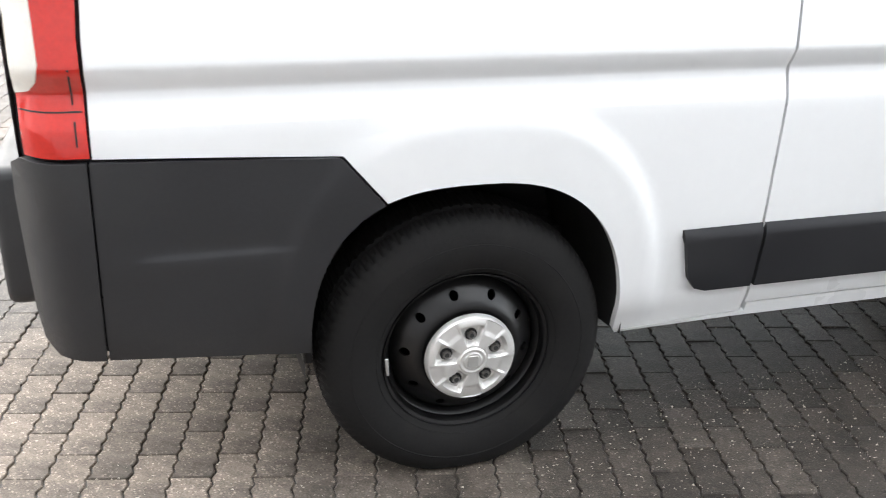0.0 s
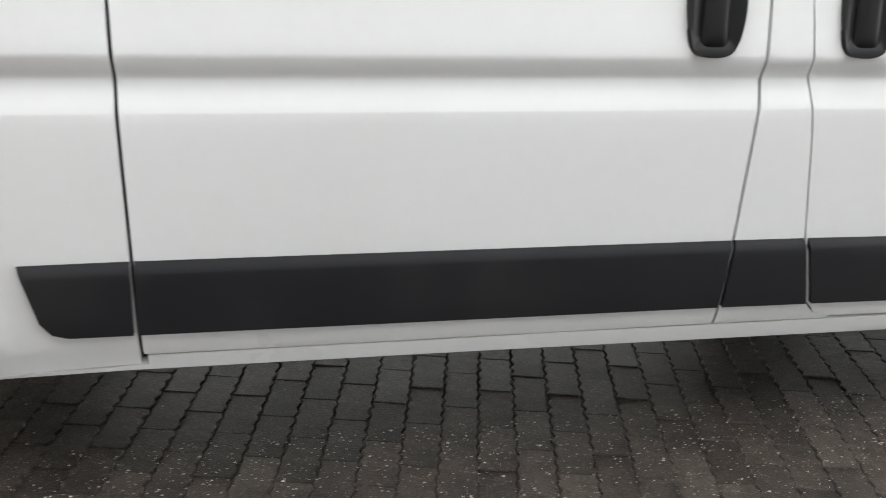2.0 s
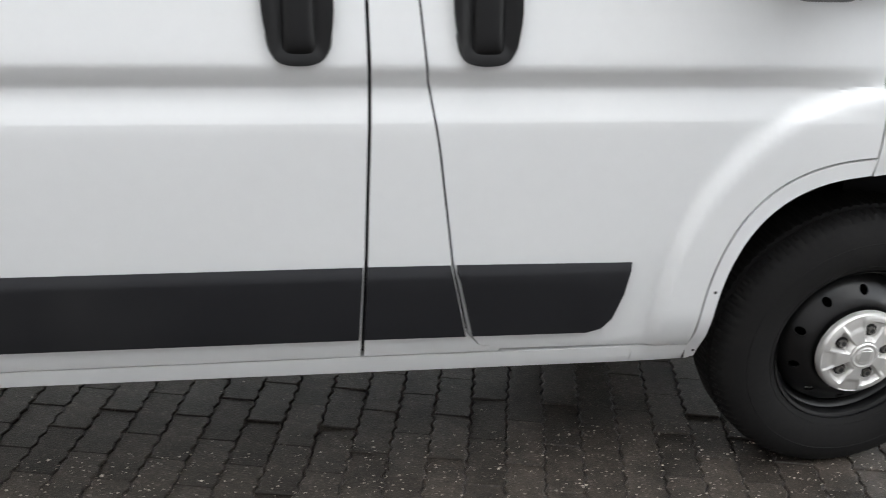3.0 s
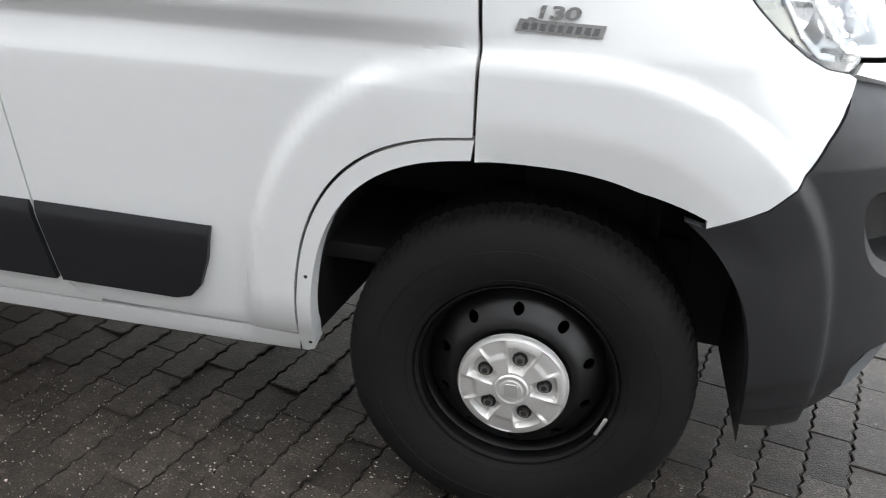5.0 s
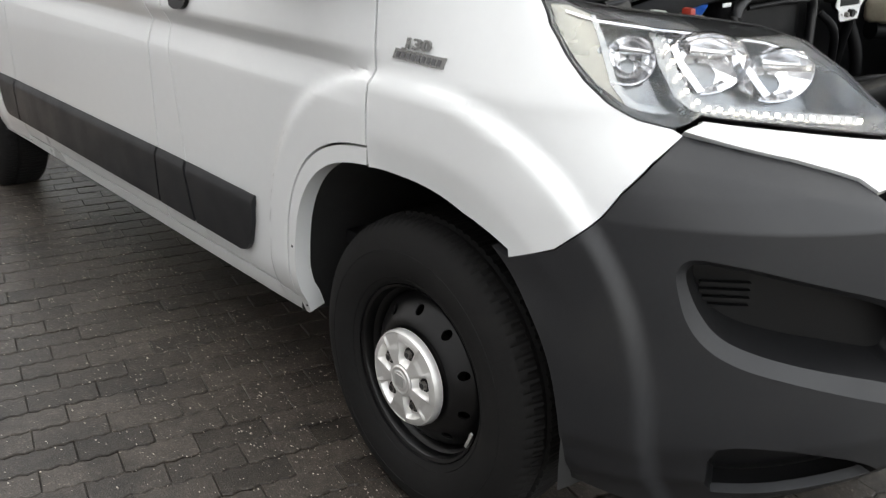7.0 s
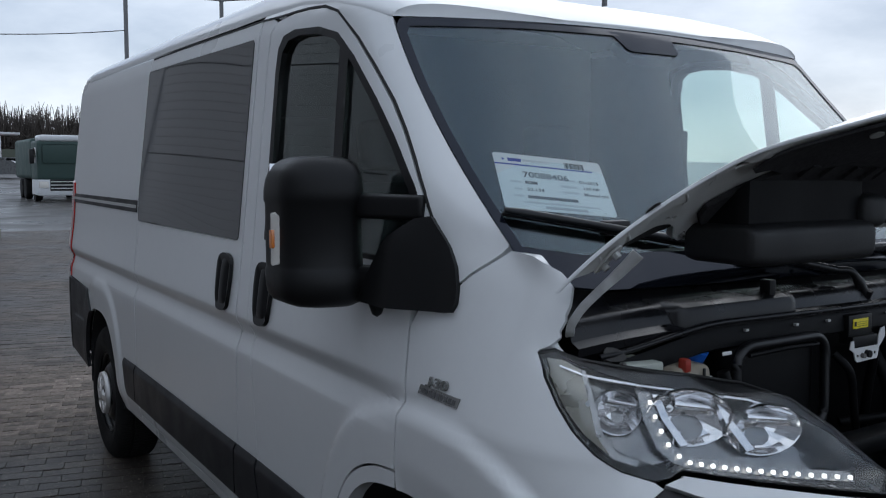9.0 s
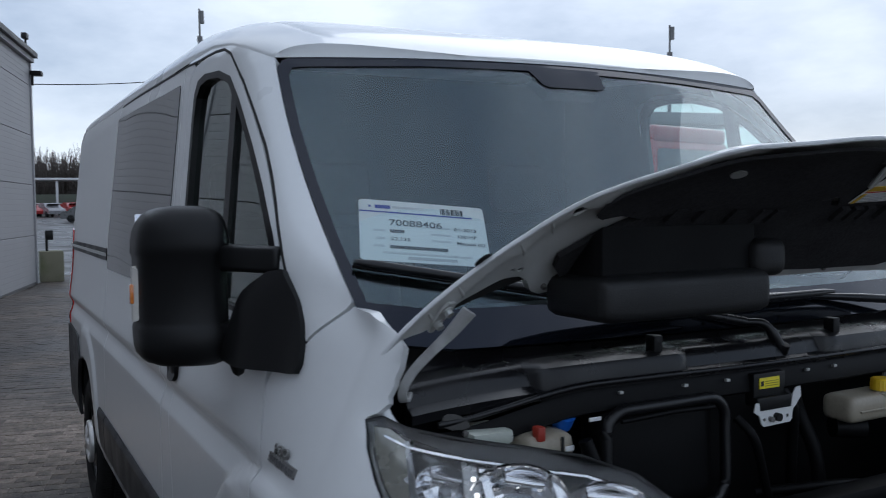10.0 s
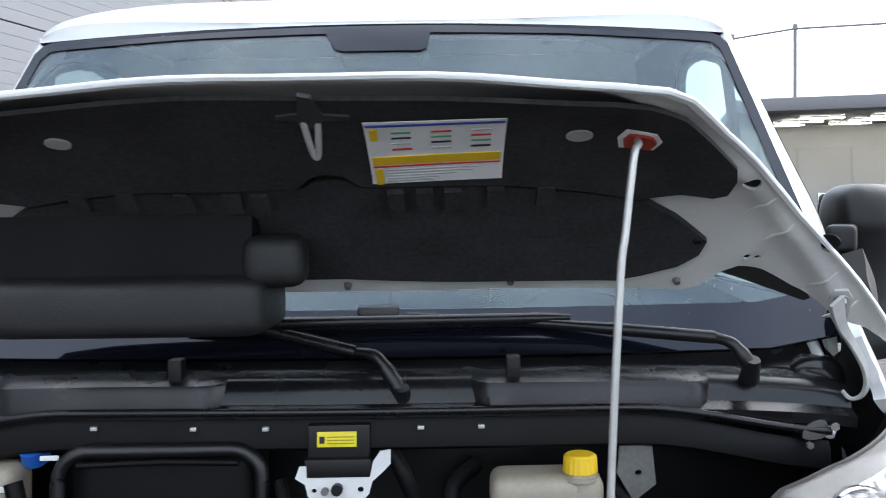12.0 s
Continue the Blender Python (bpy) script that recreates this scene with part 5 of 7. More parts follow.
for a, b in zip(loops, loops[1:]):
    for k in range(32):
        bm.faces.new((a[k], a[(k + 1) % 32], b[(k + 1) % 32], b[k]))
bm.faces.new(loops[0])
bm.faces.new(loops[-1][::-1])
bmesh.ops.recalc_face_normals(bm, faces=bm.faces[:])
duct = part("air_duct", bm, material("duct_plastic", (0.012, 0.012, 0.0125), 0.55, vary=0.25, scale=9, bump=0.3, bump_scale=300), hood, "black moulded air duct", 50)
bm = bmesh.new()
neck_rows = []
for x in (0.335, 0.36, 0.39, 0.42, 0.446, 0.455):
    k = 0.006 if x > 0.45 else 0.0
    neck_rows.append([[bm.verts.new((x, y, z)) for y in np.linspace(0.492 + k, 0.886 - k, 9)] for z in (1.440, hood_z(x, 0.69) - 0.014)])
for a, b in zip(neck_rows, neck_rows[1:]):
    for h in range(2):
        for i in range(8):
            bm.faces.new((a[h][i], a[h][i + 1], b[h][i + 1], b[h][i]))
    for i in (0, 8):
        bm.faces.new((a[0][i], a[1][i], b[1][i], b[0][i]))
for a in (neck_rows[0], neck_rows[-1]):
    for i in range(8):
        bm.faces.new((a[0][i], a[0][i + 1], a[1][i + 1], a[1][i]))
bmesh.ops.recalc_face_normals(bm, faces=bm.faces[:])
# blacker than the duct: the bonnet's shade is put into the neck's colour
part("duct_neck", bm, BAY, hood)
bm = bmesh.new()
block(bm, 0.405, 0.478, 0.866, 0.958, 1.460, 1.538, 0.03, 5)
part("duct_elbow", bm, duct.data.materials[0], hood)
# latch striker
bm = bmesh.new()
tube(bm, bowed([(0.684, 0.992, 1.694), (0.668, 0.994, 1.672), (0.634, 0.999, 1.642), (0.632, 1.005, 1.640), (0.664, 1.010, 1.670), (0.684, 1.012, 1.694)], 5), 0.0042, 8)
part("latch_striker", bm, ZINC, hood, "bright steel latch striker")
bm = sheet([(0.963, 0.676), (0.986, 0.672), (0.990, 0.655), (1.012, 0.655), (1.016, 0.672), (1.050, 0.672), (1.050, 0.682), (1.020, 0.688), (1.012, 0.735), (0.998, 0.742), (0.990, 0.690), (0.963, 0.684)], quilt(0.016), DOWN, 0.005, (), 0.012)
part("latch_plate", bm, material("dull_steel", (0.07, 0.07, 0.07), 0.5, metal=0.5), hood)
bm = sheet([(0.985, 0.524), (1.020, 0.524), (1.015, 0.540), (0.990, 0.540)], quilt(0.008), DOWN, 0.005, (), 0.015)
part("catch_plate", bm, SATIN, hood)
# warning label
def lab(y0, y1, x0, x1, lift):
    y0, y1, x0, x1 = y0 - 0.022, y1 - 0.023, 0.5215 + (x0 - 0.545) * 0.96, 0.5215 + (x1 - 0.545) * 0.96
    return sheet([(y0, x0), (y1, x0), (y1, x1), (y0, x1)], quilt(lift + 0.010), DOWN, 0.0012, (), 0.02)
sticker = part("warning_label", lab(1.086, 1.262, 0.545, 0.694, 0.006), PAPER, hood, "white and yellow warning label in many small lines")
part("label_band", lab(1.090, 1.258, 0.588, 0.606, 0.0072), YELLOW, sticker)
part("label_rule", lab(1.090, 1.258, 0.583, 0.585, 0.0076), RED_INK, sticker)
part("label_head", lab(1.088, 1.260, 0.684, 0.688, 0.0076), BLUE_INK, sticker)
for x in (0.550, 0.556, 0.562, 0.568, 0.574):
    part("label_line", lab(1.106, 1.20 + 0.03 * math.sin(x * 900), x, x + 0.0022, 0.0074), GREY_INK, sticker)
part("label_tag", lab(1.092, 1.103, 0.545, 0.578, 0.0074), YELLOW, sticker)
for y in (1.118, 1.168, 1.218):
    for k in range(4):
        part("label_line", lab(y, y + 0.026, 0.622 + 0.014 * k, 0.625 + 0.014 * k, 0.0074), (GREY_INK, INK, GREEN_INK, RED_INK)[(k + int(y * 100)) % 4], sticker)
part("label_tag", lab(1.092, 1.103, 0.648, 0.676, 0.0074), YELLOW, sticker)
# prop rod and its red cup
bm = sheet([(1.387, 0.584), (1.432, 0.581), (1.438, 0.604), (1.428, 0.622), (1.390, 0.624), (1.382, 0.604)], quilt(0.015), DOWN, 0.004, (), 0.015)
cup_ = part("prop_cup", bm, PAPER, hood, "white and red prop-rod socket")
bm = sheet([(1.393, 0.589), (1.426, 0.586), (1.431, 0.604), (1.424, 0.616), (1.395, 0.618), (1.389, 0.604)], quilt(0.019), DOWN, 0.006, (), 0.015)
part("cup_insert", bm, RED_PLASTIC, cup_)
bm = tube(bmesh.new(), bowed([(0.628, 1.404, 1.652), (0.654, 1.400, 1.646), (0.664, 1.392, 1.630), (0.667, 1.381, 1.54), (0.668, 1.374, 1.48), (0.668, 1.362, 1.25), (0.664, 1.356, 1.02), (0.66, 1.355, 0.98)], 5), 0.0048, 10)
part("prop_rod", bm, ZINC, van, "thin steel bonnet prop rod")
# hinges
def strap(points, wide, thick, across):
    """A flat bar along a line of points; across gives the direction of its width at each end."""
    bm, rings = bmesh.new(), []
    pts = [Vector(p) for p in points]
    a0, a1 = Vector(across[0]), Vector(across[1])
    for i, p in enumerate(pts):
        d = (pts[min(i + 1, len(pts) - 1)] - pts[max(i - 1, 0)]).normalized()
        w = a0.lerp(a1, i / (len(pts) - 1))
        w = (w - d * w.dot(d)).normalized()
        u = d.cross(w)
        k = float(np.interp(i / (len(pts) - 1), [0, 0.25, 1], wide)) / 2
        rings.append([bm.verts.new(p + w * k * c + u * thick * s_) for c, s_ in ((-1, -0.3), (-0.9, -0.5), (0.9, -0.5), (1, -0.3), (1, 0.3), (0.9, 0.5), (-0.9, 0.5), (-1, 0.3))])
    for a, b in zip(rings, rings[1:]):
        for k in range(8):
            bm.faces.new((a[k], b[k], b[(k + 1) % 8], a[(k + 1) % 8]))
    bm.faces.new(rings[0])
    bm.faces.new(rings[-1][::-1])
    bmesh.ops.recalc_face_normals(bm, faces=bm.faces[:])
    return bm


def hinge_at(left):
    side = lambda bm: flip(bm) if left else bm
    pts = bowed([(0.392, 0.252, 1.424), (0.360, 0.231, 1.383), (0.335, 0.200, 1.344), (0.315, 0.175, 1.309), (0.300, 0.164, 1.278), (0.288, 0.168, 1.256), (0.276, 0.180, 1.250), (0.268, 0.190, 1.262)], 4)
    hinge = part("bonnet_hinge", side(strap(pts, (0.028, 0.019, 0.016), 0.006, ((0.5, 0.7, 0.1), (0.75, 0.45, 0.2)))), HINGE, van, "painted steel bonnet hinge arm")
    bm = sheet(softened([(0.247, 0.346), (0.212, 0.364), (0.201, 0.306), (0.222, 0.296)], 1), hood_place(-0.015), DOWN, 0.005, (), 0.01)
    part("hinge_plate", side(bm), INNER, hinge)
    for y, x in ((0.224, 0.342), (0.216, 0.318)):
        a, b = hood_place(-0.016)(y, x), hood_place(-0.027)(y, x)
        part("hinge_bolt", side(rod(bmesh.new(), a, b, 0.0085, 6)), ZINC, hinge)
        part("bolt_washer", side(rod(bmesh.new(), a, hood_place(-0.018)(y, x), 0.012, 16)), ZINC, hinge)
    foot = [(0.282, 1.196), (0.238, 1.196), (0.232, 1.214), (0.240, 1.226), (0.262, 1.224), (0.280, 1.212)]
    bm = sheet(softened(foot, 1), lambda y, z: Vector((0.322 + 0.25 * (1.22 - z) + 0.3 * (y - 0.25), y, z)), (-1, 0, 0), 0.005, (), 0.01)
    part("hinge_foot", side(bm), material("bare_foot", (0.05, 0.048, 0.045), 0.5, metal=0.3, vary=0.25, scale=20), hinge)
    part("foot_bolt", side(rod(bmesh.new(), (0.335, 0.271, 1.189), (0.342, 0.271, 1.189), 0.006, 6)), NUT, hinge)


hinge_at(False)
hinge_at(True)

# ---- scuttle, wipers and engine bay ----
def loft_y(section, y0, y1, n=40, bend=None):
    """A long moulding across the van from a section of (x, z)."""
    bm = bmesh.new()
    rows_ = []
    for k in range(n + 1):
        y = y0 + (y1 - y0) * k / n
        rows_.append([bm.verts.new((x + (bend(y)[0] if bend else 0), y, z + (bend(y)[1] if bend else 0))) for x, z in section])
    for a, b in zip(rows_, rows_[1:]):
        for i in range(len(section) - 1):
            bm.faces.new((a[i], a[i + 1], b[i + 1], b[i]))
    bmesh.ops.recalc_face_normals(bm, faces=bm.faces[:])
    return bm


sag = lambda y: (-0.075 * ((y - YC) / 0.85) ** 2, -0.035 * ((y - YC) / 0.85) ** 4)
scuttle = part("scuttle_panel", loft_y([(0.372, 1.238), (0.374, 1.256), (0.360, 1.262), (0.352, 1.266), (0.345, 1.284), (0.338, 1.297), (0.322, 1.305), (0.285, 1.309), (0.278, 1.314), (0.272, 1.326), (0.255, 1.334), (0.240, 1.352), (0.200, 1.388)], 0.18, 1.825, 44, sag), WET, van, "wet black plastic scuttle panel")
for y0, y1 in ((0.400, 0.828), (1.177, 1.605)):
    def ledge(y, y0=y0, y1=y1):
        a, b = sag(y)
        return a - 0.05 * (1 - ramp(y, y0, y0 + 0.05) * ramp(y, y1, y1 - 0.05)), b
    bm = loft_y([(0.350, 1.250), (0.374, 1.256), (0.372, 1.288), (0.366, 1.299), (0.352, 1.304), (0.318, 1.312), (0.300, 1.306)], y0, y1, 26, ledge)
    part("scuttle_ledge", bm, WET, scuttle, "raised drain cover")
bm = block(bmesh.new(), 0.11, 0.245, 1.735, 1.845, 1.18, 1.312, 0.05, 6)
part("scuttle_corner", bm, WET, scuttle, "wet corner cover beside the hinge", 60)
for y in (0.727, 1.265):
    part("scuttle_clip", boxed(0.322 + sag(y)[0], 0.352 + sag(y)[0], y - 0.011, y + 0.011, 1.296, 1.338, 0.004), SATIN, scuttle)
bm = bmesh.new()
tube(bm, [(0.380 + sag(y)[0], y, 1.260 + sag(y)[1] - 0.030 * ramp(abs(y - YC), 0.45, 0.75)) for y in np.linspace(0.225, 1.775, 40)], 0.0065, 8)
part("bonnet_seal", bm, WET, van, "black rubber bonnet seal")
bm = loft_y([(0.374, 1.248), (0.382, 1.235), (0.384, 1.205), (0.372, 1.198)], 0.225, 1.775, 40, lambda y: (sag(y)[0], sag(y)[1] - 0.035 * ramp(abs(y - YC), 0.45, 0.75)))
part("cross_member", bm, BAY, van, "black cross member below the screen")
for y in (0.607, 0.766, 0.879, 1.119, 1.212):
    x = 0.386 + sag(y)[0]
    part("bright_clip", boxed(x - 0.004, x + 0.004, y - 0.005, y + 0.005, 1.233, 1.239, 0.001), ZINC, van)
# rain standing on the scuttle
random.seed(9)
bm = bmesh.new()
for _ in range(420):
    y = random.uniform(0.30, 1.75)
    k = random.random()
    x, z = 0.318 + 0.036 * k + sag(y)[0], 1.3125 - 0.0085 * k + sag(y)[1]
    if not (0.42 < y < 0.80 or 1.26 < y < 1.60):
        x, z = 0.287 + 0.035 * k + sag(y)[0], 1.3095 - 0.004 * k + sag(y)[1]
    m = Matrix.Translation((x, y, z)) @ Matrix.Diagonal((1, random.uniform(0.8, 1.7), 0.35, 1))
    bmesh.ops.create_icosphere(bm, subdivisions=1, radius=random.choice((0.0011, 0.0015, 0.0021)), matrix=m)
tagged(part("rainwater", bm, LENS, scuttle, "beads of rain"), kind="stuff")
# wipers
def wiper(pivot, joint, tip0, tip1, crook, name_label):
    arm = part("wiper_arm", tube(bmesh.new(), bowed([pivot, [(pivot[i] + joint[i]) / 2 + (crook if i == 2 else 0.006 if i == 0 else 0) for i in range(3)], joint], 5), [0.013] * 4 + [0.010] * 3 + [0.009] * 4, 8), WET, van, name_label)
    mid = [tip0[i] * 0.5 + tip1[i] * 0.5 + (0.022 if i == 2 else 0.008 if i == 0 else 0) for i in range(3)]
    part("wiper_rod", tube(bmesh.new(), bowed([joint, [(joint[i] + mid[i]) / 2 + (0.003 if i == 2 else 0) for i in range(3)], mid], 5), [0.011] * 4 + [0.009] * 4 + [0.006] * 3, 8), WET, arm)
    a, b = Vector(tip0), Vector(tip1)
    line = []
    for t in np.linspace(0, 1, 14):
        y = a.y + (b.y - a.y) * t
        z = a.z + (b.z - a.z) * t
        line.append(pane_place(0.018)(y, z))
    part("wiper_blade", tube(bmesh.new(), line, [0.006] + [0.010] * 12 + [0.006], 6), WET, arm)
    part("wiper_lip", tube(bmesh.new(), [p + Vector((-0.008, 0, -0.010)) for p in line], 0.004, 6), RUBBER, arm)
    c = Vector(mid)
    part("blade_clip", block(bmesh.new(), c.x - 0.016, c.x + 0.014, c.y - 0.036, c.y + 0.036, c.z - 0.024, c.z + 0.013, 0.006), WET, arm)
    part("pivot_cap", rod(bmesh.new(), Vector(pivot) - Vector((0.012, 0, 0.02)), Vector(pivot) + Vector((0.008, 0, 0.016)), 0.017, 14, 0.012), WET, arm)


wiper((0.342, 1.089, 1.275), (0.305, 1.012, 1.342), (0.044, 0.165, 1.486), (0.20, 0.70, 1.388), 0.026, "wet black wiper arm and blade")
wiper((0.312, 1.650, 1.308), (0.288, 1.598, 1.356), (0.243, 1.366, 1.374), (0.19, 0.72, 1.372), 0.014, "wet black wiper arm and blade")

# bay floor, walls
before_bay = set(bpy.data.objects)
bay = part("engine_bay", boxed(0.10, 0.52, 0.36, 1.72, 0.62, 0.66, 0.01), BAY, van, "dark engine bay")
part("firewall", boxed(0.20, 0.235, 0.22, 1.83, 0.64, 1.26, 0.01), BAY, bay)
for left in (False, True):
    bm = bmesh.new()
    pts = [(-0.05, 0.16), (0.15, 0.165), (0.27, 0.19), (0.36, 0.26), (0.42, 0.34)]
    lo, hi = [bm.verts.new((x, y + 0.06, 0.66)) for x, y in pts], [bm.verts.new((x, y, float(np.interp(x, [0.1, 0.3, 0.42], [1.27, 1.13, 1.05])))) for x, y in pts]
    for i in range(len(pts) - 1):
        bm.faces.new((lo[i], lo[i + 1], hi[i + 1], hi[i]))
    part("inner_wing", flip(bm) if left else bm, BAY, bay)
    bm = tube(bmesh.new(), bowed([(0.10, 0.165, 1.385), (0.20, 0.155, 1.325), (0.275, 0.150, 1.235), (0.32, 0.18, 1.20)], 4), 0.010, 6)
    part("wing_flange", flip(bm) if left else bm, WHITE, bay)
part("slam_panel", boxed(0.50, 0.56, 0.50, 1.55, 0.98, 1.02, 0.01), BAY, bay)
# air box with a moulded rim
def ring_line(y0, y1, z0, z1, x, r=0.05, n=6):
    pts = []
    for cy, cz, a0 in ((y1 - r, z1 - r, 0), (y0 + r, z1 - r, 90), (y0 + r, z0 + r, 180), (y1 - r, z0 + r, 270)):
        for k in range(n + 1):
            a = radians(a0 + 90 * k / n)
            pts.append((x, cy + r * math.cos(a), cz + r * math.sin(a)))
    return pts + [pts[0]]


box_ = part("air_box", boxed(0.27, 0.37, 0.585, 0.895, 0.98, 1.215, 0.04, segs=3), BAY, bay, "black air filter box")
part("air_box_rim", tube(bmesh.new(), ring_line(0.578, 0.902, 0.985, 1.212, 0.385), 0.012, 8), material("box_rim", (0.007, 0.007, 0.008), 0.36), bay)
part("air_box_rib", tube(bmesh.new(), [(0.392, 0.612, 1.192), (0.393, 0.75, 1.196), (0.391, 0.865, 1.192)], 0.005, 6), box_.data.materials[0], bay)
# control unit and its bracket
ecu = part("control_unit", boxed(0.372, 0.398, 0.975, 1.073, 1.178, 1.250, 0.004), SATIN, bay, "black control unit with a yellow label")
part("unit_cover", boxed(0.395, 0.412, 0.972, 1.076, 1.172, 1.200, 0.004), SATIN, bay)
part("unit_label", boxed(0.398, 0.4005, 0.990, 1.052, 1.216, 1.240, 0.0008), LABEL_YELLOW, bay, "yellow label")
for z in (1.221, 1.226, 1.231):
    part("label_line", boxed(0.4005, 0.4012, 1.006, 1.048, z, z + 0.0016, 0.0), material("label_print", (0.35, 0.3, 0.03), 0.5), bay)
part("label_sign", boxed(0.4005, 0.4012, 0.994, 1.002, 1.222, 1.233, 0.0), INK, bay)
bm = sheet([(0.958, 1.172), (0.965, 1.190), (0.975, 1.190), (0.976, 1.172), (1.074, 1.172), (1.079, 1.196), (1.090, 1.212), (1.106, 1.214), (1.106, 1.192), (1.090, 1.176), (1.078, 1.166), (1.073, 1.147), (1.067, 1.140), (0.986, 1.138), (0.978, 1.145), (0.974, 1.162)], lambda y, z: Vector((0.414 + 0.06 * (1.17 - z), y, z)), (-1, 0, 0), 0.003, [hole_ring(1.060, 1.154, 0.005), hole_ring(0.988, 1.153, 0.004)], 0.015, (), True)
part("unit_bracket", bm, material("bright_bracket", (0.7, 0.7, 0.69), 0.4, vary=0.05), bay, "white steel bracket")
part("bracket_bolt", rod(bmesh.new(), (0.412, 1.024, 1.156), (0.426, 1.024, 1.156), 0.009, 12), SATIN, bay)
part("bracket_stud", rod(bmesh.new(), (0.412, 1.005, 1.153), (0.424, 1.005, 1.153), 0.006, 8), NUT, bay)
# brake fluid reservoir
tank_ = part("fluid_reservoir", block(bmesh.new(), 0.335, 0.425, 1.262, 1.438, 1.106, 1.168, 0.024, 4), TANK, bay, "milky fluid reservoir with a yellow cap")
part("reservoir_neck", rod(bmesh.new(), (0.400, 1.402, 1.145), (0.400, 1.402, 1.172), 0.026, 20), TANK, tank_)
bm = lathe([(0.0, 1.199), (0.021, 1.199), (0.0245, 1.196), (0.0262, 1.172), (0.0245, 1.169)], 40, "z", (0.400, 1.402, 0), lambda i, k: 0.0012 if k % 2 and i in (2, 3) else 0)
part("reservoir_cap", bm, YELLOW, tank_, "yellow ribbed cap", 25)
# coolant tank, fuse box, battery corner
part("tank_seam", tube(bmesh.new(), [(0.427, 1.29, 1.134), (0.4275, 1.36, 1.134), (0.426, 1.412, 1.134)], 0.0022), TANK, tank_)
part("filler_collar", rod(bmesh.new(), (0.400, 1.402, 1.160), (0.400, 1.402, 1.166), 0.030, 24), TANK, tank_)
tank2 = part("coolant_tank", block(bmesh.new(), 0.30, 0.385, 0.395, 0.505, 1.02, 1.185, 0.025, 3), TANK, bay, "milky coolant tank with printed mark")
part("tank_strap", block(bmesh.new(), 0.385, 0.389, 0.468, 0.474, 1.03, 1.18, 0.001), SATIN, tank2)
part("tank_mark", boxed(0.3855, 0.387, 0.478, 0.498, 1.150, 1.160, 0.0005), PAPER, tank2)
part("blue_cap", rod(bmesh.new(), (0.32, 0.515, 1.185), (0.335, 0.515, 1.208), 0.022, 16), BLUE_PLASTIC, bay, "blue cap")
part("red_terminal", block(bmesh.new(), 0.362, 0.385, 0.416, 0.434, 1.175, 1.204, 0.005), RED_PLASTIC, bay, "red terminal cover")
fuse = part("fuse_box", block(bmesh.new(), 0.27, 0.355, 0.295, 0.372, 1.07, 1.192, 0.008), PALE_BOX, bay, "pale fuse box")
part("fuse_lid", block(bmesh.new(), 0.265, 0.36, 0.29, 0.377, 1.175, 1.200, 0.006), PALE_BOX, fuse)
part("white_tag", boxed(0.372, 0.375, 0.545, 0.575, 1.196, 1.204, 0.001), PAPER, bay)
for pts, r in (([(0.36, 1.10, 1.20), (0.37, 1.13, 1.15), (0.34, 1.16, 1.05), (0.30, 1.2, 0.9)], 0.013), ([(0.28, 1.24, 1.15), (0.33, 1.20, 1.12), (0.36, 1.22, 1.02), (0.35, 1.24, 0.85)], 0.016),
               ([(0.39, 0.93, 1.16), (0.42, 0.95, 1.12), (0.40, 1.0, 1.03), (0.38, 1.05, 0.92)], 0.010), ([(0.40, 0.515, 1.17), (0.41, 0.535, 1.10), (0.40, 0.545, 0.98)], 0.014), ([(0.34, 1.46, 1.13), (0.36, 1.50, 1.09), (0.33, 1.56, 1.02), (0.36, 1.62, 0.95)], 0.009),
               ([(0.33, 1.05, 0.96), (0.42, 1.2, 0.98), (0.44, 1.45, 0.96), (0.38, 1.7, 1.02)], 0.012), ([(0.45, 0.56, 0.93), (0.47, 0.75, 0.96), (0.46, 0.98, 0.93)], 0.012)):
    part("hose", tube(bmesh.new(), bowed(pts, 5), r, 8), BAY, bay)
part("strut_bracket", sheet([(1.475, 1.205), (1.525, 1.195), (1.535, 1.13), (1.50, 1.10), (1.47, 1.15)], lambda y, z: Vector((0.335 + 0.2 * (z - 1.1), y, z)), (-1, 0, 0), 0.004, [hole_ring(1.505, 1.150, 0.006)], 0.02, (), True), material("dull_bracket", (0.22, 0.22, 0.21), 0.5, metal=0.3, vary=0.2), bay)
part("pump", rod(bmesh.new(), (0.36, 1.275, 1.09), (0.39, 1.345, 1.085), 0.026, 18), BAY, bay)
part("wing_bolt", rod(bmesh.new(), (0.33, 0.172, 1.185), (0.34, 0.178, 1.187), 0.007, 6), NUT, bay)
part("wing_bolt", flip(rod(bmesh.new(), (0.33, 0.172, 1.215), (0.34, 0.178, 1.217), 0.007, 6)), NUT, bay)

# the bay's contents sit square to the middle of the van
BAY_SEAT = Matrix(((0.995, -0.0124, -0.0273, 0.0447), (0.0009, 0.9783, 0.0161, -0.0289), (-0.009, 0.0046, 0.9821, 0.0145), (0, 0, 0, 1)))
for ob in set(bpy.data.objects) - before_bay:
    ob.data.transform(BAY_SEAT)

# ---- sale sheet behind the windscreen ----
def on_screen(u, v):
    """u to the left of the van from the lower right corner, v up the glass."""
    a = Vector((0.024, 0.195, 1.500))
    along = Vector((0.066, 0.282, -0.027)).normalized()
    upw = Vector((-0.127, 0.050, 0.131)).normalized()
    return a + along * u + upw * v


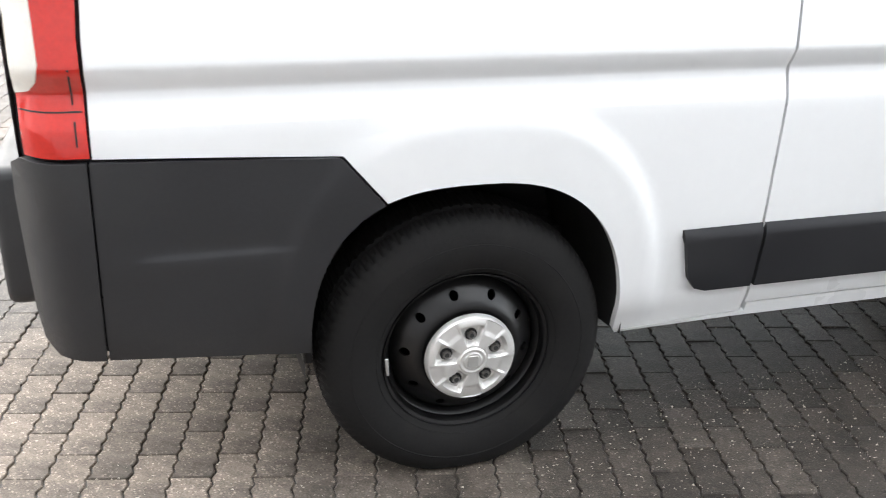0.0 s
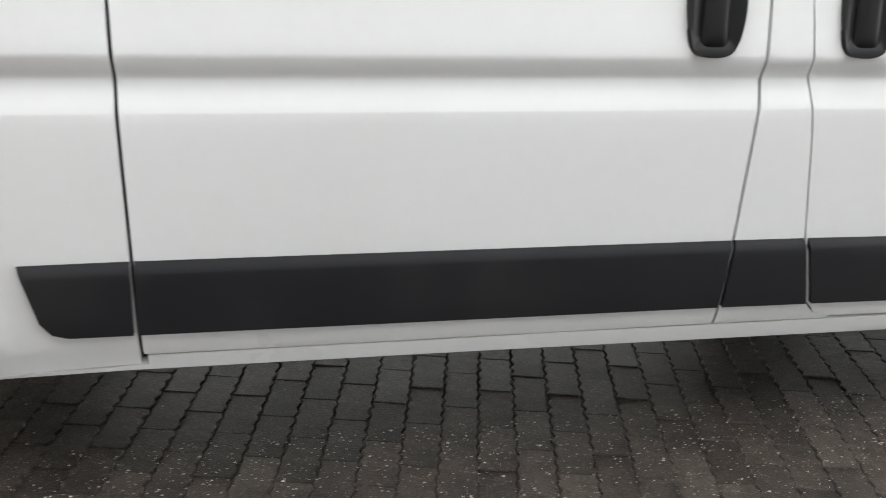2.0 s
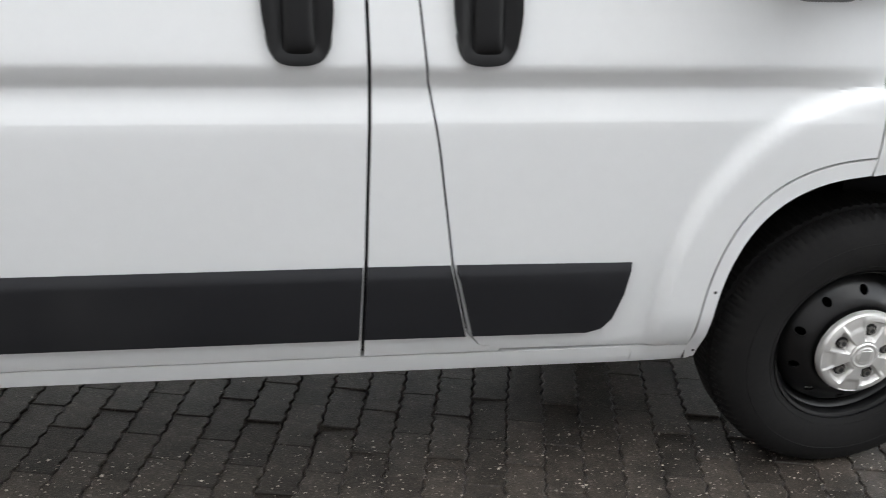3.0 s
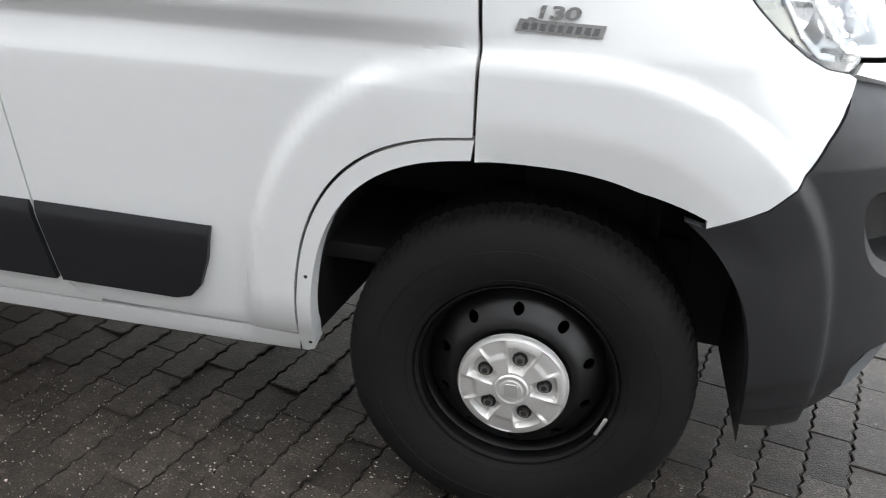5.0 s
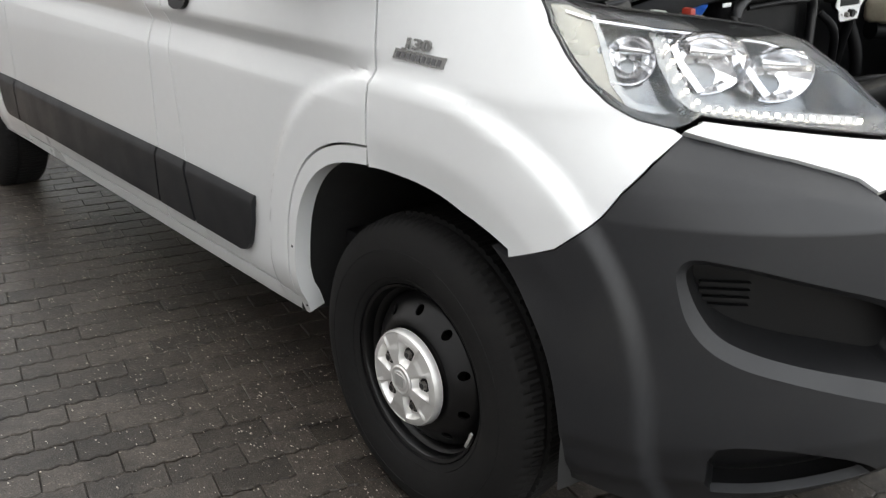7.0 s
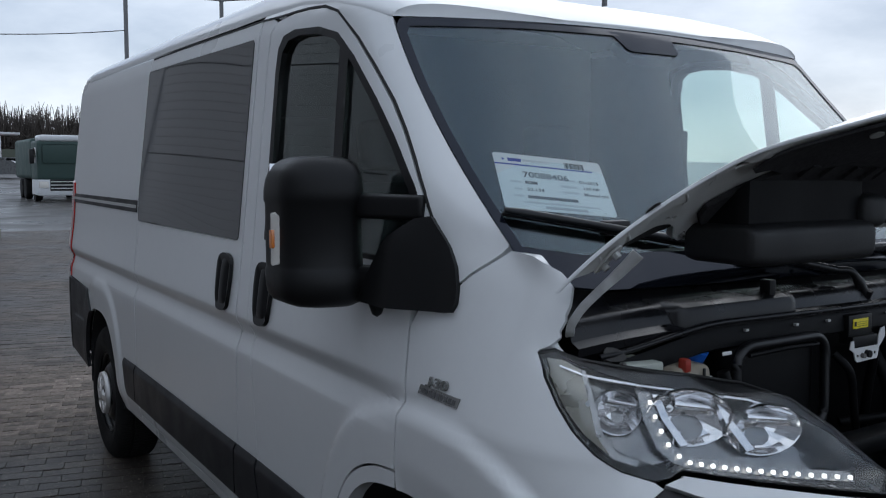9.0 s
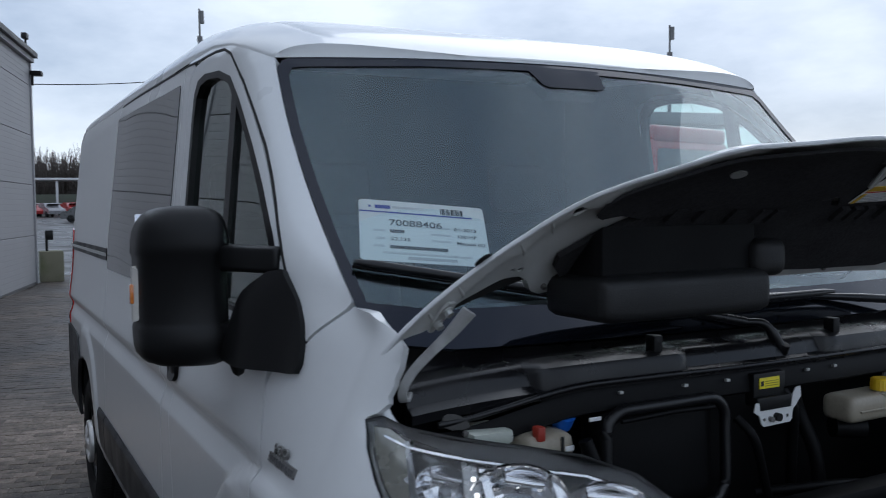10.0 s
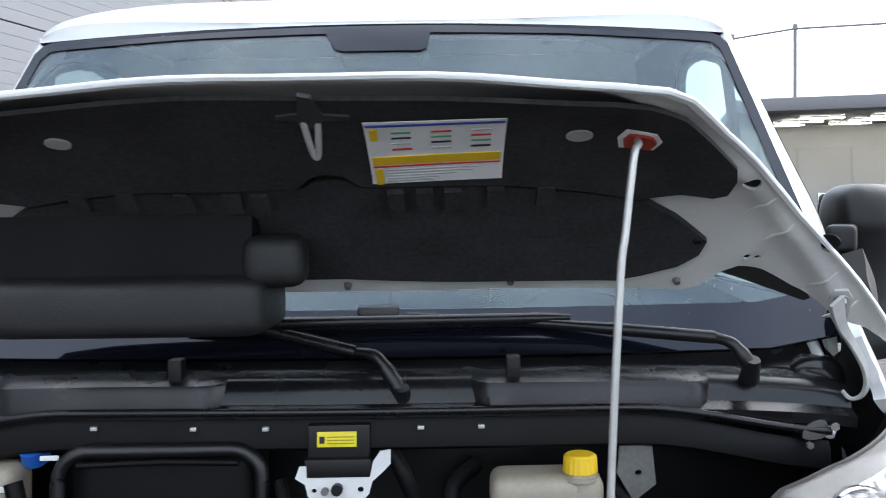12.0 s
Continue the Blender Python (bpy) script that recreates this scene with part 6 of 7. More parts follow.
SW, SH = 0.291, 0.187
def sign_bar(u0, u1, v0, v1, lift=0.0008):
    n = Vector((0.70, -0.22, 0.66)).normalized()
    return sheet([(u0, v0), (u1, v0), (u1, v1), (u0, v1)], lambda u, v: on_screen(u, v) + n * lift, -n, 0.0006, (), 0.06)
sign = thing("sale_sheet", sheet([(0.0, 0.006), (0.006, 0), (SW - 0.006, 0), (SW, 0.006), (SW, SH - 0.006), (SW - 0.006, SH), (0.006, SH), (0, SH - 0.006)], on_screen, (-0.7, 0.2, -0.66), 0.0006, (), 0.06), PAPER, "white laminated sale sheet with printed lines behind the windscreen", "sign")
part("blue_rule", sign_bar(0.0, SW - 0.03, SH - 0.040, SH - 0.036), BLUE_INK, sign)
part("logo_dot", sign_bar(0.022, 0.028, SH - 0.024, SH - 0.018), BLUE_INK, sign)
part("logo_bar", sign_bar(0.037, 0.072, SH - 0.027, SH - 0.016), BLUE_INK, sign)
part("faint_bar", sign_bar(0.076, 0.150, SH - 0.024, SH - 0.017), material("faint_ink", (0.66, 0.66, 0.67), 0.6), sign)
for k in range(15):
    w = (0.0016, 0.0030, 0.0022)[k % 3]
    part("code_bar", sign_bar(0.188 + 0.0036 * k, 0.188 + 0.0036 * k + w, SH - 0.033, SH - 0.014), INK, sign)
E2 = (on_screen(1, 0) - on_screen(0, 0)).normalized()
U2 = (on_screen(0, 1) - on_screen(0, 0)).normalized()
N2 = E2.cross(U2).normalized()
def at_sign(u, v):
    return Matrix.Translation(on_screen(u, v) + N2 * 0.001) @ Matrix((E2, U2, N2)).transposed().to_4x4()
for text, u, v, size in (("70088406", 0.066, 0.108, 0.026), ("52.133", 0.068, 0.062, 0.014), ("01-2015", 0.215, 0.104, 0.0135), ("130 HP", 0.220, 0.083, 0.013), ("Manual (6)", 0.218, 0.062, 0.013)):
    lettering("printed_words", text, size, INK, sign, at_sign(u, v) @ Matrix.Diagonal((1.18, 1, 1, 1)), 0.0002, size * 0.010)
for u0, u1, v in ((0.068, 0.100, 0.086), (0.066, 0.196, 0.038)):
    part("printed_bar", sign_bar(u0, u1, v, v + 0.009), INK, sign)
for u0, u1, v in ((0.030, 0.058, 0.088), (0.036, 0.056, 0.064), (0.030, 0.055, 0.041), (0.160, 0.205, 0.108), (0.160, 0.205, 0.086), (0.162, 0.205, 0.066), (0.05, 0.25, 0.022)):
    part("faint_bar", sign_bar(u0, u1, v, v + 0.005), material("faint_print", (0.62, 0.62, 0.64), 0.6), sign)
part("web_bar", sign_bar(0.105, 0.215, 0.008, 0.016), GREY_INK, sign)


# ---- ground ----
def paver_material():
    """Worn concrete blocks: coarse aggregate, dirt, random wet patches, tone also set by place."""
    m = material("concrete_paver", (0.124, 0.103, 0.086), 0.5, vary=0.6, scale=26, fine=190, bump=1.0, bump_scale=200, spread=0.1, island=0.32, dirt=(0.02, 0.018, 0.016), dirt_amount=0.75, dirt_scale=5)
    n, links = m.node_tree.nodes, m.node_tree.links
    p = n["Principled BSDF"]
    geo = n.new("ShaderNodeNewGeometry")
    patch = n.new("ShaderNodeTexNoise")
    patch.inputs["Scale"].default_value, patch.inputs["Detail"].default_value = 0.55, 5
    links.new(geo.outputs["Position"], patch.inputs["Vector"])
    far = n.new("ShaderNodeVectorMath")       # a paler spot by the van's rear corner
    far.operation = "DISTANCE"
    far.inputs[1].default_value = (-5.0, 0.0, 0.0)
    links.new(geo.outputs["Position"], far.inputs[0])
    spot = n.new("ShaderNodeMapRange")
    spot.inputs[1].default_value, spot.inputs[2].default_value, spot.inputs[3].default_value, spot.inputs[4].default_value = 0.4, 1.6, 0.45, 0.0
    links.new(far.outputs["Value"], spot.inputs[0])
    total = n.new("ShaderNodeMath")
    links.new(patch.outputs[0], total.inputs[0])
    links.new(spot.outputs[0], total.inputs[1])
    place = n.new("ShaderNodeSeparateXYZ")    # darker towards the van's front: wet blocks, with under-van shade in the colour
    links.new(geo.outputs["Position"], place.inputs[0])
    front_dark = n.new("ShaderNodeMapRange")
    front_dark.inputs[1].default_value, front_dark.inputs[2].default_value, front_dark.inputs[3].default_value, front_dark.inputs[4].default_value = -3.4, -1.8, 0.03, -0.26
    links.new(place.outputs[0], front_dark.inputs[0])
    shifted = n.new("ShaderNodeMath")
    links.new(total.outputs[0], shifted.inputs[0])
    links.new(front_dark.outputs[0], shifted.inputs[1])
    total = shifted
    paleness = n.new("ShaderNodeMapRange")
    paleness.inputs[1].default_value, paleness.inputs[2].default_value = 0.42, 0.85
    links.new(total.outputs[0], paleness.inputs[0])
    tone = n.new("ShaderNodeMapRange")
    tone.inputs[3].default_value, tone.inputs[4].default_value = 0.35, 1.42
    links.new(paleness.outputs[0], tone.inputs[0])
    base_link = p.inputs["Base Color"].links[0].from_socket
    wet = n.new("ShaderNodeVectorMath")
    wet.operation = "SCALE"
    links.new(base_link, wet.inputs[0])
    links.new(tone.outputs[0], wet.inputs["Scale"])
    stones = n.new("ShaderNodeTexVoronoi")
    stones.inputs["Scale"].default_value = 210
    links.new(geo.outputs["Position"], stones.inputs["Vector"])
    bright = n.new("ShaderNodeMapRange")
    bright.inputs[1].default_value, bright.inputs[2].default_value, bright.inputs[3].default_value, bright.inputs[4].default_value = 0.86, 0.99, 1.0, 2.2
    sep = n.new("ShaderNodeSeparateColor")
    links.new(stones.outputs["Color"], sep.inputs[0])
    links.new(sep.outputs[0], bright.inputs[0])
    speck = n.new("ShaderNodeVectorMath")
    speck.operation = "SCALE"
    links.new(wet.outputs[0], speck.inputs[0])
    links.new(bright.outputs[0], speck.inputs["Scale"])
    links.new(speck.outputs[0], p.inputs["Base Color"])
    gloss = n.new("ShaderNodeMapRange")
    gloss.inputs[3].default_value, gloss.inputs[4].default_value = 0.42, 0.75
    links.new(paleness.outputs[0], gloss.inputs[0])
    links.new(gloss.outputs[0], p.inputs["Roughness"])
    p.inputs["Specular IOR Level"].default_value = 0.28
    return m


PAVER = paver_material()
YARD = material("wet_yard", (0.05, 0.046, 0.043), 0.4, vary=0.3, scale=0.5, fine=40, spread=0.2, bump=0.4, bump_scale=60, spec=0.35)


def rise(x, y):
    return max(0.0, -x - 45) * 0.018


bm = bmesh.new()
xs = [-400, -200, -140, -120, -100, -80, -60, -45, -24, -12, -6, 0, 6, 12, 40, 150, 400]
ys = [-400, -150, -60, -25, -12, -6, 0, 6, 12, 25, 60, 150, 400]
g = [[bm.verts.new((x, y, rise(x, y) - 0.008)) for y in ys] for x in xs]
for a, b in zip(g, g[1:]):
    for i in range(len(ys) - 1):
        bm.faces.new((a[i], b[i], b[i + 1], a[i + 1]))
ground = thing("ground", bm, YARD, "wet dark yard surface with block paving", "ground", kind="structure")

PX, PY, ZIG, TURN = 0.1045, 0.197, 0.0085, math.radians(-13)    # courses lie askew to the van


def paver_shape(w, l, joint=0.0015):
    """An interlocking block with toothed long sides."""
    n = 8
    def ring(d, e, z):
        right = [(w / 2 - d + (ZIG if k % 2 else -ZIG) * 0.5, (k / n - 0.5) * (l - 2 * e), z) for k in range(n + 1)]
        left = [(-w / 2 + d + (ZIG if k % 2 else -ZIG) * 0.5, (k / n - 0.5) * (l - 2 * e), z) for k in range(n, -1, -1)]
        return right + left
    v = ring(joint + 0.0042, 0.0030, 0.0) + ring(joint + 0.0008, 0.0006, -0.0030) + ring(joint, 0.0003, -0.03)
    m = 2 * n + 2
    f = [tuple(range(m))]
    for r in range(2):
        for k in range(m):
            f.append((r * m + k, r * m + m + k, r * m + m + (k + 1) % m, r * m + (k + 1) % m))
    turn = np.array([[math.cos(TURN), math.sin(TURN), 0], [-math.sin(TURN), math.cos(TURN), 0], [0, 0, 1]])
    return np.array(v) @ turn, f


shape, faces_ = paver_shape(PX, PY)
NEAR = ((-4.85, -3.75, -0.35, 1.05), (0.42, 1.45, -0.5, 1.15), (-2.95, -1.3, 0.05, 0.62))
rng = np.random.default_rng(7)
near_, far_ = [], []
for i in range(-225, 75):
    for j in range(-56, 66):
        a, b = -4.168 + (i + 40) * PX, -0.3845 + (j + 0.5 * (i % 2)) * PY
        x, y = a * math.cos(TURN) - b * math.sin(TURN), a * math.sin(TURN) + b * math.cos(TURN)
        if not (-22.5 < x < 6.2 and -5.1 < y < 7.8):
            continue
        wall_y = 0.74 - 0.24 * (x + 20.34)
        if y < wall_y + 0.05:
            continue
        if x < -9 and y > 3.5:
            continue
        t = (x, y, rng.uniform(-0.0025, 0.0015), rng.normal(0, 0.006), rng.normal(0, 0.006), rng.normal(0, 0.006))
        (near_ if any(a < x < b and c < y < d for a, b, c, d in NEAR) else far_).append(t)
near_, far_ = near_[:300], far_ + near_[300:]
far_ = np.array(far_)
n, m = len(far_), len(shape)
vv = np.repeat(shape[None], n, 0)
vv[:, :, 2] += vv[:, :, 0] * far_[:, 3:4] * 1.5 + vv[:, :, 1] * far_[:, 4:5]
vv[:, :, 0] += far_[:, 0:1]
vv[:, :, 1] += far_[:, 1:2]
vv[:, :, 2] += far_[:, 2:3]
quads = np.array(faces_[1:])
tops = np.array(faces_[0])
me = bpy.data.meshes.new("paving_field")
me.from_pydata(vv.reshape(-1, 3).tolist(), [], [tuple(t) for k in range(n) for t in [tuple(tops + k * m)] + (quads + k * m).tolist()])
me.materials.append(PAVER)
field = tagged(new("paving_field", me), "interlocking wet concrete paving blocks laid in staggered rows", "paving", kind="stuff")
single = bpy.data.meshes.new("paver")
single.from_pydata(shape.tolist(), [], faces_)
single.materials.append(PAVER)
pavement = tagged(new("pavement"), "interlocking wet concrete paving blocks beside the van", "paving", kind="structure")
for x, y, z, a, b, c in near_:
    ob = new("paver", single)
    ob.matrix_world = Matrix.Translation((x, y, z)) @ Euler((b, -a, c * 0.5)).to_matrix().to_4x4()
    ob.parent = pavement

# grit on the paving
rng = np.random.default_rng(3)
verts, tris = [], []
for _ in range(10000):
    if rng.random() < 0.75:
        x = rng.uniform(-4.6, 1.6)
        y = -abs(rng.normal(0.15, 0.45)) + 0.25
    else:
        x, y = rng.uniform(-7, 2), rng.uniform(-2.6, 1.5)
    if x < -3.3 and rng.random() < 0.7:
        continue
    r = abs(rng.normal(0, 0.0019)) + 0.0008
    a = rng.uniform(0, 6.28)
    k = len(verts)
    for q in range(3):
        verts.append((x + r * math.cos(a + q * 2.1), y + r * math.sin(a + q * 2.1) * 0.7, 0.001 + rng.uniform(0, 0.0012)))
    verts.append((x, y, 0.0025 + r * 0.5))
    tris += [(k, k + 1, k + 3), (k + 1, k + 2, k + 3), (k + 2, k, k + 3)]
me = bpy.data.meshes.new("grit")
me.from_pydata(verts, [], tris)
me.materials.append(material("grit", (0.42, 0.38, 0.32), 0.7, vary=0.4, fine=500, island=0.5))
tagged(new("grit", me), "pale grit and leaf crumbs scattered on the paving", "grit", kind="stuff")

# ---- clad building beside the van ----
CLAD = material("grey_cladding", (0.30, 0.30, 0.31), 0.5, vary=0.05, scale=0.8, fine=60, spread=0.06, spec=0.4)
CLAD_DARK = material("dark_joint", (0.09, 0.09, 0.09), 0.6)
DOOR_WHITE = material("white_door", (0.7, 0.71, 0.71), 0.45, vary=0.03)
wall_m = Matrix.Translation((-20.34, 0.74, 0)) @ Matrix.Rotation(math.atan2(-0.24, 1), 4, "Z")
hall = base("hall_building", "single-storey hall clad in ribbed grey metal panels", "building")
hall.matrix_world = wall_m
core = part("hall_core", boxed(0.05, 30, -9, -0.10, -0.05, 4.90), CLAD_DARK, hall)


def clad_panel(l, h):
    """A sandwich panel with fine horizontal grooves; its face looks to +y."""
    bm = bmesh.new()
    prof = [(0.006, -0.03), (0.006, 0.0)]
    n = max(3, int(h / 0.105))
    for k in range(n):
        z0, z1 = 0.006 + (h - 0.012) * k / n, 0.006 + (h - 0.012) * (k + 1) / n
        prof += [(z0 + 0.004, 0.006), (z1 - 0.008, 0.006), (z1 - 0.004, 0.0025)]
    prof += [(h - 0.006, 0.0), (h - 0.006, -0.03)]
    a = [bm.verts.new((0.006, y, z)) for z, y in prof]
    b = [bm.verts.new((l - 0.006, y, z)) for z, y in prof]
    for i in range(len(prof) - 1):
        bm.faces.new((a[i], b[i], b[i + 1], a[i + 1]))
    bm.faces.new(a[::-1])
    bm.faces.new(b)
    bmesh.ops.recalc_face_normals(bm, faces=bm.faces[:])
    return bm


cols = [(0.0, 5.23), (6.60, 3.95), (10.55, 4.6), (15.15, 4.6), (19.75, 4.6), (24.35, 5.6)]
rows_ = [(0.0, 1.07), (1.07, 1.12), (2.19, 1.10), (3.29, 1.10), (4.39, 0.55)]
for u, l in cols:
    for z, h in rows_:
        ob = part("panel", clad_panel(l, h), CLAD, hall, smooth=0)
        ob.location = (u, -0.04, z)
for z, h in ((2.40, 1.07), (3.47, 1.47)):
    ob = part("panel", clad_panel(1.30, h), CLAD, hall, smooth=0)
    ob.location = (5.27, -0.04, z)
for u in (5.19, 6.54, 10.51, 15.11, 19.71, 24.31):
    part("joint_strip", boxed(u, u + 0.07, -0.05, -0.004, 0, 4.92, 0.004), CLAD, hall)
part("eave_trim", boxed(-0.05, 30.1, -0.25, 0.06, 4.90, 5.16, 0.01), CLAD, hall, "grey eaves trim")
part("gutter", boxed(-0.05, 30.1, 0.02, 0.14, 5.00, 5.12, 0.02), CLAD_DARK, hall)
part("plinth", boxed(-0.02, 5.2, -0.1, -0.02, -0.05, 0.03), CLAD_DARK, hall)
part("corner_trim", boxed(-0.06, 0.06, -0.14, 0.0, 0, 4.92, 0.005), CLAD, hall, "pale corner trim")
part("wall_lamp", boxed(-0.16, 0.10, -0.02, 0.22, 4.62, 4.72, 0.02), SATIN, hall, "small dark wall lamp")
part("lamp_stem", boxed(-0.02, 0.04, -0.02, 0.05, 4.40, 4.66, 0.01), SATIN, hall)
part("camera_bracket", rod(bmesh.new(), (-0.02, -0.1, 5.14), (-0.02, -0.1, 5.55), 0.025, 8), SATIN, hall)
part("eave_camera", boxed(-0.10, 0.16, -0.16, -0.04, 5.42, 5.54, 0.02), SATIN, hall, "small camera above the eaves")
door_ = part("entrance_door", boxed(5.30, 6.52, -0.06, -0.02, 0.02, 2.36, 0.004), DOOR_WHITE, hall, "white entrance door")
part("door_leaf", boxed(5.66, 6.46, -0.03, -0.004, 0.06, 2.13, 0.004), material("door_panel", (0.80, 0.81, 0.81), 0.4), door_)
part("door_lever", boxed(6.34, 6.44, -0.006, 0.05, 1.02, 1.05, 0.006), SATIN, door_)
for z in (0.22, 1.56, 1.84):
    part("hinge", boxed(5.60, 5.66, -0.02, 0.014, z, z + 0.14, 0.004), SATIN, door_)
part("door_sign", boxed(5.98, 6.03, -0.006, -0.001, 1.72, 1.84, 0.001), SATIN, door_)

# ---- yard beyond ----
block_ = thing("concrete_block", boxed(-20.95, -20.42, 0.80, 1.30, 0.0, 0.70, 0.03, segs=2), material("mossy_concrete", (0.20, 0.19, 0.13), 0.8, vary=0.2, scale=3, dirt=(0.10, 0.12, 0.04), dirt_amount=0.7, dirt_scale=2), "mossy concrete block by the hall corner", "block")
post_ = thing("marker_post", block(boxed(-20.68, -20.62, 0.93, 0.99, 0.695, 1.16, 0.015), -20.72, -20.58, 0.93, 1.10, 0.95, 1.17, 0.02), SATIN, "short dark lamp post on a concrete block", "post")


def truck(x, y, heading, paint, hood_mat, label):
    t = base("truck", label, "truck", (x, y, rise(x, y)))
    t.rotation_euler = (0, 0, heading)
    part("cab", block(bmesh.new(), -2.0, 0.0, -1.22, 1.22, 0.95, 2.75, 0.16, 3), hood_mat, t)
    part("lower_front", block(bmesh.new(), -1.9, 0.04, -1.22, 1.22, 0.28, 1.0, 0.08, 2), paint, t)
    part("visor", block(bmesh.new(), -1.4, 0.02, -1.1, 1.1, 2.70, 3.0, 0.12, 3), paint, t)
    part("grille", boxed(0.03, 0.06, -0.72, 0.72, 0.50, 1.0, 0.02), SATIN, t)
    for k in range(3):
        part("grille_bar", boxed(0.055, 0.075, -0.70, 0.70, 0.58 + 0.15 * k, 0.63 + 0.15 * k, 0.008), ZINC, t)
    for s in (-1, 1):
        part("headlamp", boxed(0.0, 0.065, s * 0.98 - 0.2, s * 0.98 + 0.2, 0.62, 0.92, 0.05), CLEAR_LENS, t)
        part("side_window", boxed(-1.25, -0.3, s * 1.20 - 0.03, s * 1.20 + 0.03, 1.75, 2.45, 0.05), DARK_GLASS, t)
        part("wing_mirror", block(bmesh.new(), -0.15, 0.1, s * 1.45 - 0.1, s * 1.45 + 0.1, 1.7, 2.35, 0.05), SATIN, t)
    part("windscreen", boxed(-0.02, 0.025, -1.02, 1.02, 1.72, 2.58, 0.06), DARK_GLASS if hood_mat is paint else hood_mat, t)
    for wx in (-1.25, -4.3, -5.6):
        for s in (-1, 1):
            bm = lathe([(0.0, -0.16), (0.28, -0.16), (0.48, -0.15), (0.50, -0.1), (0.50, 0.1), (0.48, 0.15), (0.0, 0.16)], 24, "y", (wx, s * 1.05, 0.5))
            part("wheel", bm, RUBBER, t)
    part("frame_rail", boxed(-7.5, -1.8, -0.45, 0.45, 0.75, 1.0, 0.03), SATIN, t)
    return t


TARP = material("green_tarpaulin", (0.03, 0.06, 0.052), 0.6, vary=0.2, scale=3, bump=0.5, bump_scale=6)
TRUCK_WHITE = material("truck_white", (0.65, 0.66, 0.67), 0.35, vary=0.05)
TRUCK_RED = material("truck_red", (0.42, 0.012, 0.016), 0.3, vary=0.06, coat=0.6)
tk = truck(-42.0, 6.35, 0.0, TRUCK_WHITE, TARP, "white lorry with a green sheet over its cab")
part("load", block(bmesh.new(), -7.6, -2.1, -1.2, 1.2, 1.0, 2.9, 0.2, 3), TARP, tk)
truck(-10.8, 11.2, radians(12), TRUCK_RED, TRUCK_RED, "bright red lorry cab parked behind the van")

CAR_PAINTS = [material("car_red", (0.35, 0.02, 0.02), 0.3, coat=0.5), material("car_dark", (0.02, 0.022, 0.025), 0.3, coat=0.5), material("car_grey", (0.2, 0.2, 0.21), 0.3, coat=0.5)]


def car(x, y, heading, paint, label):
    t = base("car", label, "car", (x, y, rise(x, y)), group="cars in the far yard")
    t.rotation_euler = (0, 0, heading)
    bm = bmesh.new()
    prof = [(-2.1, 0.30), (-2.15, 0.65), (-2.0, 0.88), (-1.55, 0.95), (-0.95, 1.36), (-0.3, 1.45), (0.45, 1.40), (1.05, 0.98), (1.85, 0.84), (2.12, 0.62), (2.1, 0.30)]
    loops = [[bm.verts.new((x_, y_ * (0.84 if z_ > 1.0 else 1), z_)) for x_, z_ in prof] for y_ in (-0.86, -0.70, 0.70, 0.86)]
    for a, b in zip(loops, loops[1:]):
        for i in range(len(prof)):
            bm.faces.new((a[i], a[(i + 1) % len(prof)], b[(i + 1) % len(prof)], b[i]))
    bm.faces.new(loops[0][::-1])
    bm.faces.new(loops[-1])
    bmesh.ops.recalc_face_normals(bm, faces=bm.faces[:])
    part("car_body", bm, paint, t)
    for s in (-1, 1):
        part("side_glass", block(bmesh.new(), -1.2, 0.6, s * 0.73 - 0.03, s * 0.73 + 0.03, 1.0, 1.32, 0.02), DARK_GLASS, t)
        for wx in (-1.3, 1.3):
            part("wheel", lathe([(0.0, -0.1), (0.3, -0.1), (0.32, -0.06), (0.32, 0.06), (0.3, 0.1), (0.0, 0.1)], 18, "y", (wx, s * 0.76, 0.32)), RUBBER, t)
    part("front_glass", block(bmesh.new(), -0.02, 0.02, -0.62, 0.62, -0.3, 0.3, 0.02, 1, Matrix.Translation((0.78, 0, 1.18)) @ Matrix.Rotation(radians(56), 4, "Y")), DARK_GLASS, t)


for k, (x, y, h) in enumerate(((-103, 9.0, 0.3), (-105, 11.2, 0.25), (-104, 13.3, 0.3), (-106, 15.6, 0.3), (-80, 8.3, 1.2), (-100, 6.6, 0.3), (-101, 4.6, 0.3))):
    car(x, y, h, CAR_PAINTS[k % 3], ("small red car in the far yard", "dark car in the far yard", "grey car in the far yard")[k % 3])
# white frame shelter
shelter = base("frame_shelter", "white steel frame shelter over parked cars", "shelter", (-108, 7.5, rise(-108, 0)))
for dx, dy in ((0, -5), (0, -2.2), (0, 0.5), (0, 3.2), (-4, -5), (-4, 3.2)):
    part("post", boxed(dx - 0.12, dx + 0.12, dy - 0.12, dy + 0.12, 0, 3.9, 0.02), TRUCK_WHITE, shelter)
part("roof", boxed(-4.4, 0.5, -5.4, 5.2, 3.9, 4.15, 0.03), TRUCK_WHITE, shelter)
part("rail", boxed(-0.05, 0.05, -5, 3.2, 1.2, 1.35, 0.02), TRUCK_WHITE, shelter)
fence_m = material("brown_boards", (0.09, 0.075, 0.06), 0.8, vary=0.15)
far_wall = thing("yard_wall", boxed(-118, -117.6, -20, 60, 1.0, 3.6, 0.02), material("olive_wall", (0.10, 0.11, 0.085), 0.8, vary=0.2, scale=0.3), "low olive wall along the far yard", "wall")
part("wall_board", boxed(-117.6, -117.5, 16.6, 19.0, 1.6, 3.0, 0.01), TRUCK_WHITE, far_wall)
thing("stacked_crates", boxed(-112, -110, 17.0, 22.0, 1.1, 3.1, 0.05), fence_m, "brown stacked crates by the far wall", "crates")

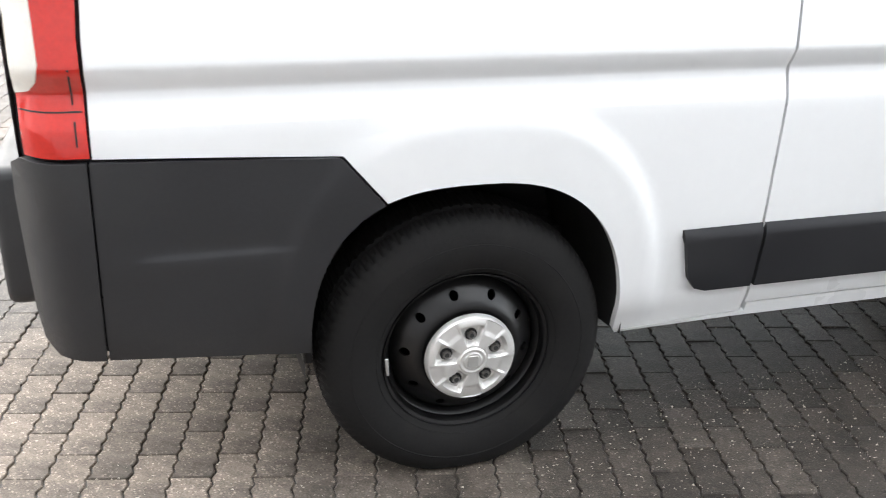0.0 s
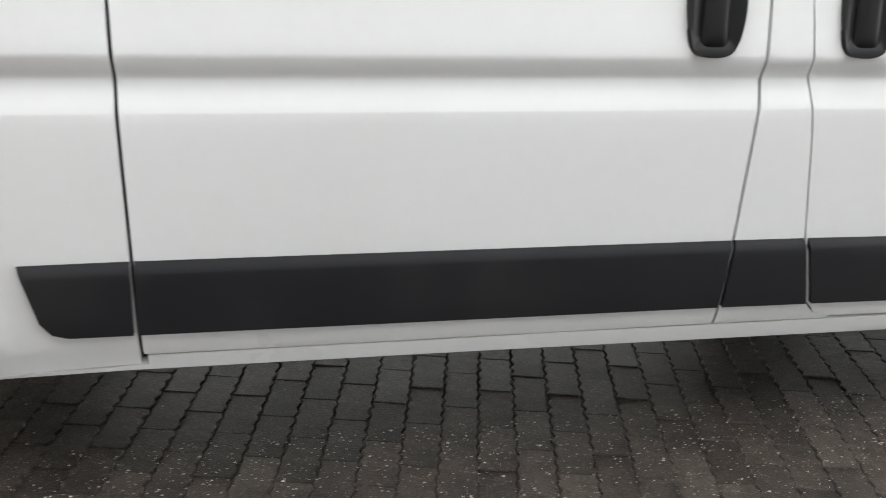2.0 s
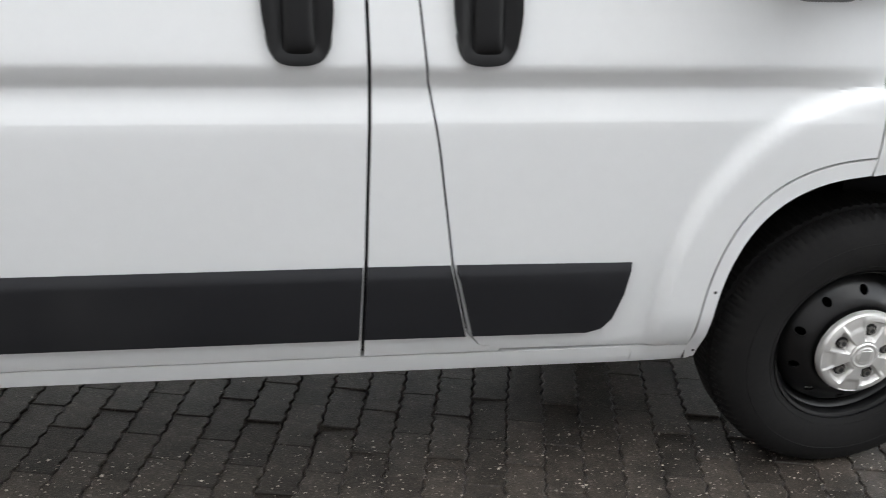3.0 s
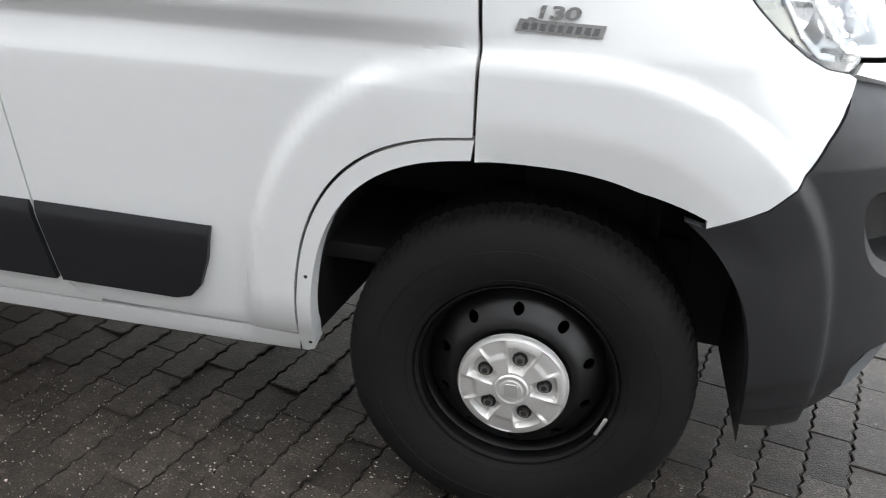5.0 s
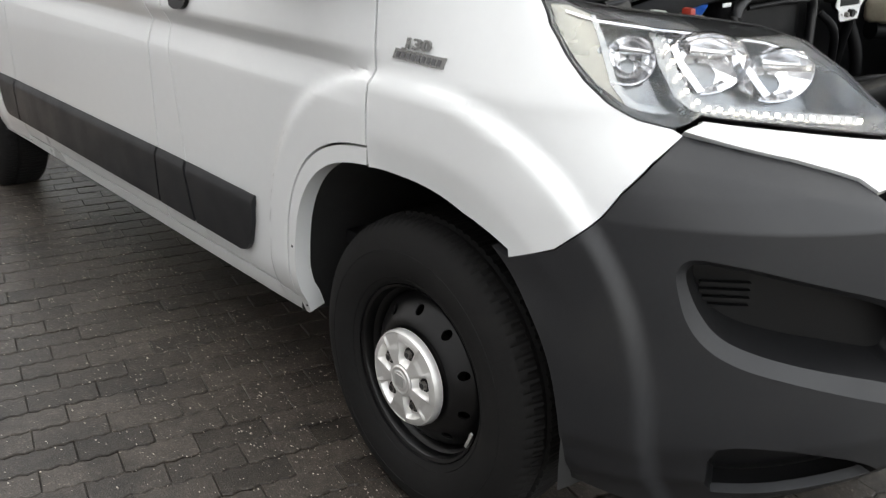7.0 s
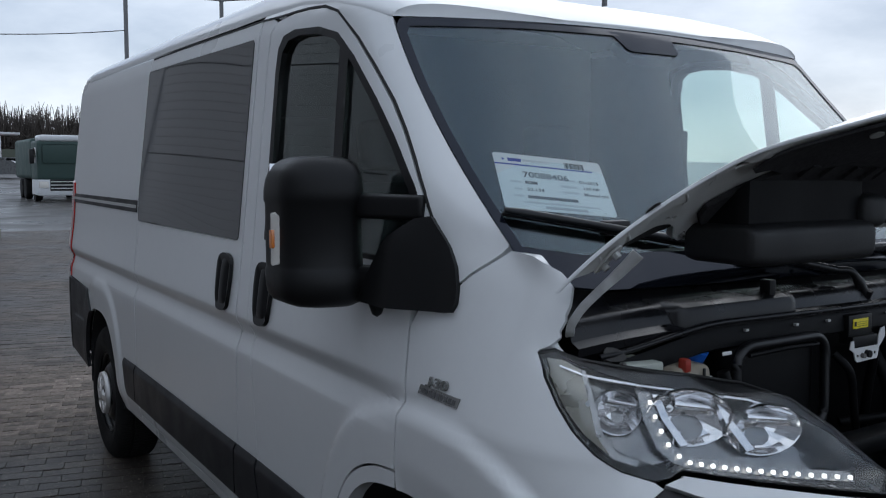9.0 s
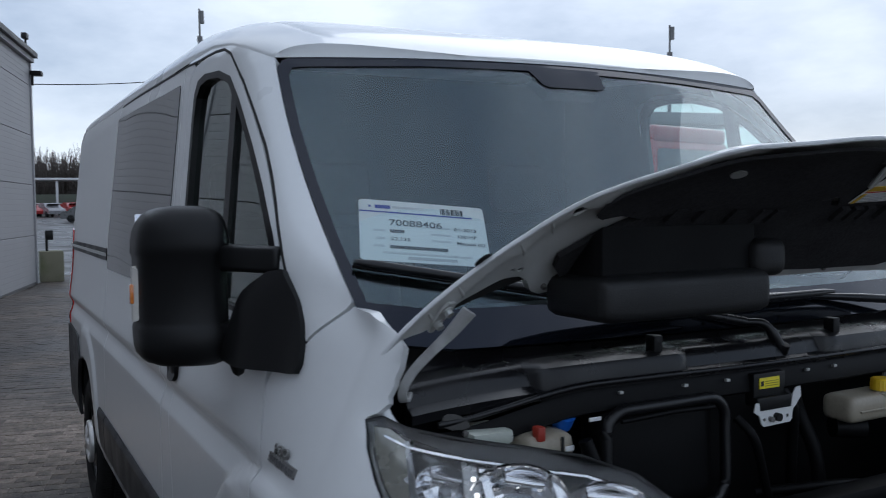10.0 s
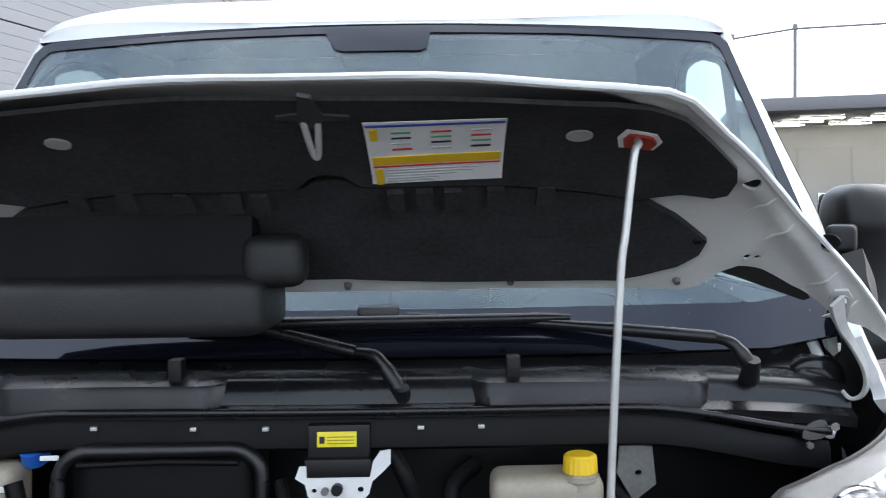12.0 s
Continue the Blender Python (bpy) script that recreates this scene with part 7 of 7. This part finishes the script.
# bare winter trees
BARK = material("bare_twigs", (0.055, 0.045, 0.038), 0.9, vary=0.25, scale=1.5)


def bare_tree(seed, height):
    rnd = random.Random(seed)
    bm = bmesh.new()
    def limb(p, d, length, r, level):
        q = p + d * length
        side_ = d.cross(Vector((0.3, 0.2, 1) if abs(d.z) < 0.9 else (1, 0, 0))).normalized()
        other = d.cross(side_)
        k = 5 if level < 2 else 3
        a = [bm.verts.new(p + (side_ * math.cos(6.283 * i / k) + other * math.sin(6.283 * i / k)) * r) for i in range(k)]
        b = [bm.verts.new(q + (side_ * math.cos(6.283 * i / k) + other * math.sin(6.283 * i / k)) * r * 0.62) for i in range(k)]
        for i in range(k):
            bm.faces.new((a[i], a[(i + 1) % k], b[(i + 1) % k], b[i]))
        if level < 5:
            for _ in range((3, 4, 4, 3, 3)[level]):
                t = rnd.uniform(0.45, 1.0) if level else rnd.uniform(0.5, 1.0)
                turn = Vector((rnd.gauss(0, 1), rnd.gauss(0, 1), rnd.gauss(0.35, 0.6))).normalized()
                nd = (d * 0.75 + turn * 0.75).normalized()
                limb(p + d * length * t, nd, length * rnd.uniform(0.52, 0.78), r * 0.56, level + 1)
    limb(Vector((0, 0, -0.3)), Vector((rnd.gauss(0, 0.04), rnd.gauss(0, 0.04), 1)).normalized(), height * 0.36, height * 0.024, 0)
    return bm


kinds = []
for k in range(4):
    t = base("bare_tree", "leafless winter tree with a fine twiggy crown", "tree", (0, 0, -500), group="trees behind the yard")
    bm = bare_tree(11 + k, 8.5)
    part("crown", bm, BARK, t, smooth=0)
    kinds.append(t)
rnd = random.Random(5)
for k in range(90):
    x, y = -rnd.uniform(120, 150), -12 + 0.7 * k + rnd.uniform(-1.2, 1.2)
    copy_thing(kinds[k % 4], Matrix.Translation((x, y, rise(x, y))) @ Matrix.Rotation(rnd.uniform(0, 6.28), 4, "Z") @ Matrix.Scale(rnd.uniform(0.75, 1.25), 4))
for t in kinds:
    for c in list(t.children):
        bpy.data.objects.remove(c)
    bpy.data.objects.remove(t)
verts, faces = [], []
for k in range(6000):
    x, y = -rnd.uniform(121, 160), rnd.uniform(-30, 75)
    p = Vector((x, y, rise(x, y)))
    q = p + Vector((rnd.gauss(0, 0.6), rnd.gauss(0, 0.9), rnd.uniform(3, 8.5)))
    b = len(verts)
    for end, r in ((p, 0.14), (q, 0.03)):
        verts += [(end.x + r * math.cos(a), end.y + r * math.sin(a), end.z) for a in (0.0, 2.1, 4.2)]
    faces += [(b, b + 1, b + 4, b + 3), (b + 1, b + 2, b + 5, b + 4), (b + 2, b, b + 3, b + 5)]
me = bpy.data.meshes.new("undergrowth")
me.from_pydata(verts, [], faces)
me.materials.append(BARK)
tagged(new("undergrowth", me), "dense leafless undergrowth behind the yard", "undergrowth", kind="stuff")

# gantry of posts with a rail, masts, cable
def polar(az, r, z=0.0):
    return Vector((1.9 - r * math.cos(radians(az)), 0.3 + r * math.sin(radians(az)), z))


GALV = material("galvanised", (0.17, 0.17, 0.175), 0.5, metal=0.3, vary=0.1)
gantry = base("post_gantry", "row of galvanised posts joined by a thin top rail", "gantry")
azs = [12.2, 17.7, 21.2, 26.8, 31.8, 36.9, 41.2]
TOPS = dict(zip(azs, (17.7, 17.4, 17.9, 17.6, 17.1, 16.2, 15.75)))
for az in azs:
    part("post", rod(bmesh.new(), polar(az, 90), polar(az, 90, TOPS[az]), 0.20, 8), GALV, gantry)
    part("post_cap", rod(bmesh.new(), polar(az, 90, TOPS[az] - 0.1), polar(az, 90, TOPS[az] + 0.4), 0.26, 8), GALV, gantry)
for a, b in zip(azs, azs[1:]):
    part("rail", rod(bmesh.new(), polar(a, 90, TOPS[a]), polar(b, 90, TOPS[b]), 0.09, 6), GALV, gantry)
for az in (12.2, 41.2):
    part("mast", rod(bmesh.new(), polar(az, 90, TOPS[az]), polar(az, 90, TOPS[az] + 3.0), 0.10, 6), GALV, gantry)
    part("mast_lamp", rod(bmesh.new(), polar(az + 0.15, 90, TOPS[az] + 1.6), polar(az + 0.15, 90, TOPS[az] + 2.8), 0.2, 8), GALV, gantry)
for a, b in ((36.9, 35.2), (36.9, 38.6), (41.2, 39.6), (41.2, 42.9)):
    part("guy_wire", rod(bmesh.new(), polar(a, 90, 15.6), polar(b, 90, 9.4), 0.035, 4), GALV, gantry)
part("overhead_cable", tube(bmesh.new(), [polar(12.2 - 22 * t, 90 - 22 * t, 14.2 - 5.2 * t * (1 - t) - 2.5 * t) for t in np.linspace(0, 1, 24)], 0.04, 5), SATIN, gantry, "thin dark overhead cable")

# covered loading bay
bay_hall = base("loading_hall", "long pale hall with a dark canopy and lit tube lamps", "building")
a0, a1 = polar(19.5, 36.3), polar(45.2, 43)
along = (a1 - a0).normalized()
out_ = Vector((along.y, -along.x, 0))
if out_.dot(polar(40, 10) - a0) < 0:
    out_ = -out_
bay_m = Matrix((along, out_, Vector((0, 0, 1)))).transposed().to_4x4()
bay_m.translation = a0
L = (a1 - a0).length
HALL_WALL = material("pale_wall", (0.42, 0.41, 0.38), 0.7, vary=0.08, scale=0.6)
def bay_part(name, label="", mat_=None, *dims, bevel=0.02):
    bm = boxed(*dims, bevel)
    ob = part(name, bm, mat_, bay_hall, label)
    ob.matrix_world = bay_m
    return ob
bay_part("wall", "", HALL_WALL, 0, L, -6.3, -6.0, 0, 5.1)
for k in range(7):
    bay_part("wall_panel", "", HALL_WALL, 0.4 + k * 2.2, 0.4 + k * 2.2 + 2.12, -6.0, -5.95, 0.3, 4.1)
bay_part("canopy", "dark canopy edge", CLAD_DARK, -0.6, L, -6.3, 0.2, 5.08, 5.5)
bay_part("canopy_fascia", "", GALV, -0.6, L, 0.2, 0.3, 5.12, 5.60)
for row, y in enumerate((-4.6, -3.2, -1.8)):
    for k in range(6):
        bay_part("tube_lamp", "lit tube lamp", TUBE_LIGHT, 1.0 + 2.6 * k + 0.5 * row, 2.6 + 2.6 * k + 0.5 * row, y - 0.06, y + 0.06, 4.96, 5.02, bevel=0.01)
for k in range(3):
    bay_part("canopy_post", "", GALV, 0.2 + 5.5 * k, 0.4 + 5.5 * k, -0.1, 0.1, 0, 5.08)
roof_lamp = thing("roof_lamp", boxed(*[v for c in zip(polar(29.7, 38, 5.75) - Vector((0.25, 0.25, 0.15)), polar(29.7, 38, 5.75) + Vector((0.25, 0.25, 0.35))) for v in c], 0.03), SATIN, "small dark box on the canopy edge", "box")
